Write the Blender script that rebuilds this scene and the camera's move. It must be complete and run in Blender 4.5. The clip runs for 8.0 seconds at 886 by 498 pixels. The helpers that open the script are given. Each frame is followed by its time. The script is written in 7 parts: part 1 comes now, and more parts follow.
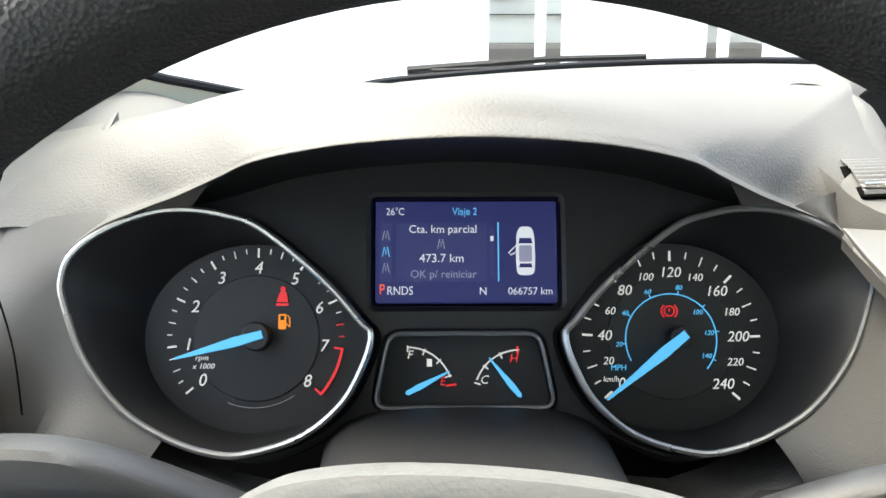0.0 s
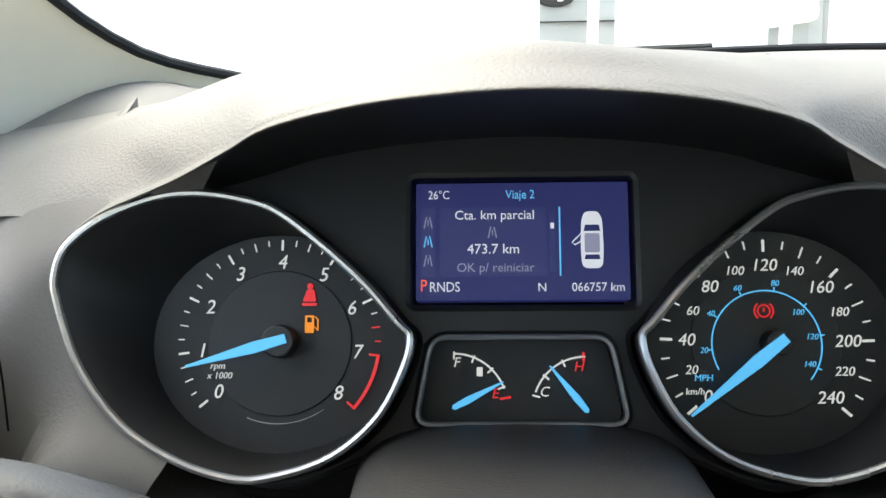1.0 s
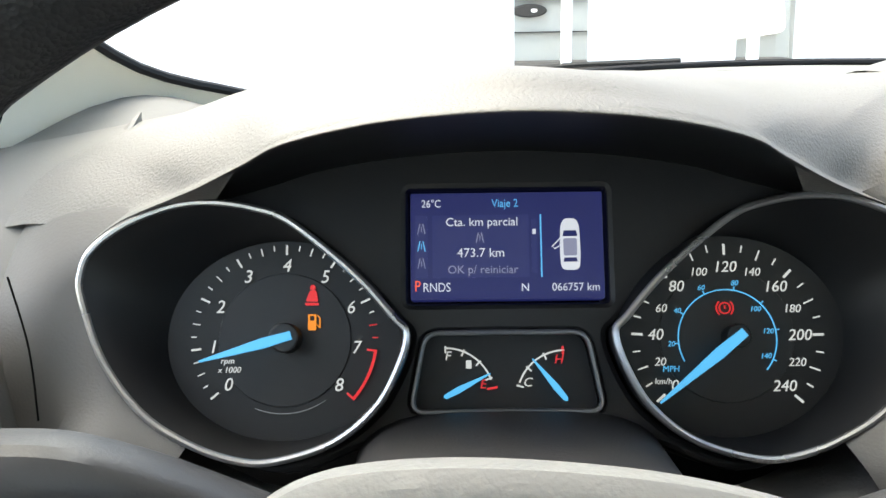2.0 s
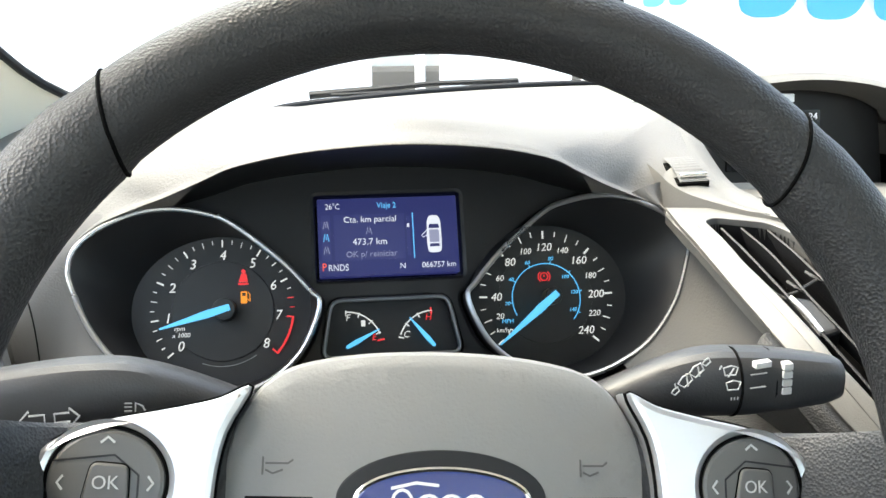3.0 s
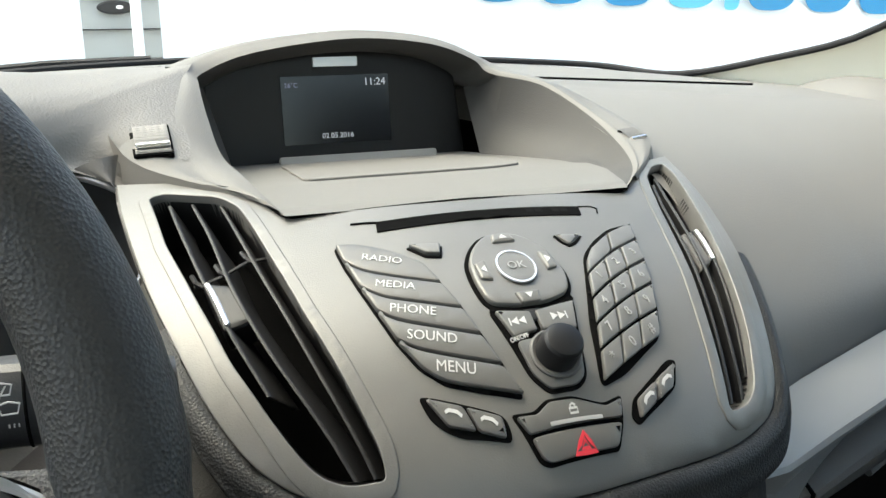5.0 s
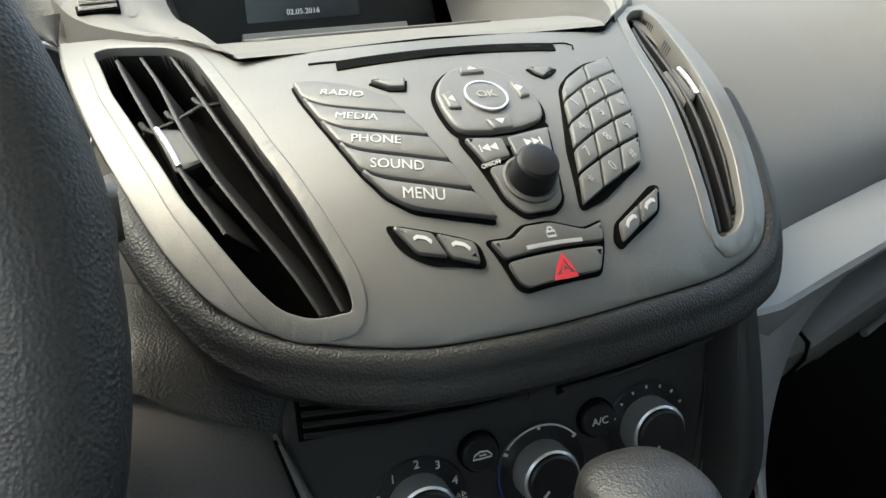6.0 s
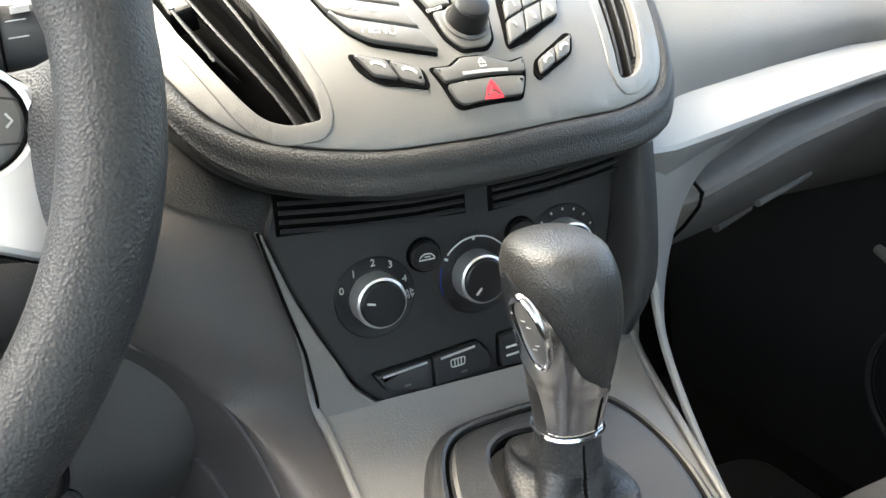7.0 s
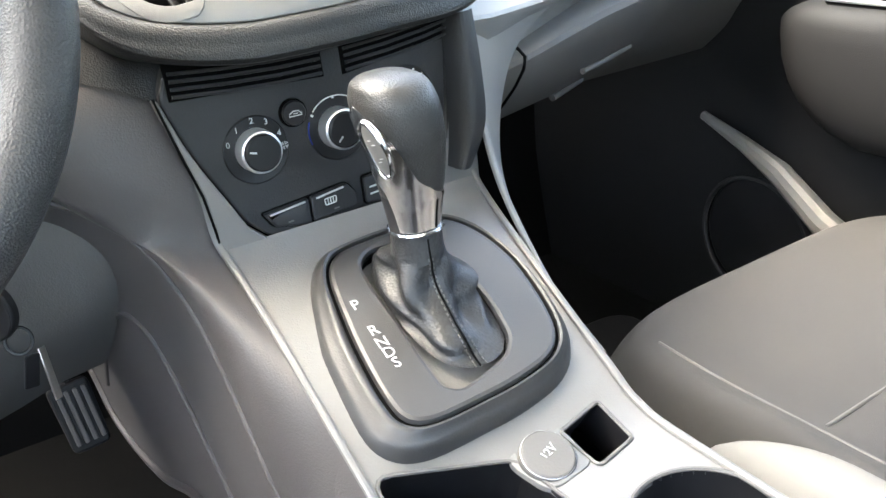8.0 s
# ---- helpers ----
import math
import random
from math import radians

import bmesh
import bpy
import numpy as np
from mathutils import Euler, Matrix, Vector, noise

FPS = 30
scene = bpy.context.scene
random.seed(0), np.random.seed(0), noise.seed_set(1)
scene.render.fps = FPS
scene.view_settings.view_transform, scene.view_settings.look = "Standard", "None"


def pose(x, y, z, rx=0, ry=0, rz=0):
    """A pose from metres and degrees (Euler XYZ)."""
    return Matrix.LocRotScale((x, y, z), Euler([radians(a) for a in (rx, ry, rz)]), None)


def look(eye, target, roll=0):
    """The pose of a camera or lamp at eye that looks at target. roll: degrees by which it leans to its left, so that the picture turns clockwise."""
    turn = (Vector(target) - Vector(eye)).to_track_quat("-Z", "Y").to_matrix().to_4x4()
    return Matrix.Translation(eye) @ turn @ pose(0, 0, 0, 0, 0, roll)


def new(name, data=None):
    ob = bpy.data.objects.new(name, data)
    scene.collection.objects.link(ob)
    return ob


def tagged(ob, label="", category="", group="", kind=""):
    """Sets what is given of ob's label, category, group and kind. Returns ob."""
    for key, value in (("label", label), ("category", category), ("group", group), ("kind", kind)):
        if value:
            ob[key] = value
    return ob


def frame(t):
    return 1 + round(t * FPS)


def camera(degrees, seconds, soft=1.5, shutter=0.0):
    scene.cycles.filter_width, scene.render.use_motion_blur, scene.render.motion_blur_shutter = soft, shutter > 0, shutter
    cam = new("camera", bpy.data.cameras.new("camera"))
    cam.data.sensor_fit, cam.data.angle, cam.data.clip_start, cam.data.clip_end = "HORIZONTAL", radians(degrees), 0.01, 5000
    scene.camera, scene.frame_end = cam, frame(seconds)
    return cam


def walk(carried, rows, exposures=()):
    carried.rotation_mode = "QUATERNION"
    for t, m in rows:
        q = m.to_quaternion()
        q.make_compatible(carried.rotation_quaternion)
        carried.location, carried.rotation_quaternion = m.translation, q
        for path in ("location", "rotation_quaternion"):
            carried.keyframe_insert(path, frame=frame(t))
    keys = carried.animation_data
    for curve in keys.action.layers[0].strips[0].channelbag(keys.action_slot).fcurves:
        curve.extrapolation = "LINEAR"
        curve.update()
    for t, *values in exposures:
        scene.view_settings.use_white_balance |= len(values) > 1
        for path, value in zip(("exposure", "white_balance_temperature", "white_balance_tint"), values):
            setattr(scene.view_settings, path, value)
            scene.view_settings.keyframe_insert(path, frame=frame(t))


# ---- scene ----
cam = camera(51.99, 8.0)
# seconds, place, yaw, pitch, roll
PATH = [
    (0, -0.0158, -0.4511, 1.1952, -0.48, -14.13, -0.03),
    (0.5, -0.0091, -0.3963, 1.1752, 3.35, -13.64, -0.28),
    (1, -0.0159, -0.3879, 1.1670, 2.78, -13.07, -1.12),
    (2.5, -0.0333, -0.4900, 1.1877, -1.95, -12.63, -0.17),
    (3, -0.0480, -0.5898, 1.2055, -8.11, -12.85, -0.44),
    (3.5, 0.0014, -0.6726, 1.2171, -13.01, -12.19, -0.63),
    (4, 0.0601, -0.6504, 1.2320, -16.14, -11.41, -0.21),
    (4.5, 0.1427, -0.5824, 1.2171, -18.02, -11.34, -0.49),
    (4.7, 0.1642, -0.5645, 1.1969, -19.21, -11.96, -0.53),
    (5.8, 0.1992, -0.5383, 1.1341, -19.94, -16.15, -3.06),
    (6, 0.1972, -0.5398, 1.1197, -20.13, -16.94, -3.67),
    (6.5, 0.1864, -0.5638, 1.0947, -20.79, -19.09, -3.39),
    (7, 0.1556, -0.6316, 1.0827, -23.61, -19.68, -2.70),
    (7.5, 0.1379, -0.6993, 1.0772, -26.55, -21.12, -4.76),
    (8, 0.1138, -0.7642, 1.0687, -29.83, -23.98, -5.88),
]
EXPOSURES = [(0, 2.75, 7000, 3), (1.2, 2.65, 7000, 3), (2.5, 2.9, 7000, 3), (3.0, 3.06, 7000, 3), (3.7, 2.66, 6950, 2), (4.7, 2.33, 6950, 1), (5.8, 2.2, 7050, 0), (6.5, 3.22, 7200, 3), (7.0, 3.8, 7250, 4.5), (7.5, 4.04, 7150, 5), (8.0, 4.4, 7000, 5.5)]
walk(cam, [(t, pose(x, y, z) @ pose(0, 0, 0, 0, 0, yaw) @ pose(0, 0, 0, 90 + p) @ pose(0, 0, 0, 0, 0, r)) for t, x, y, z, yaw, p, r in PATH],
     exposures=EXPOSURES)

# ---- world and sun ----
world = bpy.data.worlds.new("sky")
scene.world = world
world.use_nodes = True
wn = world.node_tree.nodes
sky = wn.new("ShaderNodeTexSky")
sky.sky_type = "NISHITA"
sky.sun_disc = False
sky.sun_elevation, sky.sun_rotation = radians(63), radians(-68)
sky.air_density, sky.dust_density = 1.0, 4.0
wn["Background"].inputs["Strength"].default_value = 0.15
world.node_tree.links.new(sky.outputs[0], wn["Background"].inputs["Color"])
sun = new("sun", bpy.data.lights.new("sun", "SUN"))
sun.data.energy, sun.data.angle, sun.data.color = 1.2, radians(75), (1.0, 0.985, 0.96)
sun.matrix_world = look((-2.2, 0.9, 4.7), (0, 0, 0))


# ---- materials ----
def mat(name, color, rough=0.6, metal=0.0, grain=0.0, grain_scale=900.0, blotch=0.06, blotch_scale=9.0, coat=0.0, spec=0.5, wear=0.0, cells=False):
    m = bpy.data.materials.new(name)
    m.use_nodes = True
    nt = m.node_tree
    b = nt.nodes["Principled BSDF"]
    b.inputs["Metallic"].default_value = metal
    b.inputs["Coat Weight"].default_value = coat
    b.inputs["Specular IOR Level"].default_value = spec
    co = nt.nodes.new("ShaderNodeTexCoord")
    n1 = nt.nodes.new("ShaderNodeTexNoise")
    n1.inputs["Scale"].default_value = blotch_scale
    n1.inputs["Detail"].default_value = 6
    nt.links.new(co.outputs["Object"], n1.inputs["Vector"])
    ramp = nt.nodes.new("ShaderNodeMix")
    ramp.data_type = "RGBA"
    ramp.inputs["A"].default_value = (*[c * (1 - blotch) for c in color], 1)
    ramp.inputs["B"].default_value = (*[min(1, c * (1 + blotch)) for c in color], 1)
    nt.links.new(n1.outputs["Fac"], ramp.inputs["Factor"])
    out = ramp.outputs["Result"]
    if wear:
        n3 = nt.nodes.new("ShaderNodeTexNoise")
        n3.inputs["Scale"].default_value = 160
        n3.inputs["Detail"].default_value = 3
        nt.links.new(co.outputs["Object"], n3.inputs["Vector"])
        cr = nt.nodes.new("ShaderNodeMapRange")
        cr.inputs["From Min"].default_value, cr.inputs["From Max"].default_value = 0.68, 0.76
        nt.links.new(n3.outputs["Fac"], cr.inputs["Value"])
        mul = nt.nodes.new("ShaderNodeMath")
        mul.operation = "MULTIPLY"
        mul.inputs[1].default_value = wear
        nt.links.new(cr.outputs["Result"], mul.inputs[0])
        mx = nt.nodes.new("ShaderNodeMix")
        mx.data_type = "RGBA"
        mx.inputs["B"].default_value = (0.5, 0.47, 0.43, 1)
        nt.links.new(out, mx.inputs["A"])
        nt.links.new(mul.outputs[0], mx.inputs["Factor"])
        out = mx.outputs["Result"]
    nt.links.new(out, b.inputs["Base Color"])
    rr = nt.nodes.new("ShaderNodeMapRange")
    rr.inputs["To Min"].default_value, rr.inputs["To Max"].default_value = max(0.02, rough - 0.07), min(1, rough + 0.07)
    nt.links.new(n1.outputs["Fac"], rr.inputs["Value"])
    nt.links.new(rr.outputs["Result"], b.inputs["Roughness"])
    if grain:
        n2 = nt.nodes.new("ShaderNodeTexVoronoi" if cells else "ShaderNodeTexNoise")
        n2.inputs["Scale"].default_value = grain_scale
        if not cells:
            n2.inputs["Detail"].default_value = 2
        nt.links.new(co.outputs["Object"], n2.inputs["Vector"])
        bp = nt.nodes.new("ShaderNodeBump")
        bp.inputs["Strength"].default_value = grain
        bp.inputs["Distance"].default_value = 0.0006
        nt.links.new(n2.outputs["Distance" if cells else "Fac"], bp.inputs["Height"])
        nt.links.new(bp.outputs["Normal"], b.inputs["Normal"])
    return m


def glow(name, color, strength):
    m = bpy.data.materials.new(name)
    m.use_nodes = True
    b = m.node_tree.nodes["Principled BSDF"]
    b.inputs["Base Color"].default_value = (*[c * 0.3 for c in color], 1)
    b.inputs["Roughness"].default_value = 0.5
    b.inputs["Emission Color"].default_value = (*color, 1)
    b.inputs["Emission Strength"].default_value = strength
    return m


PAD = mat("dash_pad_vinyl", (0.125, 0.120, 0.111), 0.62, grain=0.35, grain_scale=700)
HOOD = mat("hood_vinyl", (0.120, 0.115, 0.107), 0.58, grain=0.9, grain_scale=650)
MID = mat("grey_grained_plastic", (0.09, 0.086, 0.082), 0.6, spec=0.35, grain=0.4, grain_scale=700)
DARK = mat("dark_grained_plastic", (0.017, 0.017, 0.018), 0.55, spec=0.35, grain=0.4, grain_scale=700)
STALK = mat("stalk_plastic", (0.028, 0.028, 0.029), 0.45, grain=0.2)
BLACK = mat("black_plastic", (0.007, 0.007, 0.008), 0.45, spec=0.35, grain=0.1)
# near-black that stands for the shade inside recesses, ducts and gaps
VOID = mat("recess_shade_black", (0.003, 0.003, 0.003), 0.95, spec=0.05)
GLOSS = mat("gloss_black", (0.01, 0.01, 0.012), 0.18)
DIAL = mat("dial_black", (0.006, 0.006, 0.007), 0.55)
DISC = mat("dial_disc_grey", (0.0075, 0.0075, 0.0082), 0.5)
# pod plastic darkened: the shade inside the pod is in this colour
WALLSHADE = mat("shaded_pod_plastic", (0.060, 0.058, 0.055), 0.65, spec=0.25, grain=0.4, grain_scale=900, blotch=0.08)
SURROUND = mat("pod_grained_plastic", (0.130, 0.126, 0.118), 0.6, spec=0.35, grain=0.4, grain_scale=900, blotch=0.1, blotch_scale=14.0)
FASCIA = mat("fascia_satin_grey", (0.142, 0.139, 0.132), 0.42, metal=0.25, spec=0.45, grain=0.2, grain_scale=1300, blotch=0.24, blotch_scale=14.0, wear=0.02)
BUTTON = mat("button_grey", (0.110, 0.107, 0.102), 0.40, metal=0.15, grain=0.08, grain_scale=1500)
TRIMGREY = mat("light_satin_trim", (0.19, 0.189, 0.188), 0.5, metal=0.25, grain=0.1, grain_scale=1500, blotch=0.08)
SILVER = mat("satin_silver_trim", (0.66, 0.66, 0.67), 0.34, metal=0.85, grain=0.05)
CHROME = mat("chrome", (0.8, 0.8, 0.81), 0.13, metal=1.0)
RIMCHROME = mat("bezel_chrome", (0.45, 0.45, 0.46), 0.28, metal=0.9)
LEATHER = mat("wheel_polyurethane", (0.019, 0.019, 0.0198), 0.48, spec=0.38, grain=0.6, grain_scale=780, cells=True)
AIRBAG = mat("airbag_vinyl", (0.185, 0.182, 0.174), 0.55, grain=0.5, grain_scale=600)
CONSOLE = mat("console_grey_plastic", (0.132, 0.128, 0.122), 0.46, metal=0.1, grain=0.3, grain_scale=800, blotch=0.1, wear=0.03)
GATE = mat("gate_charcoal_plastic", (0.033, 0.032, 0.0315), 0.42, metal=0.1, grain=0.2, grain_scale=900, blotch=0.1)
LOWER = mat("lower_trim_plastic", (0.058, 0.053, 0.052), 0.5, spec=0.35, grain=0.4, grain_scale=700, blotch=0.1)
SOFT = mat("soft_black_skin", (0.011, 0.011, 0.011), 0.5, spec=0.4, grain=0.5, grain_scale=900, cells=True)
DIMRIM = mat("dim_bezel", (0.16, 0.16, 0.165), 0.35, metal=0.6)
SPEAR = mat("spear_chrome", (0.56, 0.55, 0.56), 0.2, metal=1.0, grain=0.03)
BOOT = mat("boot_leatherette", (0.02, 0.02, 0.021), 0.42, grain=0.5, grain_scale=500, cells=True)
FABRIC = mat("seat_fabric", (0.038, 0.0365, 0.0357), 0.95, grain=1.0, grain_scale=1400, blotch=0.1)
FABRIC2 = mat("seat_bolster", (0.17, 0.163, 0.152), 0.9, grain=0.9, grain_scale=1400, blotch=0.08)
# carpet taken down to near-black; the footwell's shade is in the colour
SHADECARPET = mat("carpet", (0.004, 0.004, 0.004), 1.0, grain=1.0, grain_scale=900, spec=0.1)
# vinyl darkened so that the door side of the footwell looks unlit
DOORM = mat("shaded_door_vinyl", (0.009, 0.009, 0.0095), 0.65, spec=0.2, grain=0.4)
HEAD = mat("pillar_lining", (0.74, 0.72, 0.62), 0.9, grain=0.5, grain_scale=1500)
RUBBER = mat("black_rubber", (0.010, 0.010, 0.011), 0.6, spec=0.25)
WHITE = glow("white_marking", (0.9, 0.92, 0.95), 0.093)
SOFTWHITE = glow("dim_marking", (0.6, 0.62, 0.66), 0.042)
PRINT = mat("white_print", (0.46, 0.46, 0.45), 0.6)
BLUE = glow("blue_needle", (0.10, 0.50, 0.95), 0.144)
RED = glow("red_marking", (0.9, 0.03, 0.04), 0.101)
AMBER = glow("amber_lamp", (1.0, 0.32, 0.02), 0.118)
LCD = glow("lcd_blue", (0.016, 0.020, 0.14), 0.100)
LCD2 = glow("lcd_blue_light", (0.03, 0.036, 0.17), 0.095)
LCDW = glow("lcd_white", (0.75, 0.78, 0.9), 0.114)
LCDG = glow("lcd_grey", (0.28, 0.29, 0.45), 0.110)
LCDB = glow("lcd_cyan", (0.12, 0.5, 0.95), 0.143)
LCDR = glow("lcd_red", (1.0, 0.12, 0.05), 0.143)
EMBLEM = mat("emblem_blue", (0.015, 0.03, 0.16), 0.25, coat=0.6)
TARP = mat("white_tarp", (0.86, 0.87, 0.88), 0.8, blotch=0.03)
TARPBLUE = mat("tarp_blue_print", (0.03, 0.23, 0.44), 0.8)
TARPCYAN = mat("tarp_cyan_print", (0.12, 0.46, 0.60), 0.8)
VANP = mat("van_grey_paint", (0.42, 0.44, 0.43), 0.35, coat=0.5)
CONCRETE = mat("concrete", (0.4, 0.39, 0.37), 0.9, grain=0.6, grain_scale=60, blotch=0.15)
DIMPRINT = mat("faded_print", (0.30, 0.30, 0.29), 0.6)
REDPL = mat("hazard_red", (0.6, 0.03, 0.05), 0.4)
KEYM = mat("key_metal", (0.6, 0.58, 0.55), 0.3, metal=1.0)
GLASS = bpy.data.materials.new("windshield_glass")
GLASS.use_nodes = True
gn = GLASS.node_tree
gn.nodes.remove(gn.nodes["Principled BSDF"])
tr, gl, mixs = gn.nodes.new("ShaderNodeBsdfTransparent"), gn.nodes.new("ShaderNodeBsdfGlossy"), gn.nodes.new("ShaderNodeMixShader")
gl.inputs["Roughness"].default_value = 0.02
mixs.inputs[0].default_value = 0.04
tr.inputs["Color"].default_value = (0.94, 0.97, 0.96, 1)
gn.links.new(tr.outputs[0], mixs.inputs[1])
gn.links.new(gl.outputs[0], mixs.inputs[2])
gn.links.new(mixs.outputs[0], gn.nodes["Material Output"].inputs[0])


# ---- mesh helpers ----
def thing(name, label, category, group="", kind=""):
    return tagged(new(name), label, category, group, kind)


def part(name, bm, material, parent=None, label="", smooth=True, sharp=0.38):
    """Links a bmesh as one mesh object under parent."""
    bmesh.ops.remove_doubles(bm, verts=bm.verts, dist=1e-6)
    bmesh.ops.recalc_face_normals(bm, faces=bm.faces)
    if smooth:
        for f in bm.faces:
            f.smooth = True
        for e in bm.edges:
            if len(e.link_faces) == 2 and e.calc_face_angle(0) > sharp:
                e.smooth = False
    me = bpy.data.meshes.new(name)
    bm.to_mesh(me)
    bm.free()
    me.materials.append(material)
    ob = new(name, me)
    if parent is not None:
        ob.parent = parent
    if label:
        tagged(ob, label)
    return ob


def raw(verts, faces):
    bm = bmesh.new()
    vs = [bm.verts.new(v) for v in verts]
    for f in faces:
        if len(set(f)) > 2:
            try:
                bm.faces.new([vs[i] for i in f])
            except ValueError:
                pass
    return bm


def grid(fn, nu, nv, close_u=False, close_v=False):
    """A surface from fn(u, v), u and v from 0 to 1."""
    cu, cv = (nu if close_u else nu + 1), (nv if close_v else nv + 1)
    verts = [Vector(fn(i / nu, j / nv)) for i in range(cu) for j in range(cv)]
    faces = [(i * cv + j, ((i + 1) % cu) * cv + j, ((i + 1) % cu) * cv + (j + 1) % cv, i * cv + (j + 1) % cv) for i in range(nu) for j in range(nv)]
    return raw(verts, faces)


def curve(pts, u, closed=False):
    """Catmull-Rom through pts, u from 0 to 1."""
    n = len(pts)
    s = u * (n if closed else n - 1)
    i = min(int(s), (n if closed else n - 1) - 1)
    f = s - i
    g = (lambda k: Vector(pts[k % n])) if closed else (lambda k: Vector(pts[max(0, min(n - 1, k))]))
    a, b, c, d = g(i - 1), g(i), g(i + 1), g(i + 2)
    return 0.5 * (2 * b + (c - a) * f + (2 * a - 5 * b + 4 * c - d) * f * f + (3 * b - a - 3 * c + d) * f ** 3)


def smooth_line(pts, n, closed=False):
    return [curve(pts, k / (n if closed else n - 1), closed) for k in range(n)]


def rounded(poly, r, n=4):
    """A polygon (2D) with its corners rounded by r."""
    out = []
    m = len(poly)
    for i in range(m):
        a, b, c = Vector(poly[i - 1]), Vector(poly[i]), Vector(poly[(i + 1) % m])
        d1, d2 = (a - b), (c - b)
        k = min(r, d1.length * 0.45, d2.length * 0.45)
        p, q = b + d1.normalized() * k, b + d2.normalized() * k
        for j in range(n + 1):
            f = j / n
            out.append((1 - f) ** 2 * p + 2 * f * (1 - f) * b + f * f * q)
    return out


def ring(cx, cy, r, n=32, ry=None):
    return [Vector((cx + r * math.cos(2 * math.pi * k / n), cy + (ry or r) * math.sin(2 * math.pi * k / n))) for k in range(n)]


def inside(p, poly):
    x, y, c = p[0], p[1], False
    for i in range(len(poly)):
        (x1, y1), (x2, y2) = poly[i - 1][:2], poly[i][:2]
        if (y1 > y) != (y2 > y) and x < (x2 - x1) * (y - y1) / (y2 - y1) + x1:
            c = not c
    return c


def area(poly):
    return sum(poly[i - 1][0] * poly[i][1] - poly[i][0] * poly[i - 1][1] for i in range(len(poly))) / 2


def shrunk(poly, d):
    """The outline moved inwards by d."""
    n, sg = len(poly), 1 if area(poly) > 0 else -1
    out = []
    for i in range(n):
        a, b, c = Vector(poly[i - 1][:2]), Vector(poly[i][:2]), Vector(poly[(i + 1) % n][:2])
        t = (c - a)
        t = t.normalized() if t.length > 1e-9 else Vector((1, 0))
        out.append(b + Vector((-t.y, t.x)) * d * sg)
    return out


def fill(outer, holes=(), step=0.0):
    """Triangles over a 2D outline with holes, with inner points every step."""
    from mathutils.geometry import delaunay_2d_cdt
    vs, es = [], []
    for loop in (outer, *holes):
        k = len(vs)
        vs += [Vector(p[:2]) for p in loop]
        es += [(k + i, k + (i + 1) % len(loop)) for i in range(len(loop))]
    if step:
        xs, ys = [p[0] for p in outer], [p[1] for p in outer]
        x = min(xs) + step / 2
        while x < max(xs):
            y = min(ys) + step / 2
            while y < max(ys):
                if inside((x, y), outer) and not any(inside((x, y), h) for h in holes):
                    vs.append(Vector((x, y)))
                y += step
            x += step
    v, _, f, *_ = delaunay_2d_cdt(vs, es, [], 0, 1e-7)
    keep = []
    for t in f:
        c = sum((v[i] for i in t), Vector((0, 0))) / len(t)
        if inside(c, outer) and not any(inside(c, h) for h in holes):
            keep.append(tuple(t))
    return [tuple(p) for p in v], keep


CURVED = {}  # mapping functions that bend, with the spacing that follows them


def dense(poly, d, closed=True):
    """The outline with no piece longer than d."""
    out, n = [], len(poly)
    for i in range(n if closed else n - 1):
        a, b = Vector(poly[i][:2]), Vector(poly[(i + 1) % n][:2])
        k = max(1, math.ceil((b - a).length / d))
        out += [a.lerp(b, j / k) for j in range(k)]
    return out if closed else out + [Vector(poly[-1][:2])]


def slab(outer, fn, h0, h1, bevel=0.0, holes=(), step=0.0):
    """A solid over a 2D outline: fn(u, v, h) maps it into the world. Its top is at h1, its rim goes down to h0."""
    step = step or CURVED.get(fn, 0.0)
    if step:
        outer, holes = dense(outer, step), [dense(h, step) for h in holes]
    top = shrunk(outer, bevel) if bevel else [Vector(p[:2]) for p in outer]
    hin = [shrunk(h, -bevel) if bevel else [Vector(p[:2]) for p in h] for h in holes]
    v, f = fill(top, hin, step)
    verts = [fn(p[0], p[1], h1) for p in v]
    faces = list(f)
    for loop, src in ((top, outer), *zip(hin, holes)):
        n = len(loop)
        layers = [[fn(p[0], p[1], h1) for p in loop]]
        if bevel:
            mid = [(Vector(a[:2]) * 0.3 + Vector(b[:2]) * 0.7) for a, b in zip(loop, src)]
            layers.append([fn(p[0], p[1], h1 - (h1 - h0) * 0 - bevel * 0.3) for p in mid])
            layers.append([fn(p[0], p[1], h1 - bevel) for p in src])
        layers.append([fn(p[0], p[1], h0) for p in src])
        k = len(verts)
        for l in layers:
            verts += l
        for a in range(len(layers) - 1):
            for i in range(n):
                j = (i + 1) % n
                faces.append((k + a * n + i, k + a * n + j, k + (a + 1) * n + j, k + (a + 1) * n + i))
    return raw(verts, faces)


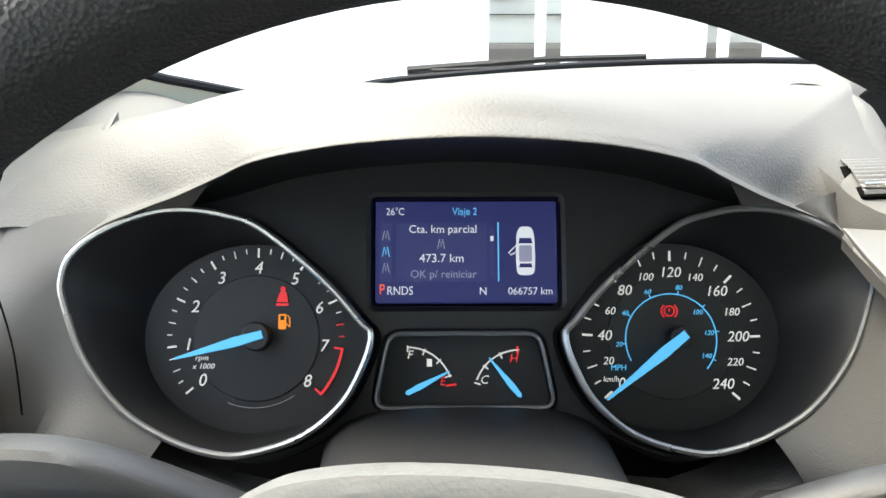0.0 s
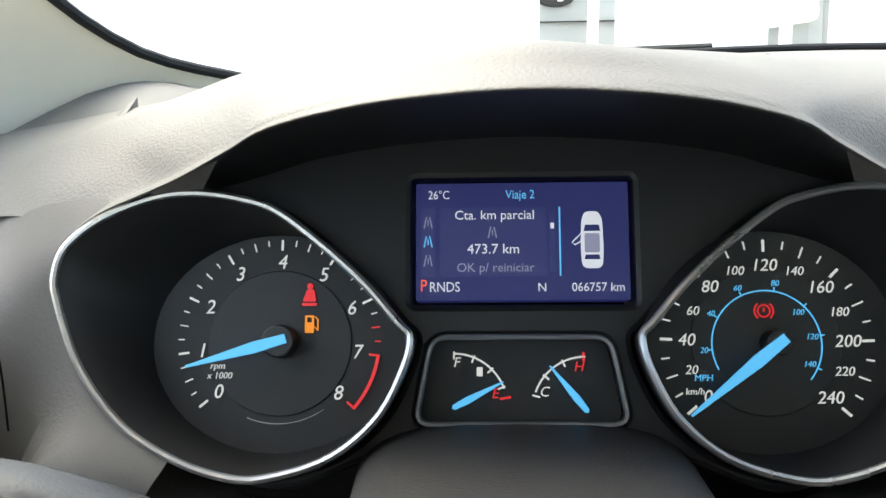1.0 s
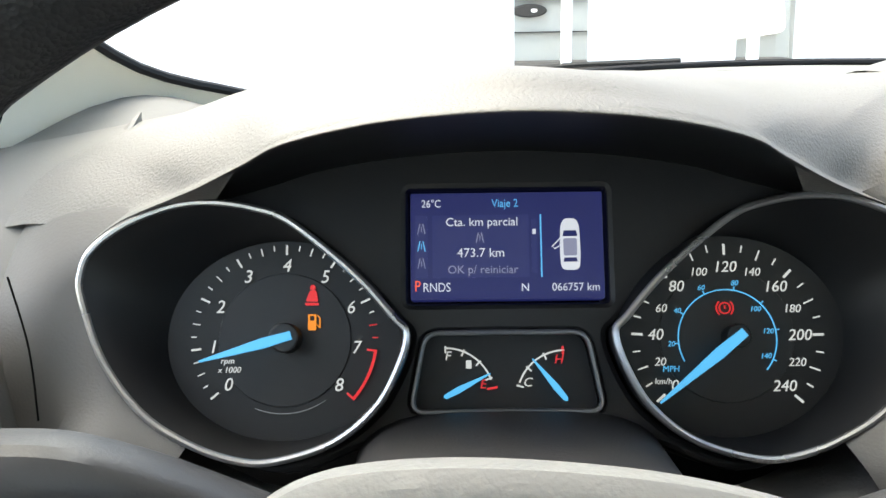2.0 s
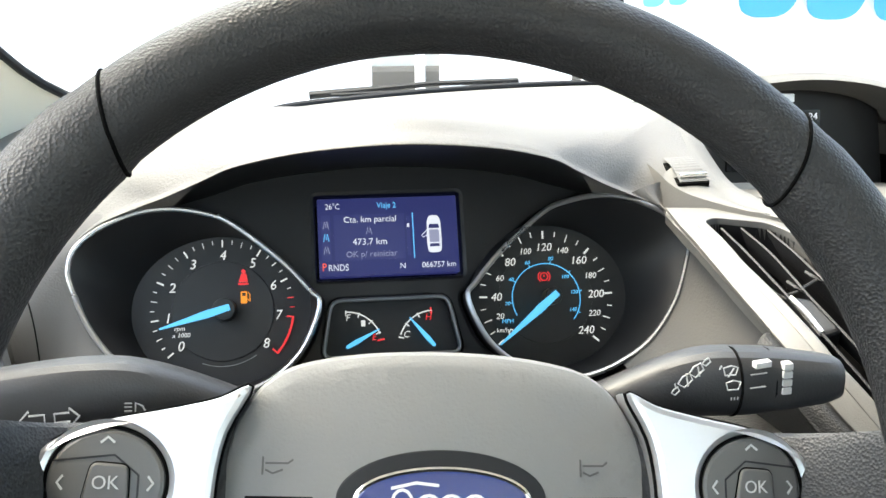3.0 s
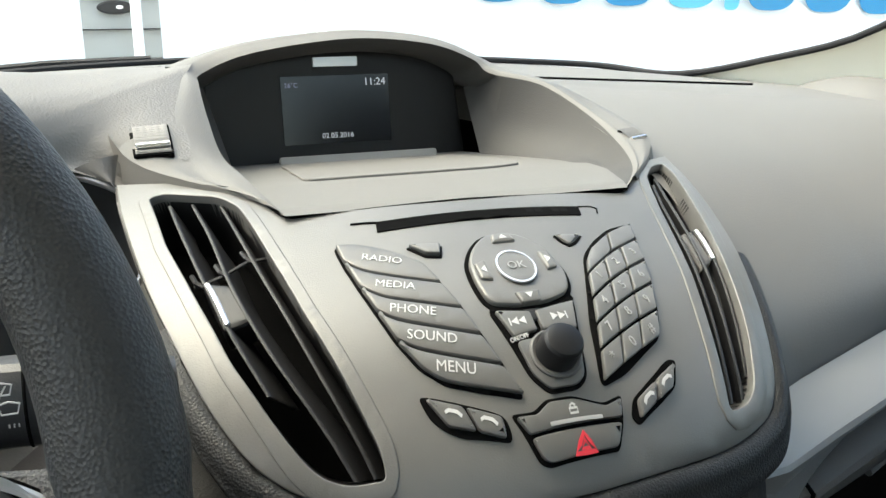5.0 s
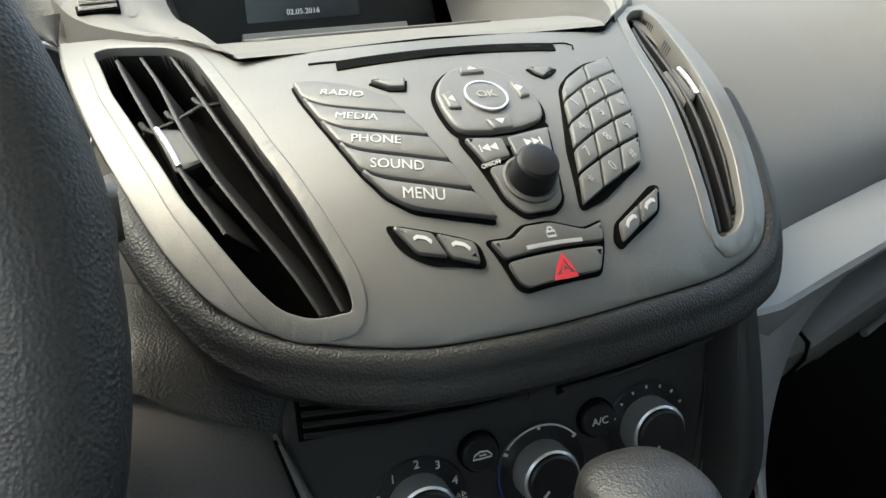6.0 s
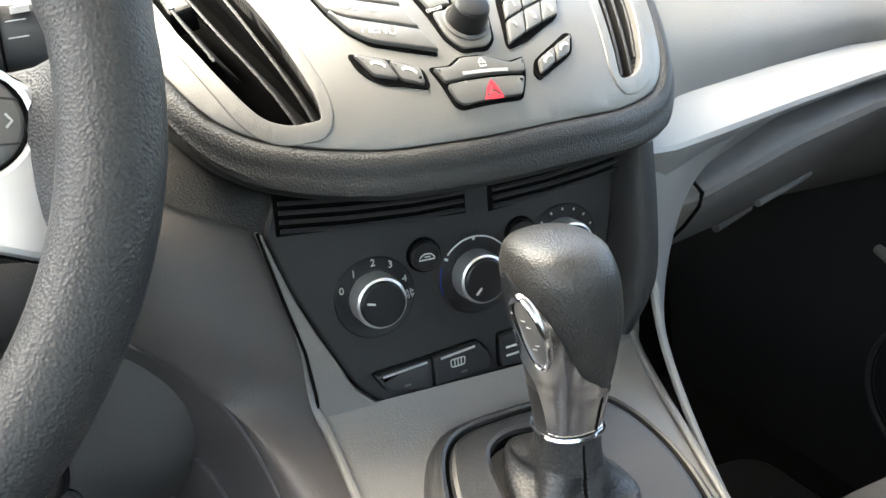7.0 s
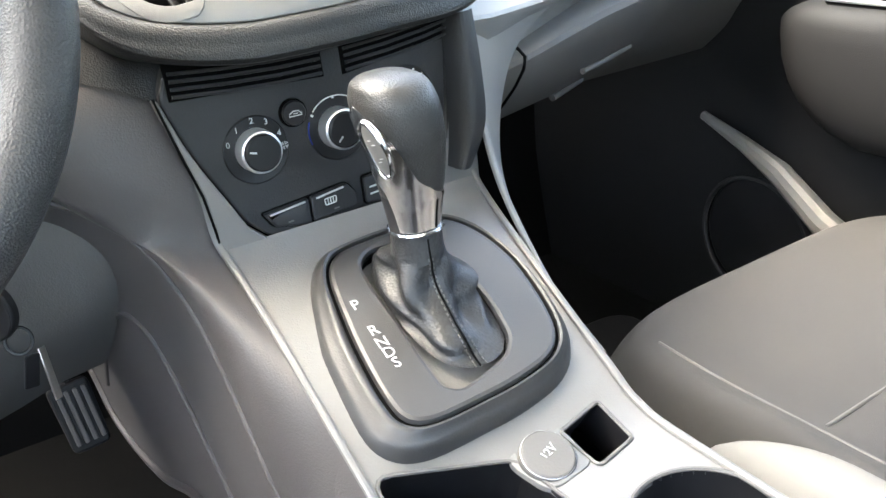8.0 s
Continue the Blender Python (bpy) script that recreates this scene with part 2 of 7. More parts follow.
def tube(pts, r, seg=10, closed=False, caps=True):
    """A tube along pts; r is a number or one for each point."""
    pts = [Vector(p) for p in pts]
    n = len(pts)
    rs = [r] * n if not hasattr(r, "__len__") else r
    verts, faces = [], []
    up = None
    for i in range(n):
        a = pts[i - 1] if (closed or i) else pts[i]
        b = pts[(i + 1) % n] if (closed or i < n - 1) else pts[i]
        t = (b - a).normalized()
        if up is None:
            up = t.orthogonal().normalized()
        up = (up - t * up.dot(t)).normalized()
        w = t.cross(up)
        for k in range(seg):
            an = 2 * math.pi * k / seg
            verts.append(pts[i] + (up * math.cos(an) + w * math.sin(an)) * rs[i])
    for i in range(n if closed else n - 1):
        for k in range(seg):
            i2, k2 = (i + 1) % n, (k + 1) % seg
            faces.append((i * seg + k, i2 * seg + k, i2 * seg + k2, i * seg + k2))
    if caps and not closed:
        faces += [tuple(range(seg)), tuple((n - 1) * seg + k for k in range(seg))]
    return raw(verts, faces)


def lathe(profile, m, seg=32):
    """Turns (radius, height) pairs about the z axis of m."""
    return grid(lambda u, v: m @ Vector((profile[round(v * (len(profile) - 1))][0] * math.cos(2 * math.pi * u), profile[round(v * (len(profile) - 1))][0] * math.sin(2 * math.pi * u), profile[round(v * (len(profile) - 1))][1])), seg, len(profile) - 1, close_u=True)


def box(m, sx, sy, sz, bevel=0.0, seg=2):
    bm = bmesh.new()
    bmesh.ops.create_cube(bm, size=1, matrix=Matrix.Diagonal((sx, sy, sz, 1)))
    if bevel:
        bmesh.ops.bevel(bm, geom=list(bm.edges), offset=bevel, segments=seg, profile=0.5, affect="EDGES")
    bmesh.ops.transform(bm, matrix=m, verts=bm.verts)
    return bm


def letters(text, size, fn, depth=0.0004, align="CENTER", shear=0.0, width=1.0, h=0.0):
    """Text as a mesh: fn(u, v, h) maps its plane into the world."""
    cu = bpy.data.curves.new("text", "FONT")
    cu.body, cu.size, cu.align_x, cu.align_y, cu.shear = text, size, align, "CENTER", shear
    cu.extrude, cu.resolution_u = depth / 2, 3
    ob = bpy.data.objects.new("text", cu)
    me = bpy.data.meshes.new_from_object(ob)
    bm = bmesh.new()
    bm.from_mesh(me)
    for v in bm.verts:
        v.co = fn(v.co.x * width, v.co.y, h + v.co.z + depth / 2)
    bpy.data.objects.remove(ob)
    bpy.data.curves.remove(cu)
    bpy.data.meshes.remove(me)
    return bm


def stroke(pts, w, fn, h=0.0, t=0.0004, closed=False):
    """A thin raised line of width w along 2D points."""
    pts = dense(pts, CURVED[fn], closed) if fn in CURVED else [Vector(p[:2]) for p in pts]
    n = len(pts)
    verts, faces = [], []
    for i in range(n):
        a = pts[i - 1] if (closed or i) else pts[i]
        b = pts[(i + 1) % n] if (closed or i < n - 1) else pts[i]
        d = (b - a).normalized()
        q = Vector((-d.y, d.x)) * w / 2
        for p, hh in ((pts[i] + q, h), (pts[i] + q, h + t), (pts[i] - q, h + t), (pts[i] - q, h)):
            verts.append(fn(p.x, p.y, hh))
    for i in range(n if closed else n - 1):
        j = (i + 1) % n
        for k in range(3):
            faces.append((i * 4 + k, j * 4 + k, j * 4 + k + 1, i * 4 + k + 1))
    return raw(verts, faces)


def merged(*bms):
    out = bmesh.new()
    for b in bms:
        me = bpy.data.meshes.new("tmp")
        b.to_mesh(me)
        b.free()
        out.from_mesh(me)
        bpy.data.meshes.remove(me)
    return out


def plane_fn(o, x, y):
    o, x, y = Vector(o), Vector(x).normalized(), Vector(y).normalized()
    n = x.cross(y)
    return lambda u, v, h=0.0: o + x * u + y * v + n * h


def shifted(fn, u0, v0, turn=0.0):
    c, s = math.cos(turn), math.sin(turn)
    return lambda u, v, h=0.0: fn(u0 + u * c - v * s, v0 + u * s + v * c, h)


def lerp(a, b, f):
    return a + (b - a) * f


def table(xs, ys):
    return lambda x: float(np.interp(x, xs, ys))


XC = 0.3585  # the car's middle plane
AXX = (1, 0, 0)
# ---- the car's shell and the surroundings ----
ground = tagged(part("ground", grid(lambda u, v: (-60 + 120 * u, -60 + 120 * v, 0), 8, 8), CONCRETE), "grey concrete yard", "ground", kind="structure")

ZR = 1.62


def shell_piece(name, bm, material, label):
    return tagged(part(name, bm, material), label, "car body", kind="structure")


shell_piece("floor", grid(lambda u, v: (-0.42 + 1.56 * u, -1.6 + 2.1 * v, 0.36), 8, 8), SHADECARPET, "carpeted car floor darkened for the footwell's shade")
shell_piece("wall_front", grid(lambda u, v: (-0.42 + 1.56 * u, 0.46 + 0.06 * v, 0.36 + 0.74 * v), 8, 8), SHADECARPET, "bulkhead behind the dashboard darkened for the footwell's shade")
shell_piece("ceiling", grid(lambda u, v: (-0.36 + 1.44 * u, -1.9 + 1.70 * v, ZR - 0.08 * (2 * u - 1) ** 2 - 0.04 * v), 10, 10), HEAD, "pale fabric headliner")
# unseen dark walls, added so less light reaches the cabin from behind and left
shell_piece("wall_back", box(pose(0.36, -1.64, 0.66), 1.56, 0.05, 0.64, 0.01), DOORM, "unseen dark wall closing the back of the cabin")
shell_piece("wall_left", box(pose(-0.46, -0.6, 0.65), 0.06, 2.2, 0.58, 0.03), DOORM, "unseen dark wall on the driver's side, low to let light in")
for x, nm in ((-0.44, "trim_pillar_left"), (1.12, "trim_pillar_right")):
    shell_piece(nm, box(pose(x, -0.72, 1.28), 0.05, 0.14, 0.68, 0.015), HEAD, "pale lined door pillar")
    shell_piece(nm + "_rear", box(pose(x, -1.58, 1.28), 0.05, 0.16, 0.68, 0.015), HEAD, "pale lined rear pillar")


def back_y(x):
    return 0.62 - 0.5 * (x - XC) ** 2


def back_z(x):
    return 1.150 - 0.10 * (x - XC) ** 2


# windshield: its lower edge runs along the dash and turns up the pillars
side_edge = [(0.500, 0.440, 1.1205), (0.570, 0.360, 1.138), (0.635, 0.270, 1.168), (0.665, 0.150, 1.240), (0.655, 0.000, 1.370), (0.610, -0.190, 1.530)]


def edge_pts(sx):
    pts = [(XC + sx * d, back_y(XC + d), back_z(XC + d)) for d in (0.0, 0.12, 0.24, 0.36, 0.44)]
    return pts + [(XC + sx * x, y, z) for x, y, z in side_edge]


EDGE = list(reversed(edge_pts(-1)))[:-1] + edge_pts(1)


def glass_pt(u, v):
    p = curve(EDGE, u)
    top = Vector((XC + (p.x - XC) * 0.88, -0.20, ZR - 0.07 - 0.06 * ((p.x - XC) / 0.66) ** 2))
    q = p.lerp(top, v)
    return q + Vector((0, 0.03, 0.02)) * math.sin(math.pi * v) + Vector((0, 0.012, 0.004))


ws = part("window_1", grid(glass_pt, 40, 12), GLASS)
tagged(ws, "clear curved windshield", "windshield", kind="structure")
ws.visible_shadow = False
tagged(part("baseboard", tube(smooth_line(EDGE, 90), 0.0042, 8), RUBBER), "black rubber seal round the windshield", "seal", kind="structure")
for sx, nm in ((1, "trim_right"), (-1, "trim_left")):
    pe = edge_pts(sx)[4:]

    def pil(u, v, sx=sx, pe=pe):
        p = curve(pe, u)
        k = 1 - 0.45 * u
        q = p + Vector((sx * 0.13, -0.10, -0.10)) * k
        return p.lerp(q, v) + Vector((sx * 0.012, -0.004, 0.012)) * math.sin(math.pi * v)
    tagged(part(nm, grid(pil, 24, 10), HEAD), "pale lined windshield pillar", "pillar", kind="structure")

# defroster grille lines and the wiper outside the glass
wiper = thing("windshield_wiper", "black windshield wiper resting outside at the foot of the glass", "wiper")
part("blade", tube([(lerp(-0.02, 0.46, k / 12), 0.668, 1.136 + 0.014 * k / 12) for k in range(13)], 0.0028, 6), RUBBER, wiper)
part("arm", tube([(0.24, 0.672, 1.152), (0.12, 0.678, 1.149), (-0.05, 0.684, 1.135)], [0.004, 0.004, 0.006], 6), RUBBER, wiper)

# white tarps with blue print, posts, parked vehicles behind
YT = 2.2


def tarp(name, x0, x1, label, y=YT):
    t = thing(name, label, "banner", "white tarps in front of the car")

    def f(u, v):
        return (lerp(x0, x1, u), y + 0.012 * math.sin(9 * u * (x1 - x0) + 3 * v), lerp(0.02, 3.0, v))
    sheet = grid(f, 30, 12)
    back = grid(lambda u, v: Vector(f(u, v)) + Vector((0, 0.006, 0)), 30, 12)
    part("sheet", merged(sheet, back), TARP, t)
    return t


t1 = tarp("tarp", -2.6, 0.137, "white tarp banner with pale blue printed lettering")
tarp("tarp", 0.345, 0.755, "plain white tarp hanging between two posts")
t3 = tarp("tarp", 0.925, 4.6, "long white tarp banner with large blue printed shapes")


def blob(t, x0, x1, z0, z1, material, lean=0.08, hole=None):
    fn = plane_fn((0, YT - 0.018, 0), (1, 0, 0), (0, 0, 1))
    w = x1 - x0
    o = rounded([(x0, z0), (x1, z0), (x1 + lean, z1), (x0 + lean, z1)], 0.42 * w, 6)
    hs = ()
    if hole:
        q = hole * w
        hs = (rounded([(x0 + q, z0 + 0.09), (x1 - q, z0 + 0.09), (x1 - q + lean, z1 - 0.09), (x0 + q + lean, z1 - 0.09)], 0.2 * w, 5),)
    part("print_shape", slab(o, fn, 0, 0.003, holes=hs), material, t)


zb = 1.285
blob(t3, 0.965, 1.035, zb + 0.02, 1.62, TARPCYAN, 0.12)
blob(t3, 1.05, 1.11, zb + 0.025, 1.66, TARPCYAN, 0.14)
xx = 1.27
for k, (w, m, hl) in enumerate([(0.20, TARPBLUE, 0.34), (0.20, TARPBLUE, 0.3), (0.22, TARPBLUE, 0.3), (0.22, TARPCYAN, 0.3), (0.06, TARPCYAN, None), (0.22, TARPBLUE, 0.32), (0.22, TARPBLUE, 0.36), (0.22, TARPBLUE, 0.32), (0.24, TARPBLUE, 0.3), (0.22, TARPBLUE, 0.32), (0.22, TARPBLUE, 0.3)]):
    blob(t3, xx, xx + w, zb - 0.01 - 0.035 * (xx - 1.2), 1.58, m, 0.06, hl)
    xx += w + 0.028
for k in range(6):
    blob(t1, -1.62 + 0.27 * k, -1.40 + 0.27 * k, 1.36, 1.66, TARPCYAN, 0.05, 0.3 if k % 2 else None)

for x0 in (0.281, 0.8):
    p = thing("tent_post", "white square steel tent post", "post", "tent posts")
    part("tube", box(pose(x0, YT - 0.02, 1.5), 0.028, 0.028, 3.0, 0.003), TARP, p)
    part("foot", box(pose(x0, YT - 0.02, 0.01), 0.12, 0.12, 0.012, 0.003), VANP, p)


van = thing("parked_van", "grey van parked nose-on behind the tarps", "van", "vehicles behind the tarps")
VF = plane_fn((0.24, 3.0, 0.0), AXX, (0, 0, 1))
vprof = rounded([(0.0, 0.30), (-0.02, 0.95), (0.02, 1.42), (0.30, 1.62), (0.80, 2.35), (1.0, 2.5), (4.6, 2.5), (4.7, 0.40), (4.6, 0.30)], 0.12, 3)
part("body", merged(slab(vprof, lambda u, w, h: Vector((0.24 + h, 3.0 + u, w)), 0, 0.98, 0.08), slab(vprof, lambda u, w, h: Vector((0.24 - h, 3.0 + u, w)), 0, 0.98, 0.08)), VANP, van)
part("grille", slab(rounded([(-0.26, 1.335), (0.26, 1.335), (0.24, 1.385), (-0.24, 1.385)], 0.02), VF, -0.02, 0.03, 0.004), DARK, van)
part("badge", slab(ring(0.0, 1.292, 0.062, 28, 0.024), VF, -0.02, 0.034, 0.006), DARK, van)
part("badge_mark", slab(ring(0.015, 1.292, 0.012, 12, 0.007), VF, 0.0, 0.037), TARP, van)
part("grille", slab(rounded([(-0.55, 1.435), (0.55, 1.435), (0.5, 1.50), (-0.5, 1.50)], 0.02), VF, -0.05, 0.0, 0.004), DARK, van)
part("crease", slab(rounded([(-0.8, 1.214), (0.8, 1.214), (0.8, 1.218), (-0.8, 1.218)], 0.001), VF, -0.02, 0.0285, 0.001), DARK, van)
part("bumper", slab(rounded([(-0.97, 0.40), (0.97, 0.40), (0.97, 1.115), (-0.97, 1.115)], 0.06), VF, -0.05, 0.07, 0.02), MID, van)
part("windscreen", slab(rounded([(-0.85, 0), (0.85, 0), (0.75, 0.75), (-0.75, 0.75)], 0.08), plane_fn((0.24, 3.33, 1.70), AXX, (0, 0.58, 0.81)), -0.02, 0.03, 0.005), GLOSS, van)
for sx in (-1, 1):
    part("headlight", slab(rounded([(sx * 0.62, 1.16), (sx * 0.93, 1.2), (sx * 0.9, 1.4), (sx * 0.66, 1.34)], 0.04), VF, -0.03, 0.03, 0.004), CHROME, van)
    for yy in (3.75, 6.6):
        part("wheel", lathe([(0.0, 0.1), (0.18, 0.1), (0.22, 0.06), (0.3, 0.08), (0.36, 0.05), (0.36, -0.12)], pose(0.24 + sx * 0.90, yy, 0.36, 0, 90 * sx, 0), 28), RUBBER, van)

truck = thing("parked_truck", "grey truck parked side-on behind the tarps", "truck", "vehicles behind the tarps")
KF = plane_fn((0.0, 3.05, 0.0), AXX, (0, 0, 1))
cab = rounded([(1.28, 0.55), (3.3, 0.55), (3.3, 2.6), (1.72, 2.6), (1.50, 1.75), (1.27, 1.55)], 0.06)
part("cab", slab(cab, KF, -1.9, 0.0, 0.03), VANP, truck)
front = rounded([(0.80, 0.45), (1.275, 0.45), (1.275, 1.56), (0.80, 1.50)], 0.05)
part("wing", slab(front, KF, -1.9, -0.02, 0.03), VANP, truck)
# flat black patch for the shade under the arch
part("wheel_arch", slab(rounded([(0.76, 0.3), (1.03, 0.3), (1.03, 1.05), (0.98, 1.20), (0.92, 1.225), (0.76, 1.225)], 0.05), KF, -0.03, -0.006), VOID, truck)
part("wheel", lathe([(0.0, 0.1), (0.22, 0.1), (0.27, 0.06), (0.40, 0.08), (0.45, 0.05), (0.45, -0.2)], pose(0.66, 3.10, 0.45, 90), 32), RUBBER, truck)
part("side_window", slab(rounded([(1.09, 1.46), (1.16, 1.33), (1.9, 1.33), (1.9, 2.1), (1.3, 2.1)], 0.03), KF, -0.01, 0.012, 0.004), GLOSS, truck)
part("window", slab(rounded([(0.80, 1.375), (1.005, 1.375), (1.005, 1.62), (0.80, 1.62)], 0.02), KF, -0.03, 0.0, 0.004), GLOSS, truck)
part("door_handle", slab(rounded([(1.118, 1.25), (1.138, 1.25), (1.138, 1.31), (1.118, 1.31)], 0.008), KF, 0.0, 0.03, 0.005), DARK, truck)
part("bumper", slab(rounded([(1.03, 0.35), (1.6, 0.35), (1.6, 1.045), (1.03, 1.045)], 0.02), KF, -0.05, 0.004, 0.004), MID, truck)

# ---- dashboard ----
dash = thing("dashboard", "grey-beige grained vinyl dashboard with a hooded instrument pod", "dashboard")


def loft(keys, u, v):
    """keys: (x, [(y, z), ...]) sections; u runs along x, v along the sections."""
    xs = [k[0] for k in keys]
    x = lerp(xs[0], xs[-1], u)
    n = len(keys[0][1])
    pts = [tuple(float(np.interp(x, xs, [k[1][i][j] for k in keys])) for j in (0, 1)) for i in range(n)]
    p = curve(pts, v)
    return Vector((x, p[0], p[1]))


def back_pt(u, v):
    x = -0.37 + 1.46 * u
    y0 = 0.17 if x < 0.6 else 0.17 - 0.1 * (x - 0.6)
    z0 = table([-0.37, -0.2, 0, 0.2, 0.36, 0.52, 0.7, 1.1], [1.10, 1.134, 1.147, 1.142, 1.142, 1.124, 1.111, 1.083])(x)
    y = lerp(y0, back_y(x) + 0.03, v)
    z = lerp(z0, back_z(x) - 0.004, v) + 0.004 * math.sin(math.pi * v)
    return (x, y, z)


part("top_panel", grid(back_pt, 60, 12), PAD, dash)

right_keys = [(0.505, [(0.18, 1.133), (0.1, 1.122), (0.0, 1.104), (-0.08, 1.072), (-0.15, 1.02), (-0.172, 0.965)]),
              (0.56, [(0.18, 1.127), (0.1, 1.117), (0.0, 1.093), (-0.07, 1.056), (-0.125, 1.005), (-0.136, 0.965)]),
              (0.68, [(0.165, 1.118), (0.1, 1.105), (0.02, 1.076), (-0.04, 1.035), (-0.075, 0.995), (-0.080, 0.963)]),
              (0.82, [(0.155, 1.108), (0.1, 1.096), (0.04, 1.068), (-0.01, 1.03), (-0.035, 0.99), (-0.032, 0.963)]),
              (1.10, [(0.13, 1.09), (0.09, 1.075), (0.04, 1.045), (0.0, 1.01), (-0.015, 0.98), (-0.010, 0.960)])]
part("passenger_pad", grid(lambda u, v: loft(right_keys, u, v), 40, 24), PAD, dash)
left_keys = [(-0.40, [(0.18, 1.10), (0.08, 1.085), (0.0, 1.06), (-0.05, 1.02), (-0.07, 0.97), (-0.075, 0.9)]),
             (-0.28, [(0.18, 1.12), (0.08, 1.108), (0.0, 1.083), (-0.045, 1.045), (-0.06, 0.99), (-0.065, 0.9)]),
             (-0.203, [(0.18, 1.134), (0.1, 1.125), (0.05, 1.105), (0.0, 1.065), (-0.02, 1.01), (-0.03, 0.9)])]
part("driver_pad", grid(lambda u, v: loft(left_keys, u, v), 20, 24), PAD, dash)



def pad_z(x, y):
    """Height of the driver's pad."""
    pts = [loft(left_keys, (x + 0.40) / 0.197, k / 60) for k in range(61)]
    return float(np.interp(-y, [-q.y for q in pts], [q.z for q in pts]))


def ramp(x, a, b):
    f = min(1, max(0, (x - a) / (b - a)))
    return f * f * (3 - 2 * f)


half = [(0.190, -0.037, 1.015), (0.1995, -0.0255, 1.050), (0.2010, -0.0205, 1.0735), (0.1965, -0.0165, 1.0850), (0.1815, -0.0125, 1.0965), (0.1575, -0.0140, 1.1065), (0.138, -0.030, 1.1150), (0.1134, -0.050, 1.1272), (0.0932, -0.068, 1.1372), (0.062, -0.083, 1.1452), (0.031, -0.0915, 1.1494), (0.0, -0.095, 1.1510)]
LIP = [(-x, y, z) for x, y, z in half] + half[-2::-1]


# where the hood's flanks run out: on the display pod's edge and on the driver's pad, from the lip's foot upwards
RUN_R = [(0.208, -0.030, 1.0950), (0.210, -0.028, 1.0990), (0.214, -0.028, 1.1015), (0.222, -0.018, 1.1055), (0.2275, 0.004, 1.1140), (0.2255, 0.045, 1.1303), (0.2325, 0.088, 1.1470), (0.2425, 0.128, 1.1580), (0.235, 0.176, 1.1520), (0.160, 0.195, 1.1500), (0.075, 0.195, 1.1500)]
RUN_L = [(x, y, pad_z(x, y)) for x, y in ((-0.245, -0.030), (-0.245, -0.020), (-0.245, -0.008), (-0.250, 0.010), (-0.252, 0.040), (-0.247, 0.080), (-0.235, 0.125), (-0.205, 0.175))] + [(-0.170, 0.190, 1.1420), (-0.125, 0.195, 1.1470), (-0.073, 0.195, 1.1500)]


def hood_pt(u, v):
    p = curve(LIP, u)
    out = Vector((p.x, 0, (p.z - 1.03))).normalized()
    e = abs(p.x) / 0.206
    n = 22 * min(u, 1 - u)
    k = 1 - 0.7 * e
    roll = p + Vector((out.x * 0.004, 0.013, 0.0060 * k))
    mid = p + Vector((out.x * 0.012, 0.045, 0.010 * (1 - e) + 0.005))
    far = Vector((p.x * 1.10, 0.09, lerp(1.158, p.z + 0.035, e ** 2)))
    back = Vector((p.x * 1.18, 0.19, lerp(1.149, min(1.135, p.z + 0.06), e ** 2)))
    end = curve(RUN_R if u > 0.5 else RUN_L, min(1, n / 10))
    w = ramp(n, 10.4, 6.8) * ramp(n, 2.0, 3.2)
    rise = table([0, 3, 5, 6, 7, 8, 9, 10], [0.004, 0.0075, 0.0068, 0.0035, -0.002, 0.0, 0.006, 0.013] if u > 0.5 else [0.002, 0.003, 0.0045, 0.007, 0.009, 0.011, 0.013, 0.015])(n)
    mid = mid.lerp(roll.lerp(end, 0.30) + Vector((0, 0, rise * 0.75)), w)
    far = far.lerp(roll.lerp(end, 0.68) + Vector((0, 0, rise * 0.85)), w)
    back = back.lerp(end, w)
    return curve([p + Vector((0, 0.003, -0.0010)), p, p + Vector((0, 0.003, 0.0022 * k)), roll, mid, far, back], v)


part("hood", grid(hood_pt, 110, 26), HOOD, dash, "grained hood over the instruments")


def under_pt(u, v):
    p = curve(LIP, 0.227 + 0.546 * u) + Vector((0, 0.002, -0.0008))
    q = Vector((p.x * 0.97, max(p.y, 0.030), lerp(1.034, p.z, 0.74)))
    return p.lerp(q, v) + Vector((0, 0, 0.004 * math.sin(math.pi * v)))


part("hood_lining", grid(under_pt, 48, 8), BLACK, dash, "dark lining under the hood")


def seam(name, pts, w=0.0016, parent=dash, material=VOID):
    part(name, tube(smooth_line(pts, 24), w, 6), material, parent, "dark seam")


def defrost(x):
    return (x, 0.46 - 0.35 * (x - XC) ** 2, table([-0.3, 0, 0.36], [1.128, 1.1395, 1.149])(x) + 0.0004)


for k in range(17):
    x0 = -0.13 + 0.022 * k
    part("defroster_slot", tube([defrost(x0 + 0.018 * j / 3) for j in range(4)], 0.0016, 5), VOID, dash, "dark defroster slot")
seam("panel_seam", [(x, 0.30 - 0.4 * (x - XC) ** 2, 1.1355 - 0.055 * (x - 0.5)) for x in (0.53, 0.62, 0.72, 0.80)], 0.0012)
for sx in (0, 1):
    c = (0.98, 0.27, 1.085) if sx else (-0.27, 0.29, 1.105)
    part("side_speaker_panel", grid(lambda u, v, c=c, sx=sx: Vector(c) + Vector(((u - 0.5) * 0.2, (v - 0.5) * 0.3, 0.045 * math.sin(math.pi * u) * math.sin(math.pi * v) - 0.01)), 12, 12), PAD, dash)

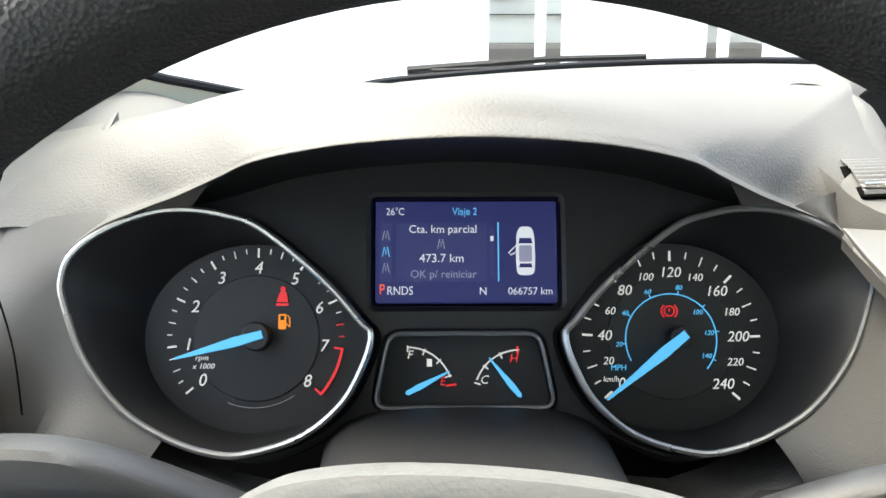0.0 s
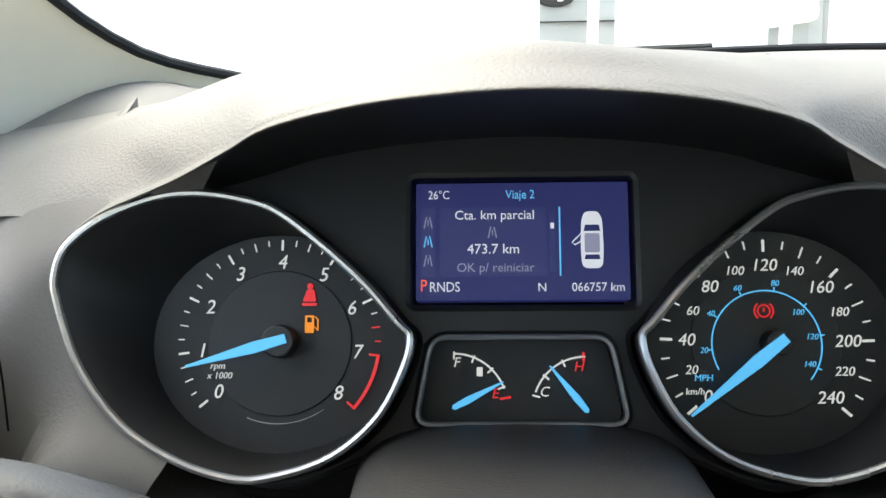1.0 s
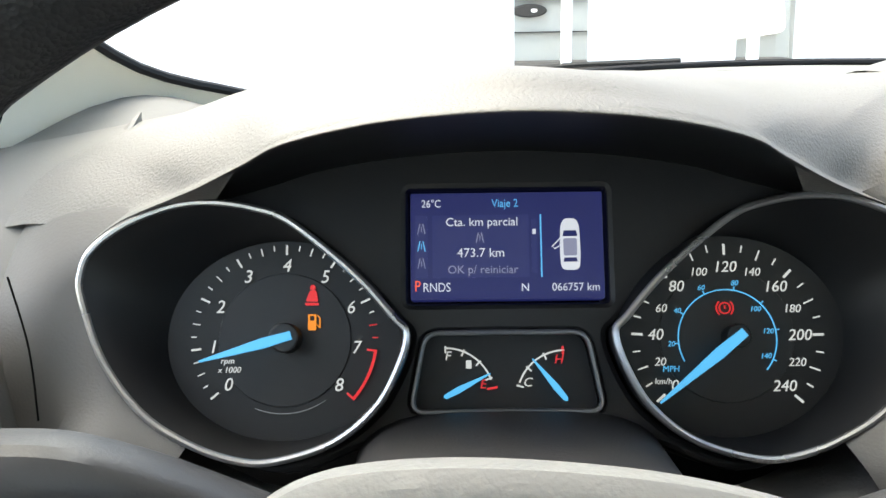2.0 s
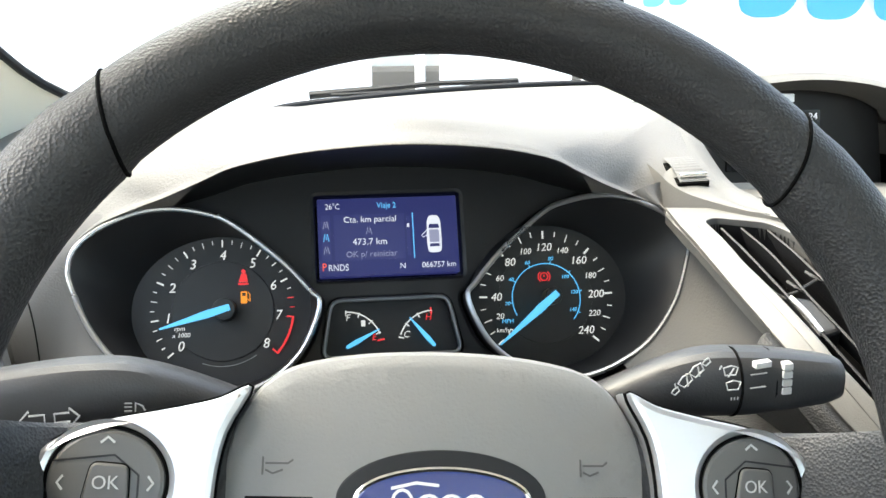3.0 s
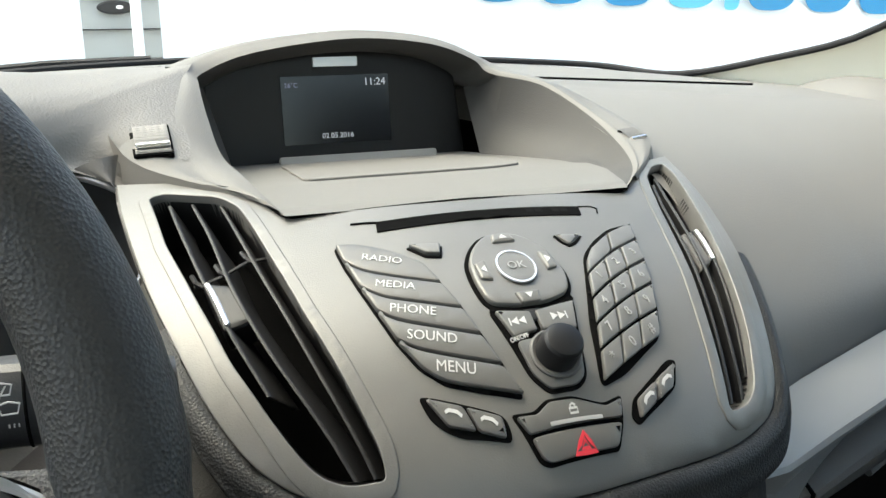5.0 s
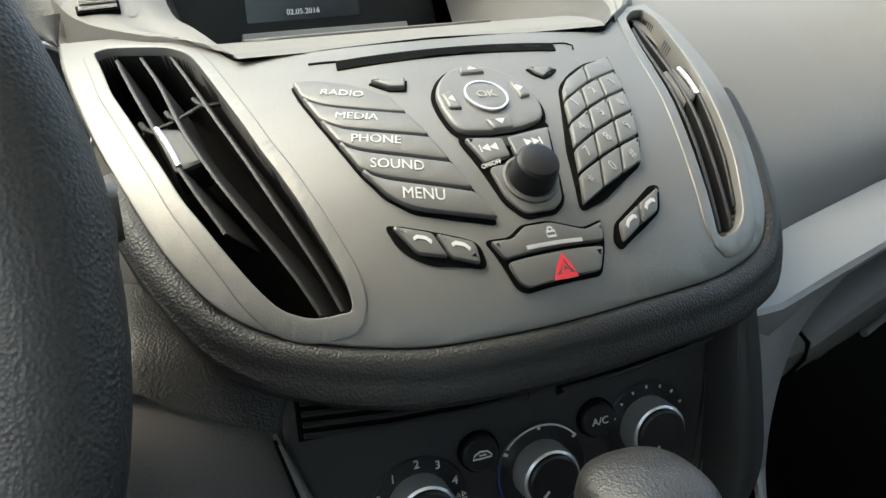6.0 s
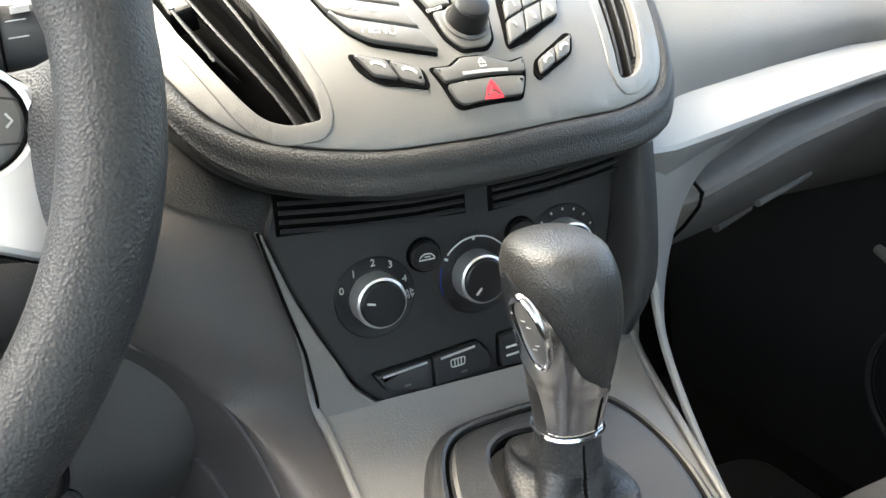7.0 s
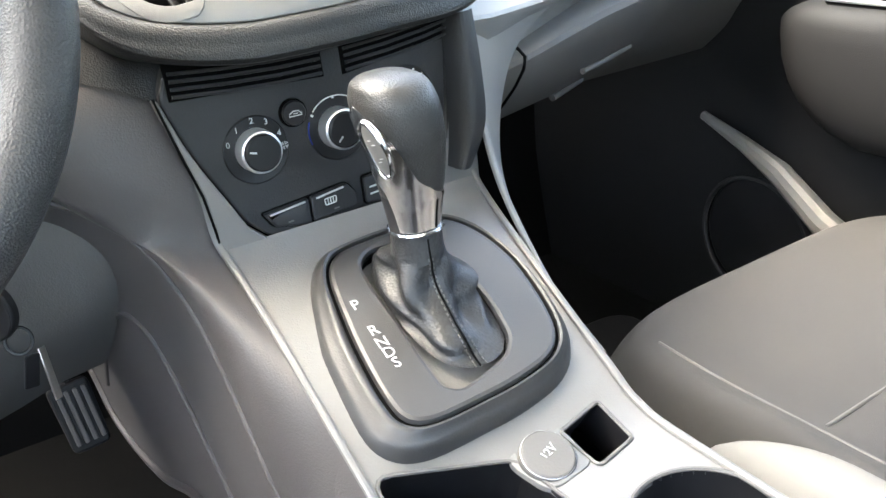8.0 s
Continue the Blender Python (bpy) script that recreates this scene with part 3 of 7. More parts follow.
# lower driver side: dark surround under the instruments, column shroud, knee panel
CL = plane_fn((0, 0.008, 1.031), AXX, (0, 0.363, 0.932))
lower_keys = [(-0.42, [(-0.06, 1.0), (-0.085, 0.95), (-0.10, 0.85), (-0.06, 0.70), (0.02, 0.60)]),
              (-0.2, [(-0.015, 1.015), (-0.045, 0.975), (-0.10, 0.87), (-0.07, 0.72), (0.02, 0.62)]),
              (-0.16, [(-0.015, 0.985), (-0.045, 0.970), (-0.10, 0.87), (-0.07, 0.72), (0.02, 0.62)]),
              (-0.11, [(-0.020, 0.962), (-0.055, 0.957), (-0.10, 0.87), (-0.07, 0.72), (0.02, 0.62)]),
              (0.0, [(-0.02, 0.972), (-0.06, 0.965), (-0.11, 0.88), (-0.09, 0.74), (0.02, 0.64)]),
              (0.11, [(-0.020, 0.962), (-0.055, 0.957), (-0.11, 0.90), (-0.10, 0.76), (0.02, 0.65)]),
              (0.16, [(-0.015, 0.985), (-0.05, 0.975), (-0.12, 0.92), (-0.11, 0.78), (0.01, 0.67)]),
              (0.205, [(-0.03, 1.01), (-0.09, 0.985), (-0.14, 0.94), (-0.13, 0.80), (0.0, 0.68)]),
              (0.255, [(-0.09, 1.00), (-0.15, 0.97), (-0.165, 0.93), (-0.14, 0.86), (-0.05, 0.72)])]
part("instrument_apron", grid(lambda u, v: loft(lower_keys, u, v), 36, 24), MID, dash, "dark grey grained panel below the instruments")
knee_keys = [(-0.42, [(-0.02, 0.930), (-0.10, 0.925), (-0.125, 0.89), (-0.11, 0.80), (-0.04, 0.66)]),
             (-0.08, [(-0.02, 0.915), (-0.12, 0.910), (-0.15, 0.88), (-0.13, 0.80), (-0.05, 0.68)]),
             (0.08, [(-0.02, 0.935), (-0.14, 0.935), (-0.168, 0.920), (-0.16, 0.88), (-0.08, 0.84)]),
             (0.150, [(-0.04, 0.975), (-0.165, 0.972), (-0.186, 0.950), (-0.178, 0.918), (-0.12, 0.890)]),
             (0.170, [(-0.06, 0.970), (-0.170, 0.967), (-0.188, 0.946), (-0.180, 0.912), (-0.13, 0.885)])]
part("knee_bolster", grid(lambda u, v: loft(knee_keys, u, v), 44, 24), LOWER, dash, "grey moulded knee bolster under the column")
# ---- instrument cluster ----
cluster = thing("instrument_cluster", "black instrument cluster with chrome-rimmed dials and a lit blue trip screen", "instrument cluster")
rim_half = [(0.0475, 0.000), (0.0515, -0.0150), (0.0620, -0.0335), (0.0815, -0.0490), (0.1075, -0.0568), (0.1250, -0.0562), (0.1460, -0.0490), (0.1680, -0.0350), (0.1870, -0.0110), (0.1980, 0.0170), (0.1993, 0.0285), (0.1950, 0.0400), (0.1800, 0.0520), (0.1570, 0.0608), (0.1370, 0.0622), (0.1180, 0.0590), (0.1040, 0.0538), (0.0850, 0.0395), (0.0670, 0.0232), (0.0530, 0.0070)]
RIMS = {-1: [Vector((-x, y)) for x, y in rim_half], 1: [Vector(p) for p in rim_half]}
HR = 0.042


def flat(poly, s=1.0, c=None):
    c = c or sum((Vector(p) for p in poly), Vector((0, 0))) / len(poly)
    return [c + (Vector(p) - c) * s for p in poly]


for sx in (-1, 1):
    o = smooth_line([(p.x, p.y, 0) for p in RIMS[sx]], 96, closed=True)
    o2 = [Vector((p.x, p.y)) for p in o]
    dc = Vector((-0.1118 if sx < 0 else 0.1088, 0.0))
    part("dial_rim", tube([CL(p.x, p.y, HR) for p in o2], 0.0018, 8, closed=True), RIMCHROME, cluster, "thin satin chrome rim")
    n = len(o2)

    def well(u, v, o2=o2, dc=dc, n=n):
        p = o2[round(u * n) % n]
        ang = math.atan2(p.y - dc.y, p.x - dc.x)
        q = dc + Vector((math.cos(ang) * 0.0585, math.sin(ang) * 0.0500))
        f = v
        w = p.lerp(q, f ** 0.8)
        return CL(w.x, w.y, lerp(HR, 0.0, f))
    part("dial_well", grid(well, n, 8, close_u=True), DIAL, cluster)
    part("dial_collar", merged(slab(flat(o2, 1.010), CL, HR - 0.014, HR - 0.0005, 0.001, holes=(o2,))), BLACK, cluster)

panel_o = smooth_line([(-0.215, 0.0, 0), (-0.19, 0.055, 0), (-0.13, 0.085, 0), (0, 0.106, 0), (0.13, 0.085, 0), (0.19, 0.055, 0), (0.215, 0.0, 0), (0.12, -0.062, 0), (0.06, -0.05, 0), (0, -0.046, 0), (-0.06, -0.05, 0), (-0.12, -0.062, 0)], 90, closed=True)
panel_o = [Vector((p.x, p.y)) for p in panel_o]
screen_o = rounded([(-0.0485, 0.0155), (0.0485, 0.0155), (0.0485, 0.0715), (-0.0485, 0.0715)], 0.002)
small_o = rounded([(-0.0468, -0.0360), (0.0445, -0.0360), (0.0370, 0.0012), (-0.0400, 0.0012)], 0.007)
holes = [flat([Vector((p.x, p.y)) for p in smooth_line([(q.x, q.y, 0) for q in RIMS[s]], 96, closed=True)], 1.01) for s in (-1, 1)]
part("cluster_housing", slab(panel_o, CL, -0.01, 0.022, 0.003, holes=(*holes, screen_o, small_o), step=0.02), BLACK, cluster)
part("small_gauge_rim", tube([CL(p.x, p.y, 0.0245) for p in small_o], 0.0013, 6, closed=True), DIMRIM, cluster)
part("small_gauge_face", slab(flat(small_o, 0.99), CL, 0.0, 0.0105), DIAL, cluster)
part("small_gauge_well", grid(lambda u, v: CL(*small_o[round(u * len(small_o)) % len(small_o)], lerp(0.0105, 0.024, v)), len(small_o), 2, close_u=True), GLOSS, cluster)


def polar(c, r, deg):
    return Vector((c[0] + r * math.cos(radians(deg)), c[1] + r * math.sin(radians(deg))))


def dial(cx, parent, name):
    f = part(name, slab(ring(cx, 0, 0.062, 48, 0.0535), CL, -0.004, 0.0006), DIAL, parent)
    part("disc", slab(ring(cx, 0, 0.0335, 40), CL, 0, 0.0014, 0.0004), DISC, f)
    return f


def tick(c, r0, r1, deg, w, material, parent, name="tick", h=0.0022):
    part(name, stroke([polar(c, r0, deg), polar(c, r1, deg)], w, CL, h), material, parent)


def needle(c, length, deg, parent, hub, tail=0.0, w=0.0036, h=0.006):
    d = Vector((math.cos(radians(deg)), math.sin(radians(deg))))
    q = Vector((-d.y, d.x))
    c = Vector(c)
    o = [c - d * tail + q * w * 0.5, c - d * tail - q * w * 0.5, c + d * length * 0.25 - q * w * 0.62, c + d * length - q * 0.0005, c + d * length + q * 0.0005, c + d * length * 0.25 + q * w * 0.62]
    part("needle", slab(o, CL, h, h + 0.0016, 0.0003), BLUE, parent, "lit blue needle")
    if hub:
        part("hub", slab(ring(c[0], c[1], hub, 28), CL, 0.001, h + 0.0004, 0.001), DISC, parent)


# tachometer
TC, SC = (-0.1113, 0.0008), (0.1095, -0.0016)
TH, SH = (-0.1098, 0.0004), (0.1125, -0.0010)
tach = dial(TC[0], cluster, "tachometer")
ta = lambda v: 219.7 - 32.6 * v
for k in range(0, 17 * 2 - 1):
    v = k / 4
    if v > 8:
        break
    major = k % 4 == 0
    mid = k % 2 == 0
    red = v >= 6.5
    if v < 7 or major:
        tick(TC, 0.0420 if major else 0.0430 if mid else 0.0442, 0.0470, ta(v), 0.0010 if major else 0.0006, RED if red else WHITE, tach)
part("red_zone", stroke([polar(TC, 0.0463, ta(7 + k / 10)) for k in range(0, 11)], 0.0014, CL, 0.0022), RED, tach, "red band")
for v in range(9):
    p = polar(TC, 0.0363, ta(v))
    part("numeral", letters(str(v), 0.0092, shifted(CL, p.x, p.y), shear=0.2, width=0.95, h=0.002), WHITE, tach)
part("unit_text", merged(letters("rpm", 0.0042, shifted(CL, TC[0] - 0.0285, -0.0105), shear=0.2, h=0.002), letters("x 1000", 0.0042, shifted(CL, TC[0] - 0.0275, -0.0150), shear=0.2, h=0.002)), WHITE, tach)
needle(TH, 0.0425, 195.5, tach, 0.0075, 0.004, 0.0042, 0.013)
bx, by = TC[0] + 0.0135, 0.0225
part("belt_lamp", merged(slab(ring(bx + 0.0004, by + 0.0035, 0.0014, 12), CL, 0.001, 0.0026), slab(rounded([(bx - 0.003, by - 0.0035), (bx + 0.0032, by - 0.0035), (bx + 0.0022, by + 0.002), (bx - 0.001, by + 0.002)], 0.0008), CL, 0.001, 0.0026), slab(rounded([(bx - 0.0033, by - 0.0055), (bx + 0.0035, by - 0.0055), (bx + 0.0035, by - 0.0042), (bx - 0.0033, by - 0.0042)], 0.0004), CL, 0.001, 0.0026)), RED, tach, "lit red belt warning lamp")
bx, by = TC[0] + 0.0148, 0.0085
part("fuel_lamp", merged(slab(rounded([(bx - 0.003, by - 0.004), (bx + 0.001, by - 0.004), (bx + 0.001, by + 0.004), (bx - 0.003, by + 0.004)], 0.0005), CL, 0.001, 0.0026, holes=(rounded([(bx - 0.0022, by + 0.0008), (bx + 0.0002, by + 0.0008), (bx + 0.0002, by + 0.0032), (bx - 0.0022, by + 0.0032)], 0.0002),)), stroke([(bx + 0.001, by - 0.001), (bx + 0.0023, by - 0.002), (bx + 0.003, by - 0.003), (bx + 0.003, by + 0.002), (bx + 0.0015, by + 0.0035)], 0.0006, CL, 0.0022)), AMBER, tach, "lit amber fuel warning lamp")
part("dial_arc", stroke([polar(TC, 0.0375, d) for d in range(248, 305, 4)], 0.0003, CL, 0.0022), SOFTWHITE, tach)

# speedometer
spd = dial(SC[0], cluster, "speedometer")
sa = lambda v: 220.4 - 262.2 * v / 240
for v in range(0, 241, 5):
    if v % 10 == 0:
        big = v % 20 == 0
        tick(SC, 0.0420 if big else 0.0437, 0.0475, sa(v), 0.0012 if v % 40 == 0 else 0.0007, WHITE, spd)
for v in range(0, 241, 20):
    p = polar(SC, 0.0357, sa(v))
    part("numeral", letters(str(v), 0.0078 if v % 40 == 0 else 0.0058, shifted(CL, p.x, p.y), shear=0.2, h=0.002), WHITE, spd)
part("mph_arc", stroke([polar(SC, 0.0243, sa(12 + k * 2.2)) for k in range(0, 104)], 0.0006, CL, 0.0022), BLUE, spd)
for v in range(20, 141, 20):
    d = sa(v * 1.609)
    tick(SC, 0.0243, 0.0262, d, 0.0006, BLUE, spd, "mph_tick")
    p = polar(SC, 0.0280 if v < 100 else 0.0205, d)
    part("mph_numeral", letters(str(v), 0.0037, shifted(CL, p.x, p.y), shear=0.2, h=0.002), BLUE, spd)
part("unit_text", letters("MPH", 0.0042, shifted(CL, SC[0] - 0.0285, -0.0165), shear=0.1, h=0.002), BLUE, spd)
part("unit_text", letters("km/h", 0.0042, shifted(CL, SC[0] - 0.0325, -0.0225), shear=0.1, h=0.002), WHITE, spd)
needle(SH, 0.051, 218.5, spd, 0.006, 0.003, 0.0046, 0.013)
bx, by = SC[0] - 0.0005, 0.0135
part("brake_lamp", merged(stroke(ring(bx, by, 0.0027, 20), 0.0007, CL, 0.0022, closed=True), stroke([(bx, by + 0.0014), (bx, by - 0.0004)], 0.0007, CL, 0.0022), stroke([polar((bx, by), 0.0042, d) for d in range(130, 231, 10)], 0.0007, CL, 0.0022), stroke([polar((bx, by), 0.0042, d) for d in range(-50, 51, 10)], 0.0007, CL, 0.0022)), RED, spd, "lit red brake warning lamp")

# fuel and temperature
FU, TE = (-0.0305, -0.0290), (0.0275, -0.0305)
CG = lambda u, v, h=0.0: CL(u, v, h + 0.0095)
fg = part("fuel_gauge", stroke([polar(FU, 0.0235, d) for d in range(20, 91, 5)], 0.0008, CG, 0.0022), WHITE, cluster)
part("letter", letters("F", 0.0062, shifted(CG, -0.0295, -0.0095), shear=0.2, h=0.002), WHITE, fg)
part("letter", letters("E", 0.0062, shifted(CG, -0.0125, -0.0232), shear=0.2, h=0.002), RED, fg)
part("red_mark", stroke([polar(FU, 0.0205, 10), polar(FU, 0.0255, 10)], 0.001, CG, 0.0022), RED, fg)
for d in (22, 45, 68, 90):
    part("tick", stroke([polar(FU, 0.0210, d), polar(FU, 0.0245, d)], 0.0008, CG, 0.0022), WHITE, fg)
part("pump_icon", slab(rounded([(-0.0205, -0.0155), (-0.0178, -0.0155), (-0.0178, -0.0115), (-0.0205, -0.0115)], 0.0004), CG, 0.001, 0.0024), WHITE, fg)
tg = part("temperature_gauge", stroke([polar(TE, 0.0235, d) for d in range(90, 165, 5)], 0.0008, CG, 0.0022), WHITE, cluster)
part("letter", letters("C", 0.0062, shifted(CG, 0.0092, -0.0225), shear=0.2, h=0.002), WHITE, tg)
part("letter", letters("H", 0.0062, shifted(CG, 0.0245, -0.0115), shear=0.2, h=0.002), RED, tg)
part("red_mark", stroke([polar(TE, 0.0215, 92), polar(TE, 0.0255, 92)], 0.0011, CG, 0.0022), RED, tg)
for d in (115, 140, 164):
    part("tick", stroke([polar(TE, 0.0210, d), polar(TE, 0.0245, d)], 0.0008, CG, 0.0022), WHITE, tg)


def small_needle(c, length, deg, parent):
    d = Vector((math.cos(radians(deg)), math.sin(radians(deg))))
    q = Vector((-d.y, d.x))
    c = Vector(c)
    part("needle", slab([c + q * 0.0012, c - d * 0.001, c - q * 0.0012, c + d * 0.007 - q * 0.0016, c + d * length - q * 0.0003, c + d * length + q * 0.0003, c + d * 0.007 + q * 0.0016], CG, 0.004, 0.0055, 0.0002), BLUE, parent, "lit blue needle")


small_needle(FU, 0.0245, 27, fg)
small_needle(TE, 0.0250, 129, tg)

# trip screen
LC = lambda u, v, h=0.0: CL(u, v + 0.0435, h + 0.0205)
scr = part("trip_screen", slab(rounded([(-0.0468, -0.0262), (0.0468, -0.0262), (0.0468, 0.0262), (-0.0468, 0.0262)], 0.001), LC, -0.01, 0.0004), LCD, cluster, "lit dark blue trip screen")


def say(text, x, y, size, material, align="LEFT", width=1.0):
    part("screen_text", letters(text, size, shifted(LC, x, y), align=align, h=0.0006, depth=0.0002, width=width), material, scr)


say("26°C", -0.0415, 0.0208, 0.0054, LCDW, width=0.85)
say("Viaje 2", -0.0006, 0.0208, 0.0056, LCDB, "CENTER", 0.85)
say("Cta. km parcial", -0.0120, 0.0116, 0.0058, LCDW, "CENTER")
say("473.7 km", -0.0126, -0.0036, 0.0062, LCDW, "CENTER")
say("OK p/ reiniciar", -0.0118, -0.0118, 0.0056, LCDG, "CENTER")
say("P", -0.0450, -0.0198, 0.0076, LCDR, width=0.8)
say("RNDS", -0.0410, -0.0204, 0.0062, LCDW, width=0.85)
say("N", 0.0086, -0.0207, 0.0054, LCDW, "CENTER")
say("066757 km", 0.0446, -0.0207, 0.0054, LCDW, "RIGHT", 0.95)
part("screen_panel", slab([(-0.0362, -0.0155), (0.0108, -0.0155), (0.0108, 0.0152), (-0.0362, 0.0152)], LC, 0, 0.0005), LCD2, scr)
part("menu_column", slab([(-0.0445, -0.0155), (-0.0385, -0.0155), (-0.0385, 0.0152), (-0.0445, 0.0152)], LC, 0, 0.0005), LCD2, scr)
part("scroll_bar", slab([(0.0122, -0.0135), (0.0146, -0.0135), (0.0146, 0.013), (0.0122, 0.013)], LC, 0, 0.0005), LCD2, scr)
part("scroll_mark", slab([(0.0126, 0.0055), (0.0142, 0.0055), (0.0142, 0.008), (0.0126, 0.008)], LC, 0, 0.0007), LCDW, scr)
part("divider", slab([(0.0163, -0.0155), (0.0170, -0.0155), (0.0170, 0.0152), (0.0163, 0.0152)], LC, 0, 0.0006), LCDB, scr)
for k, (yy, m) in enumerate(((0.0085, LCDG), (0.0, LCDB), (-0.0085, LCDG), (0.004, LCDG))):
    xx = -0.0415 if k < 3 else -0.0130
    part("road_icon", merged(stroke([(xx - 0.0018, yy - 0.0025), (xx - 0.0007, yy + 0.0025)], 0.0005, LC, 0.0005, 0.0002), stroke([(xx + 0.0018, yy - 0.0025), (xx + 0.0007, yy + 0.0025)], 0.0005, LC, 0.0005, 0.0002), stroke([(xx, yy - 0.0015), (xx, yy + 0.0012)], 0.0004, LC, 0.0005, 0.0002)), m, scr)
cx, cy = 0.0307, 0.0002
car_o = rounded([(cx - 0.0045, cy - 0.0125), (cx + 0.0045, cy - 0.0125), (cx + 0.005, cy - 0.004), (cx + 0.0046, cy + 0.009), (cx + 0.003, cy + 0.0128), (cx - 0.003, cy + 0.0128), (cx - 0.0046, cy + 0.009), (cx - 0.005, cy - 0.004)], 0.003)
part("car_icon", slab(car_o, LC, 0, 0.0006), LCDW, scr)
for q in ([(-0.0036, 0.004), (0.0036, 0.004), (0.003, 0.0068), (-0.003, 0.0068)], [(-0.0034, -0.0085), (0.0034, -0.0085), (0.0030, -0.0065), (-0.0030, -0.0065)]):
    part("car_icon_glass", slab([(cx + a, cy + b) for a, b in q], LC, 0, 0.0009), LCD, scr)
part("car_icon_body", slab(rounded([(cx - 0.0033, cy - 0.0055), (cx + 0.0033, cy - 0.0055), (cx + 0.0033, cy + 0.003), (cx - 0.0033, cy + 0.003)], 0.001), LC, 0, 0.0008), LCDG, scr)
part("car_icon_door", stroke([(cx - 0.0048, cy + 0.003), (cx - 0.0088, cy - 0.001), (cx - 0.0075, cy - 0.002), (cx - 0.0048, cy - 0.0005)], 0.0006, LC, 0.0005, 0.0003, closed=True), LCDW, scr)

# ---- steering wheel ----
WT = 0.4151
WR = -0.079  # the wheel is turned a little
WFX = plane_fn((0, 0, 0), AXX, (0, math.sin(WT), math.cos(WT)))
WF = plane_fn((-0.002, -0.3043, 1.0499), WFX(math.cos(WR), math.sin(WR)), WFX(-math.sin(WR), math.cos(WR)))
wheel = thing("steering_wheel", "black grained steering wheel with silver spokes and blue oval badge", "steering wheel")
NR = 128


def rim_pt(u, v):
    a = 2 * math.pi * u
    c, s = math.cos(a), math.sin(a)
    low = math.exp(-((math.degrees(math.atan2(s, abs(c))) - 2) / 22) ** 2)
    ro, rh = 0.0162 + 0.0012 * low, 0.0168 + 0.001 * low
    grip = 1.0 if 8 < math.degrees(math.atan2(s, abs(c))) < 44 else 0.0
    ro += 0.0014 * grip
    b = 2 * math.pi * v
    R = 0.1809 + ro * math.cos(b)
    return WF(R * c, R * s, rh * math.sin(b) + 0.004)


part("rim", grid(rim_pt, NR, 20, close_u=True, close_v=True), LEATHER, wheel, "black grained rim")
for u0 in (45.5 / 360, 134.5 / 360):
    bend = 0.008 if u0 < 0.25 else -0.008
    part("rim_seam", tube([rim_pt(u0 + bend * math.cos(2 * math.pi * k / 40), k / 40) for k in range(40)], 0.0008, 6, closed=True), VOID, wheel, "dark joint in the rim")

hub_half = [(0.0, 0.0560), (0.030, 0.0548), (0.0545, 0.0510), (0.068, 0.0455), (0.0775, 0.0365), (0.0855, 0.0210), (0.0885, 0.0020), (0.0864, -0.0187), (0.078, -0.045), (0.060, -0.075), (0.030, -0.088), (0.0, -0.090)]
hub_o = [Vector(p) for p in hub_half] + [Vector((-x, y)) for x, y in hub_half[-2:0:-1]]
hub_o = [Vector((p.x, p.y)) for p in smooth_line([(p.x, p.y, 0) for p in hub_o], 80, closed=True)]


HUBD = 0.070  # depth of the dished hub below the rim


def bulge(u, v, h=0.0):
    r2 = (u / 0.098) ** 2 + ((v + 0.012) / 0.095) ** 2
    return WF(u, v, h + 0.012 * max(0.0, 1 - r2) - HUBD)


CURVED[bulge] = 0.010


def hubside(u, v):
    p = hub_o[round(u * 80) % 80]
    return WF(p.x * lerp(1.0, 0.92, v), p.y * lerp(1.0, 0.92, v), lerp(-0.062, -0.11, v))


part("airbag_cover", slab(hub_o, bulge, -0.012, 0.012, 0.006, step=0.008), AIRBAG, wheel, "grey grained airbag cover")
part("hub_back", grid(hubside, 80, 3, close_u=True), DARK, wheel)
BV = -0.004
em = part("badge", slab(ring(0, BV, 0.0345, 56, 0.0122), bulge, 0.010, 0.0150, 0.0012), EMBLEM, wheel, "blue oval badge with a chrome edge")
part("badge_edge", tube([bulge(0.0348 * math.cos(a), BV + 0.0125 * math.sin(a), 0.0140) for a in [2 * math.pi * k / 64 for k in range(64)]], 0.0013, 8, closed=True), CHROME, em)
part("badge_mark", merged(*[stroke([(x0 + 0.0040 * math.cos(t), BV - 0.0005 + 0.0036 * math.sin(t) * (1.4 if k == 0 else 0.8)) for t in [j * 0.5 for j in range(11)]], 0.0012, bulge, 0.0151, 0.0003) for k, x0 in enumerate((-0.0165, -0.006, 0.003, 0.0125))], stroke([(-0.021, BV + 0.0050), (-0.011, BV + 0.0072), (-0.002, BV + 0.0062)], 0.0012, bulge, 0.0151, 0.0003)), SILVER, em)
part("badge_recess", slab(ring(0, BV + 0.0005, 0.0425, 56, 0.0195), bulge, 0.0, 0.0124, 0.0006, holes=(ring(0, BV, 0.0355, 56, 0.0130),)), BLACK, wheel, "dark recess round the badge")
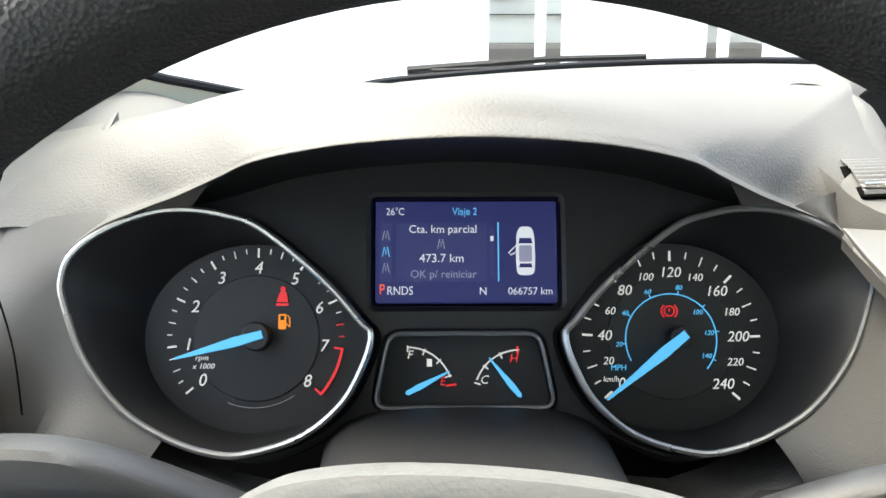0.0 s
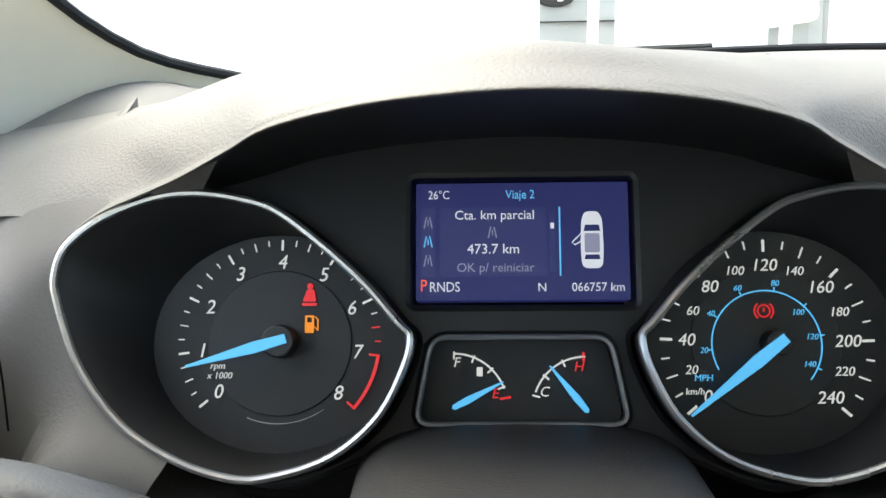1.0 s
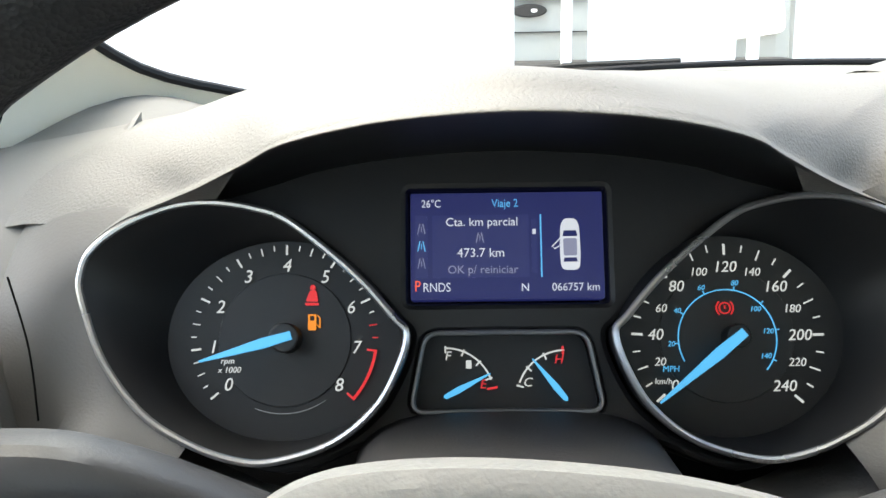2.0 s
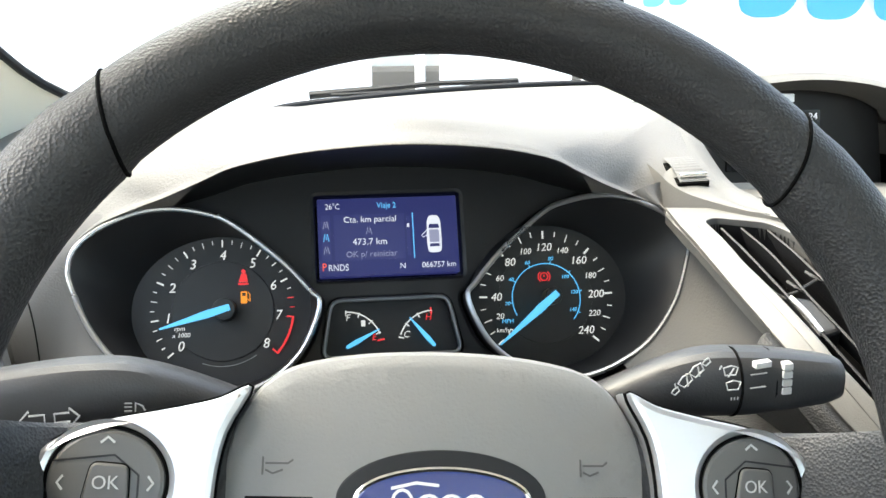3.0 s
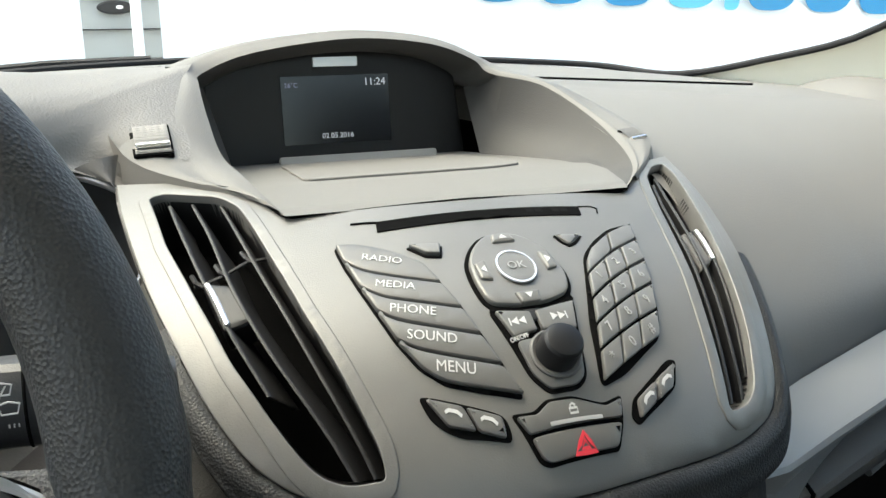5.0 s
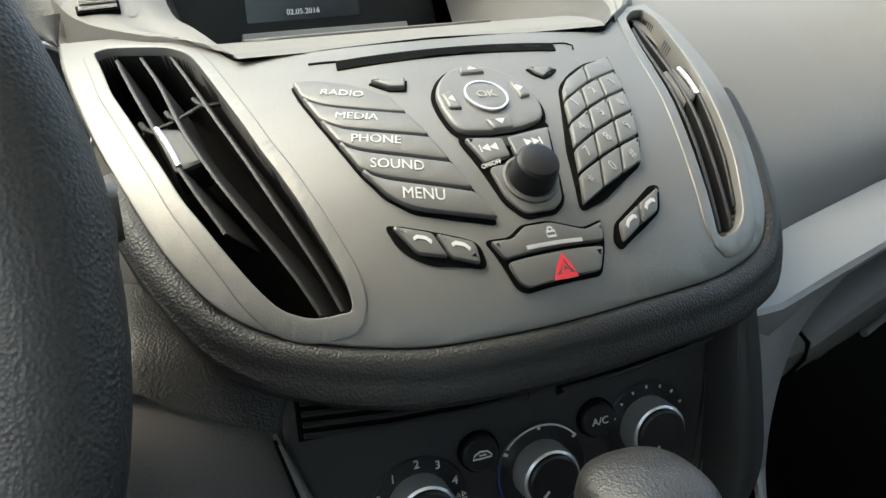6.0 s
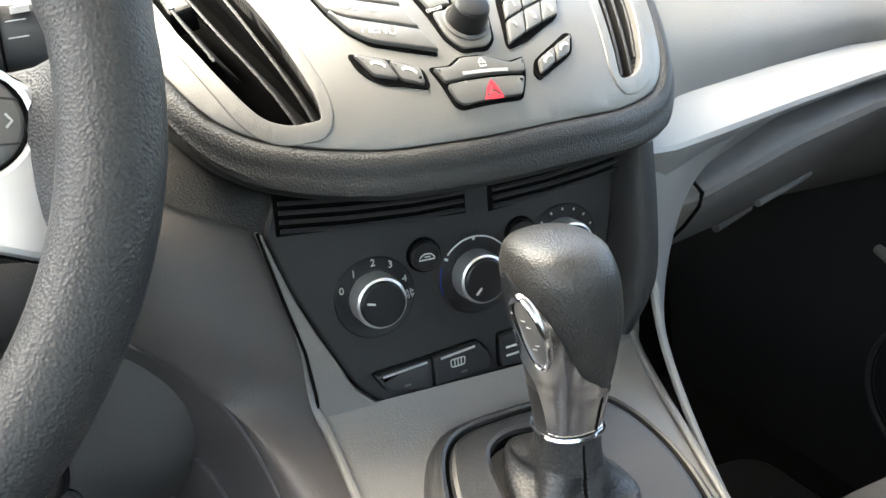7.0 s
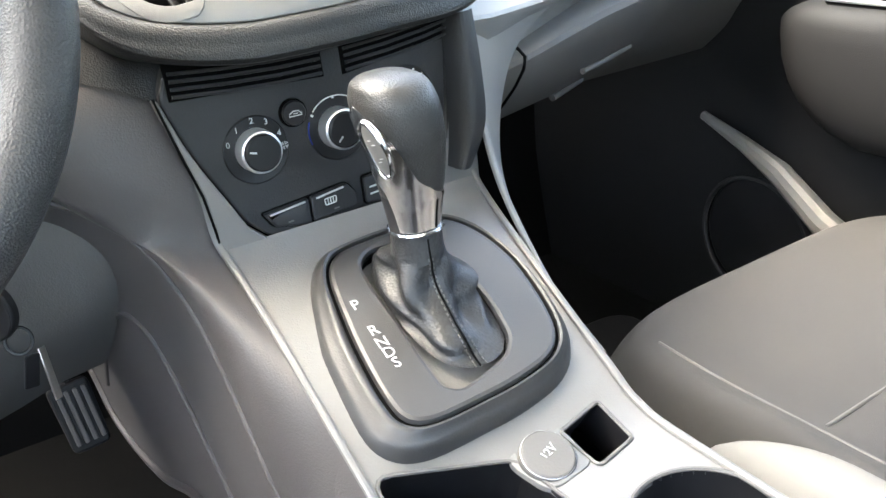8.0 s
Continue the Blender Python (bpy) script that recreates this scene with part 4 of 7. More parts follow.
for sx in (-1, 1):
    part("cover_groove", slab(rounded([(sx * 0.0513, -0.0046), (sx * 0.0780, -0.0046), (sx * 0.0780, -0.0028), (sx * 0.0513, -0.0028)], 0.0004), bulge, 0.010, 0.0124), VOID, wheel)
    hx, hy = sx * 0.0645, 0.0085
    part("horn_mark", merged(stroke([(hx - 0.007, hy + 0.004), (hx - 0.007, hy - 0.003)], 0.0008, bulge, 0.0119, 0.0005), stroke([(hx - 0.006, hy + 0.0015), (hx + 0.003, hy + 0.0015), (hx + 0.005, hy + 0.003)], 0.0008, bulge, 0.0119, 0.0005), stroke([(hx - 0.006, hy - 0.001), (hx - 0.003, hy - 0.0025), (hx + 0.001, hy - 0.001)], 0.0008, bulge, 0.0119, 0.0005)), MID, wheel)
    # silver spoke trim with a round button pad
    sp = [(0.0770, 0.0395), (0.0905, 0.0345), (0.1104, 0.0300), (0.1300, 0.0262), (0.1473, 0.0203), (0.1600, 0.0115), (0.1655, 0.0), (0.1679, -0.0159), (0.164, -0.034), (0.157, -0.050), (0.135, -0.046), (0.112, -0.050), (0.094, -0.062), (0.0850, -0.048), (0.0895, -0.012), (0.0865, 0.0185)]
    spo = [Vector((p.x, p.y)) for p in smooth_line([(sx * x, y, 0) for x, y in sp], 72, closed=True)]
    pad_c = (sx * 0.1300, 0.0022)
    pad_o = ring(pad_c[0], pad_c[1], 0.0234, 44, 0.0210)

    def spoke(u, v, h=0.0, sx=sx):
        return WF(u, v, h + 0.010 * max(0, 1 - ((abs(u) - 0.088) / 0.085) ** 2) - 0.060)
    CURVED[spoke] = 0.010
    part("spoke_trim", slab(spo, spoke, -0.012, 0.0065, 0.003, holes=(pad_o,), step=0.008), SILVER, wheel, "brushed silver spoke trim")
    part("trim_gap", tube([spoke(p.x, p.y, 0.0012) for p in spo], 0.0011, 6, closed=True), VOID, wheel)
    pad = part("button_pad", slab(ring(pad_c[0], pad_c[1], 0.0229, 44, 0.0205), spoke, -0.006, 0.0060, 0.002), BUTTON, wheel, "round dark button pad")
    part("pad_gap", tube([spoke(p.x, p.y, 0.0052) for p in pad_o], 0.0007, 6, closed=True), VOID, pad)
    ok_o = rounded([(pad_c[0] - 0.0088, pad_c[1] - 0.0074), (pad_c[0] + 0.0092, pad_c[1] - 0.0080), (pad_c[0] + 0.0088, pad_c[1] + 0.0068), (pad_c[0] - 0.0055, pad_c[1] + 0.0078)], 0.003)
    okb = part("ok_button", slab(ok_o, spoke, 0.004, 0.0078, 0.001), BUTTON, pad)
    part("ok_gap", tube([spoke(p.x, p.y, 0.0061) for p in ok_o], 0.0006, 6, closed=True), VOID, okb)
    part("pad_crease", stroke([(pad_c[0] + sx * 0.021, pad_c[1] + 0.008), (pad_c[0] - sx * 0.003, pad_c[1] + 0.0105), (pad_c[0] - sx * 0.0125, pad_c[1] + 0.003), (pad_c[0] - sx * 0.0125, pad_c[1] - 0.006), (pad_c[0] - sx * 0.006, pad_c[1] - 0.0105), (pad_c[0] + sx * 0.020, pad_c[1] - 0.0085)], 0.0008, spoke, 0.0060, 0.0003), DARK, pad)
    part("ok_text", letters("OK", 0.0072, shifted(spoke, pad_c[0] + 0.0005, pad_c[1]), h=0.0079, depth=0.0003), PRINT, okb)
    for ang in (0, 90, 180, 270):
        p = polar(pad_c, 0.0170 if ang % 180 == 0 else 0.0160, ang)
        d = polar((0, 0), 0.0018, ang)
        q = Vector((-d.y, d.x)) * 1.5
        part("arrow_mark", stroke([p - d * 0.5 + q, p + d * 0.7, p - d * 0.5 - q], 0.0009, spoke, 0.0061), PRINT, pad)
    # dark arm that carries the trim out to the rim
    def arm(u, v, sx=sx):
        x = lerp(0.060, 0.184, u)
        hw = lerp(0.046, 0.028, u) + 0.014 * u ** 4
        cyy = lerp(-0.008, -0.014, u)
        a = 2 * math.pi * v
        return WF(sx * x, cyy + hw * math.sin(a), lerp(-0.068, -0.062, min(1, u * 1.2)) + 0.010 * math.cos(a) + 0.062 * max(0, (u - 0.72) / 0.28) ** 1.6)
    part("spoke", grid(arm, 14, 20, close_v=True), LEATHER, wheel)
part("lower_spoke", grid(lambda u, v: WF(lerp(0.055, 0.075, u) * math.sin(2 * math.pi * v), lerp(-0.06, -0.178, u), lerp(-0.072, -0.006, u ** 2) + 0.012 * math.cos(2 * math.pi * v)), 8, 16, close_v=True), DARK, wheel)

# ---- steering column and stalks ----
col = thing("steering_column", "dark grey plastic steering column shroud", "steering column")


def shroud(u, v):
    y = lerp(-0.02, -0.185, u)
    a = math.pi * 2 * v
    w, t = lerp(0.075, 0.062, u), lerp(0.04, 0.045, u)
    s = lambda q: math.copysign(abs(q) ** 0.6, q)
    return (w * s(math.cos(a)), y, 0.965 + 0.035 * u + t * s(math.sin(a)))


part("shroud", grid(shroud, 12, 32, close_v=True), DARK, col)


def stalk(name, sx, label, pts, radii):
    s = thing(name, label, "stalk")
    n = len(pts)

    def f(u, v):
        p = curve(pts, u)
        r = curve([(a, b, 0) for a, b in radii], u)
        a = 2 * math.pi * v
        sq = lambda q: math.copysign(abs(q) ** 0.75, q)
        return p + Vector((0, -r.y * sq(math.cos(a)), r.x * sq(math.sin(a))))
    b = grid(f, 24, 20, close_v=True)
    end = [f(1, k / 20) for k in range(20)]
    part("lever", merged(b, raw(end, [tuple(range(20))])), STALK, s)
    return s


ls = stalk("turn_signal_stalk", -1, "dark grey turn signal stalk with white printed symbols", [(-0.06, -0.185, 1.025), (-0.115, -0.195, 1.050), (-0.15, -0.20, 1.057), (-0.205, -0.205, 1.055)], [(0.012, 0.010), (0.016, 0.012), (0.0165, 0.013), (0.0145, 0.012)])
rs = stalk("wiper_stalk", 1, "dark grey wiper stalk with white printed symbols", [(0.06, -0.185, 1.020), (0.12, -0.195, 1.042), (0.155, -0.20, 1.045), (0.188, -0.203, 1.045), (0.199, -0.203, 1.045)], [(0.010, 0.010), (0.016, 0.012), (0.0165, 0.013), (0.0125, 0.0115), (0.010, 0.010)])
LS = plane_fn((-0.155, -0.2145, 1.053), (1, 0.02, 0.03), (0, 0.0, 1))
for x, s in ((-0.013, -1), (0.0, 1)):
    part("arrow_symbol", stroke([(x + s * 0.0055, 0), (x + s * 0.0015, 0.0042), (x + s * 0.0015, 0.002), (x - s * 0.0045, 0.002), (x - s * 0.0045, -0.002), (x + s * 0.0015, -0.002), (x + s * 0.0015, -0.0042)], 0.0008, LS, 0, closed=True), PRINT, ls)
LS2 = plane_fn((-0.1275, -0.2105, 1.053), (1, 0.1, -0.25), (0.1, 0.0, 1))
part("beam_symbol", merged(stroke([(0, -0.003), (0, 0.003), (0.003, 0.002), (0.004, 0), (0.003, -0.002)], 0.0007, LS2, 0, closed=True), *[stroke([(-0.0015, q), (-0.0045, q - 0.0004)], 0.0005, LS2) for q in (-0.0026, -0.0009, 0.0009, 0.0026)]), PRINT, ls)
RS = plane_fn((0.1395, -0.2150, 1.049), (1, 0.0, 0.0), (0, 0.0, 1))


def wiper_mark(x, y, k, turn, extra):
    """A small windscreen outline with its wiper line."""
    fn = shifted(RS, x, y, turn)
    lines = [stroke([(-0.0026 * k, -0.0020 * k), (-0.0036 * k, 0.0016 * k), (0, 0.0026 * k), (0.0036 * k, 0.0016 * k), (0.0026 * k, -0.0020 * k)], 0.0006, fn, 0, closed=True)]
    if extra:
        lines += [stroke([(-0.0010 * k, -0.0030 * k), (0.0016 * k, 0.0014 * k)], 0.0006, fn), stroke([(-0.0045 * k, 0.003 * k), (-0.0055 * k, 0.001 * k)], 0.0006, fn)]
    part("wiper_symbol", merged(*lines), PRINT, rs)


for x, y, k, extra in ((-0.0262, -0.0015, 0.55, False), (-0.0216, 0.0034, 1.0, True), (-0.0164, 0.0080, 1.0, True), (-0.0120, 0.0118, 0.55, False)):
    wiper_mark(x, y, k, 0.75, extra)
wiper_mark(0.0000, 0.0068, 1.0, 0.0, True)
wiper_mark(0.0018, -0.0005, 1.0, 0.0, False)
part("interval_mark", merged(*[stroke([(0.0012 + q, -0.0076), (0.0012 + q, -0.0062)], 0.0005, RS) for q in (0.0, 0.0016, 0.0032)]), PRINT, rs)
RB = [(0.1465, 0.0170), (0.1640, 0.0158)]
for x, r in RB:
    part("barrel_gap", tube([Vector((x, -0.2010 - r * 0.78 * math.cos(a), 1.0450 + r * 0.98 * math.sin(a))) for a in [2 * math.pi * k / 36 for k in range(36)]], 0.0007, 5, closed=True), VOID, rs)
part("collar_mark", slab([(0.0125, 0.0070), (0.0200, 0.0078), (0.0200, 0.0104), (0.0125, 0.0096)], RS, -0.004, 0.0004), PRINT, rs)
for y in (0.0049, -0.0018):
    part("collar_line", stroke([(0.0100, y - 0.0006), (0.0180, y)], 0.0005, RS), PRINT, rs)
for zz in (-0.0068, -0.0028, 0.0012, 0.0052):
    part("tip_mark", slab(rounded([(0.0268, zz), (0.0312, zz + 0.0002), (0.0312, zz + 0.0034), (0.0268, zz + 0.0032)], 0.0004), RS, -0.005, 0.0), PRINT, rs)

# ---- centre stack ----
prof_w = [-0.300, -0.270, -0.2580, -0.246, -0.236, -0.225, -0.205, -0.18, -0.15, -0.12, -0.10, -0.06, -0.02, 0.1]
prof_y = [-0.236, -0.243, -0.2440, -0.2415, -0.236, -0.225, -0.205, -0.18, -0.15, -0.12, -0.10, -0.06, -0.02, 0.1]
prof_z = [0.930, 0.959, 0.9720, 0.9850, 0.999, 1.0145, 1.035, 1.0535, 1.069, 1.082, 1.0885, 1.099, 1.103, 1.105]


fine = smooth_line(list(zip(prof_w, prof_y, prof_z)), 500)
prof_w, prof_y, prof_z = (np.array([p[k] for p in fine]) for k in range(3))


def stack_at(u, v):
    w = v - 1.8 * u * u
    return Vector((XC + u, float(np.interp(w, prof_w, prof_y)) + 1.8 * u * u, float(np.interp(w, prof_w, prof_z))))


def SF(u, v, h=0.0):
    """The curved face of the centre stack: u across from the middle, v along it."""
    e = 0.005
    n = (stack_at(u + e, v) - stack_at(u - e, v)).cross(stack_at(u, v + e) - stack_at(u, v - e)).normalized()
    return stack_at(u, v) + n * h


CURVED[SF] = 0.005


stack = thing("audio_panel", "satin grey audio panel with push buttons and a black knob", "audio panel")
edge_r = [(0.1700, -0.031), (0.1650, -0.060), (0.1580, -0.098), (0.1495, -0.134), (0.1400, -0.166), (0.1320, -0.189), (0.1230, -0.2068), (0.1070, -0.2222), (0.0686, -0.2372), (0.0060, -0.2462)]
edge_l = [(-0.0441, -0.2440), (-0.0774, -0.2352), (-0.1078, -0.2208), (-0.1268, -0.2070), (-0.1410, -0.1900), (-0.1530, -0.1640), (-0.1650, -0.1200), (-0.1730, -0.0600), (-0.1745, -0.0130)]
lip_line = [Vector((p.x, p.y)) for p in smooth_line([(x, y, 0) for x, y in edge_r + edge_l], 120)]
top_line = rounded([(-0.1745, -0.0130), (-0.1380, -0.0345), (-0.1085, -0.0590), (-0.0960, -0.0975), (0.0, -0.1025), (0.1006, -0.0990), (0.1260, -0.0670), (0.1440, -0.0490), (0.1700, -0.0310)], 0.008, 4)[5:-5]
outer = [Vector(p) for p in top_line] + lip_line[1:-1]
vent_r = rounded([(0.1295, -0.0745), (0.1440, -0.0570), (0.1570, -0.0500), (0.1555, -0.0640), (0.1470, -0.0950), (0.1380, -0.1280), (0.1255, -0.1680), (0.1180, -0.1900), (0.1070, -0.2115), (0.0960, -0.2195), (0.0830, -0.2232), (0.0865, -0.2130), (0.0925, -0.1900), (0.1000, -0.1650), (0.1060, -0.1420), (0.1135, -0.1150), (0.1225, -0.0900)], 0.006, 4)
vent_r.reverse()
vent_l = rounded([(-0.1590, -0.0450), (-0.1514, -0.0431), (-0.1238, -0.0602), (-0.1159, -0.0742), (-0.1087, -0.1182), (-0.1006, -0.1616), (-0.0895, -0.1978), (-0.0828, -0.2179), (-0.0826, -0.2243), (-0.0978, -0.2210), (-0.1092, -0.2140), (-0.1173, -0.2045), (-0.1249, -0.1915), (-0.1357, -0.1691), (-0.1445, -0.1383), (-0.1545, -0.0933)], 0.006, 4)
part("fascia", slab(outer, SF, -0.012, 0.0, 0.0009, holes=(vent_r, vent_l), step=0.008), FASCIA, stack, "satin grey fascia")
for v in (vent_r, vent_l):
    part("vent_frame", slab(shrunk(v, -0.0055), SF, -0.004, 0.0007, 0.0006, holes=(shrunk(v, 0.0004),)), FASCIA, stack)

# grained cheeks between the instrument hood and the panels beside it; darker grey paints their shade
cheek_r = [Vector((0.165, -0.065, 0.970)), Vector((0.215, -0.13, 0.980)), SF(-0.1300, -0.2055, -0.003), SF(-0.1465, -0.181, -0.003), SF(-0.1660, -0.118, -0.003), SF(-0.1740, -0.060, -0.003), SF(-0.1755, -0.015, -0.003), Vector((0.187, 0.0, 1.111))]
cheek_l = [Vector((-0.165, -0.055, 0.970)), Vector((-0.215, -0.065, 0.985))] + [loft(left_keys, (x + 0.40) / 0.197, v) + Vector((0, -0.002, 0.001)) for x, v in ((-0.225, 0.86), (-0.235, 0.70), (-0.240, 0.54), (-0.238, 0.38), (-0.228, 0.22), (-0.215, 0.08))]
for sx, ends in ((1, cheek_r), (-1, cheek_l)):
    starts = [CL(sx * x * 1.006, y * 1.006, HR - 0.0006) for x, y in ((0.146, -0.049), (0.168, -0.035), (0.187, -0.011), (0.198, 0.017), (0.1993, 0.0285), (0.195, 0.040), (0.180, 0.052), (0.157, 0.0608))]
    part("cheek", grid(lambda u, v, starts=starts, ends=ends: curve(starts, u).lerp(curve(ends, u), v) + Vector((0, -0.004, 0.002)) * math.sin(math.pi * v), 24, 14), MID, dash, "grained cheek beside the instruments, shade in its darker grey")

for sx in (-1, 1):
    rim_top = [CL(sx * x, y, HR - 0.0004) for x, y in ((0.1590, 0.0612), (0.1480, 0.0630), (0.1370, 0.0638))]
    lip_in = [Vector((sx * x, y, z)) for x, y, z in ((0.1580, -0.0125, 1.1058), (0.138, -0.0285, 1.1143), (0.1185, -0.0440, 1.1232))]
    part("hood_cheek", grid(lambda u, v, a=rim_top, b=lip_in: curve(b, u).lerp(curve(a, u), v), 20, 6), HOOD, dash, "grained inner cheek of the hood")

# soft lower lip round the fascia
lip_s = [p for p in lip_line if p.y < -0.135]


def under(u, v):
    p = lip_s[round(u * (len(lip_s) - 1))]
    a = SF(p.x, p.y, -0.0016)
    d = Vector((p.x, (p.y + 0.10) * 1.1, 0)).normalized()
    s = min(1, max(0, (-0.07 - p.y) / 0.15))
    out = a + d * 0.0055 + Vector((0, 0, -0.002))
    low = a + d * lerp(0.010, 0.004, s) + Vector((0, 0, -lerp(0.016, 0.024, s)))
    bot = Vector((XC + p.x * lerp(1.04, 0.86, s), lerp(p.y + 0.005, max(a.y, -0.240) + 0.055, s), lerp(a.z - 0.05, 0.957, s)))
    return curve([a, out, a + d * lerp(0.012, 0.008, s) + Vector((0, 0, -0.010)), low, bot], v)


skirt_keys = [(0.165, [(-0.100, 0.985), (-0.150, 0.985), (-0.1780, 0.974)]),
              (0.194, [(-0.115, 0.992), (-0.165, 0.986), (-0.1865, 0.967)]),
              (0.207, [(-0.125, 0.992), (-0.170, 0.982), (-0.1895, 0.958)]),
              (0.228, [(-0.145, 0.990), (-0.178, 0.974), (-0.1935, 0.949)]),
              (0.240, [(-0.152, 0.988), (-0.180, 0.968), (-0.1950, 0.942)]),
              (0.262, [(-0.165, 0.985), (-0.186, 0.960), (-0.1970, 0.928)])]
part("lower_skirt", grid(lambda u, v: loft(skirt_keys, u, v), 20, 10), SOFT, dash, "dark skirt above the knee bolster")
part("soft_edge", grid(under, len(lip_s) - 1, 18), SOFT, dash, "dark soft-grained edge under the audio panel")


def dims(pts, r=0.002, n=3):
    return rounded(pts, r, n)


# vents: black shade sheet behind, long bent slats with link arms, tab
VENTS = (
    (1, vent_r, [[(0.1330, -0.078), (0.1235, -0.105), (0.1130, -0.145), (0.1030, -0.180), (0.0905, -0.2190)],
                 [(0.1410, -0.067), (0.1330, -0.093), (0.1230, -0.135), (0.1130, -0.172), (0.0990, -0.2165)],
                 [(0.1330, -0.135), (0.1270, -0.155), (0.1200, -0.176), (0.1145, -0.191), (0.1070, -0.2080)]],
     [(0.1210, -0.128), (0.1330, -0.122), (0.1295, -0.148), (0.1175, -0.156)], [(0.1340, -0.124), (0.1300, -0.147)]),
    (-1, vent_l, [[(-0.1500, -0.050), (-0.1470, -0.085), (-0.1400, -0.130), (-0.1330, -0.160), (-0.1240, -0.185)],
                  [(-0.1385, -0.054), (-0.1340, -0.092), (-0.1290, -0.135), (-0.1180, -0.175), (-0.0960, -0.2200)],
                  [(-0.1245, -0.062), (-0.1200, -0.100), (-0.1120, -0.145), (-0.1020, -0.185), (-0.0880, -0.2220)]],
     [(-0.1420, -0.1200), (-0.1285, -0.1280), (-0.1235, -0.1520), (-0.1370, -0.1520)], [(-0.1395, -0.1235), (-0.1345, -0.1500)]),
)
for sx, vo, lines, tab_o, edge_o in VENTS:
    vent = thing("air_vent", "black centre air vent with angled slats and a silver-edged tab", "air vent", "centre air vents")
    # black sheet puts the shade into the vent's depth
    part("duct_shade", slab(shrunk(vo, 0.0006), SF, -0.05, -0.038), VOID, vent)
    nv = len(vo)
    part("throat", grid(lambda u, v, vo=vo, nv=nv: SF(vo[round(u * nv) % nv][0], vo[round(u * nv) % nv][1], lerp(-0.001, -0.04, v)), nv, 2, close_u=True), BLACK, vent)
    for line in lines:
        def slat(u, v, line=line):
            q = curve([(a, b, 0) for a, b in line], u)
            return SF(q.x, q.y, -0.0042 - 0.021 * v) + Vector((0.008 * v, 0, 0))
        front = grid(slat, 24, 3)
        rear = grid(lambda u, v: Vector(slat(u, v)) + Vector((0.0019, 0, 0)), 24, 3)
        edge = grid(lambda u, v: Vector(slat(u, 0)) + Vector((0.0019 * v, 0, 0.0005 * math.sin(math.pi * v))), 24, 2)
        part("slat", merged(front, rear, edge), DARK, vent)
    # right tab in lighter grey: the light on that side is in its colour
    tab = part("tab", slab(rounded(tab_o, 0.002), SF, -0.020, -0.0050, 0.0020), BLACK if sx < 0 else MID, vent)
    part("tab_edge", tube([SF(edge_o[0][0], edge_o[0][1], -0.0046).lerp(SF(edge_o[1][0], edge_o[1][1], -0.0046), q) + Vector((0, 0, 0.0012)) * math.sin(math.pi * q) for q in (0.0, 0.25, 0.5, 0.75, 1.0)], 0.0015, 8), SILVER, tab, "silver edge")
    if sx < 0:
        part("link_bar", tube([SF(-0.1460, -0.118, -0.009), SF(-0.1330, -0.118, -0.008), SF(-0.1190, -0.114, -0.007), SF(-0.1080, -0.112, -0.010)], 0.0011, 6), DARK, vent)
        for x, y in ((-0.1445, -0.118), (-0.1325, -0.116), (-0.1190, -0.112)):
            part("link_hook", tube([SF(x - 0.0015, y + 0.007, -0.008), SF(x, y, -0.0065), SF(x + 0.0035, y - 0.004, -0.007)], 0.0013, 6), DARK, vent)

# CD slot with thin tapering ends
slot_o = [(-0.0550, -0.1228), (-0.0535, -0.1148), (0.0605, -0.1160), (0.0585, -0.1238)]
part("disc_slot", slab(dims(slot_o, 0.0008), SF, -0.003, 0.0006), VOID, stack, "black disc slot")
part("disc_slot_tip", stroke([(-0.0660, -0.1128), (-0.0600, -0.1136), (-0.0530, -0.1150)], 0.0009, SF, -0.0002, 0.0009), VOID, stack)
part("disc_slot_end", stroke([(0.0605, -0.1158), (0.0680, -0.1153), (0.0712, -0.1175), (0.0690, -0.1225)], 0.0006, SF, -0.0002, 0.0007), VOID, stack)

# menu bars: leaf-shaped block of five keys parted by bent gaps
SEAMS = [[(-0.0778, -0.1285), (-0.0673, -0.1316), (-0.0520, -0.1415), (-0.0412, -0.1520)],
         [(-0.0768, -0.1412), (-0.0698, -0.1496), (-0.0546, -0.1584), (-0.0372, -0.1662)],
         [(-0.0738, -0.1583), (-0.0654, -0.1668), (-0.0499, -0.1742), (-0.0327, -0.1811)],
         [(-0.0703, -0.1725), (-0.0630, -0.1792), (-0.0471, -0.1868), (-0.0290, -0.1940)],
         [(-0.0658, -0.1872), (-0.0572, -0.1936), (-0.0415, -0.2004), (-0.0246, -0.2066)],
         [(-0.0590, -0.2000), (-0.0510, -0.2068), (-0.0357, -0.2125), (-0.0190, -0.2175)]]
well_o = [(x - 0.0012, y) for x, y in (r[0] for r in SEAMS)] + [(x, y - 0.0012) for x, y in SEAMS[5][1:]] + [(r[3][0] + 0.0012, r[3][1]) for r in SEAMS[4::-1]] + [(x, y + 0.0014) for x, y in SEAMS[0][2:0:-1]]
part("button_well", slab(rounded(well_o, 0.003), SF, -0.002, 0.0005), VOID, stack)
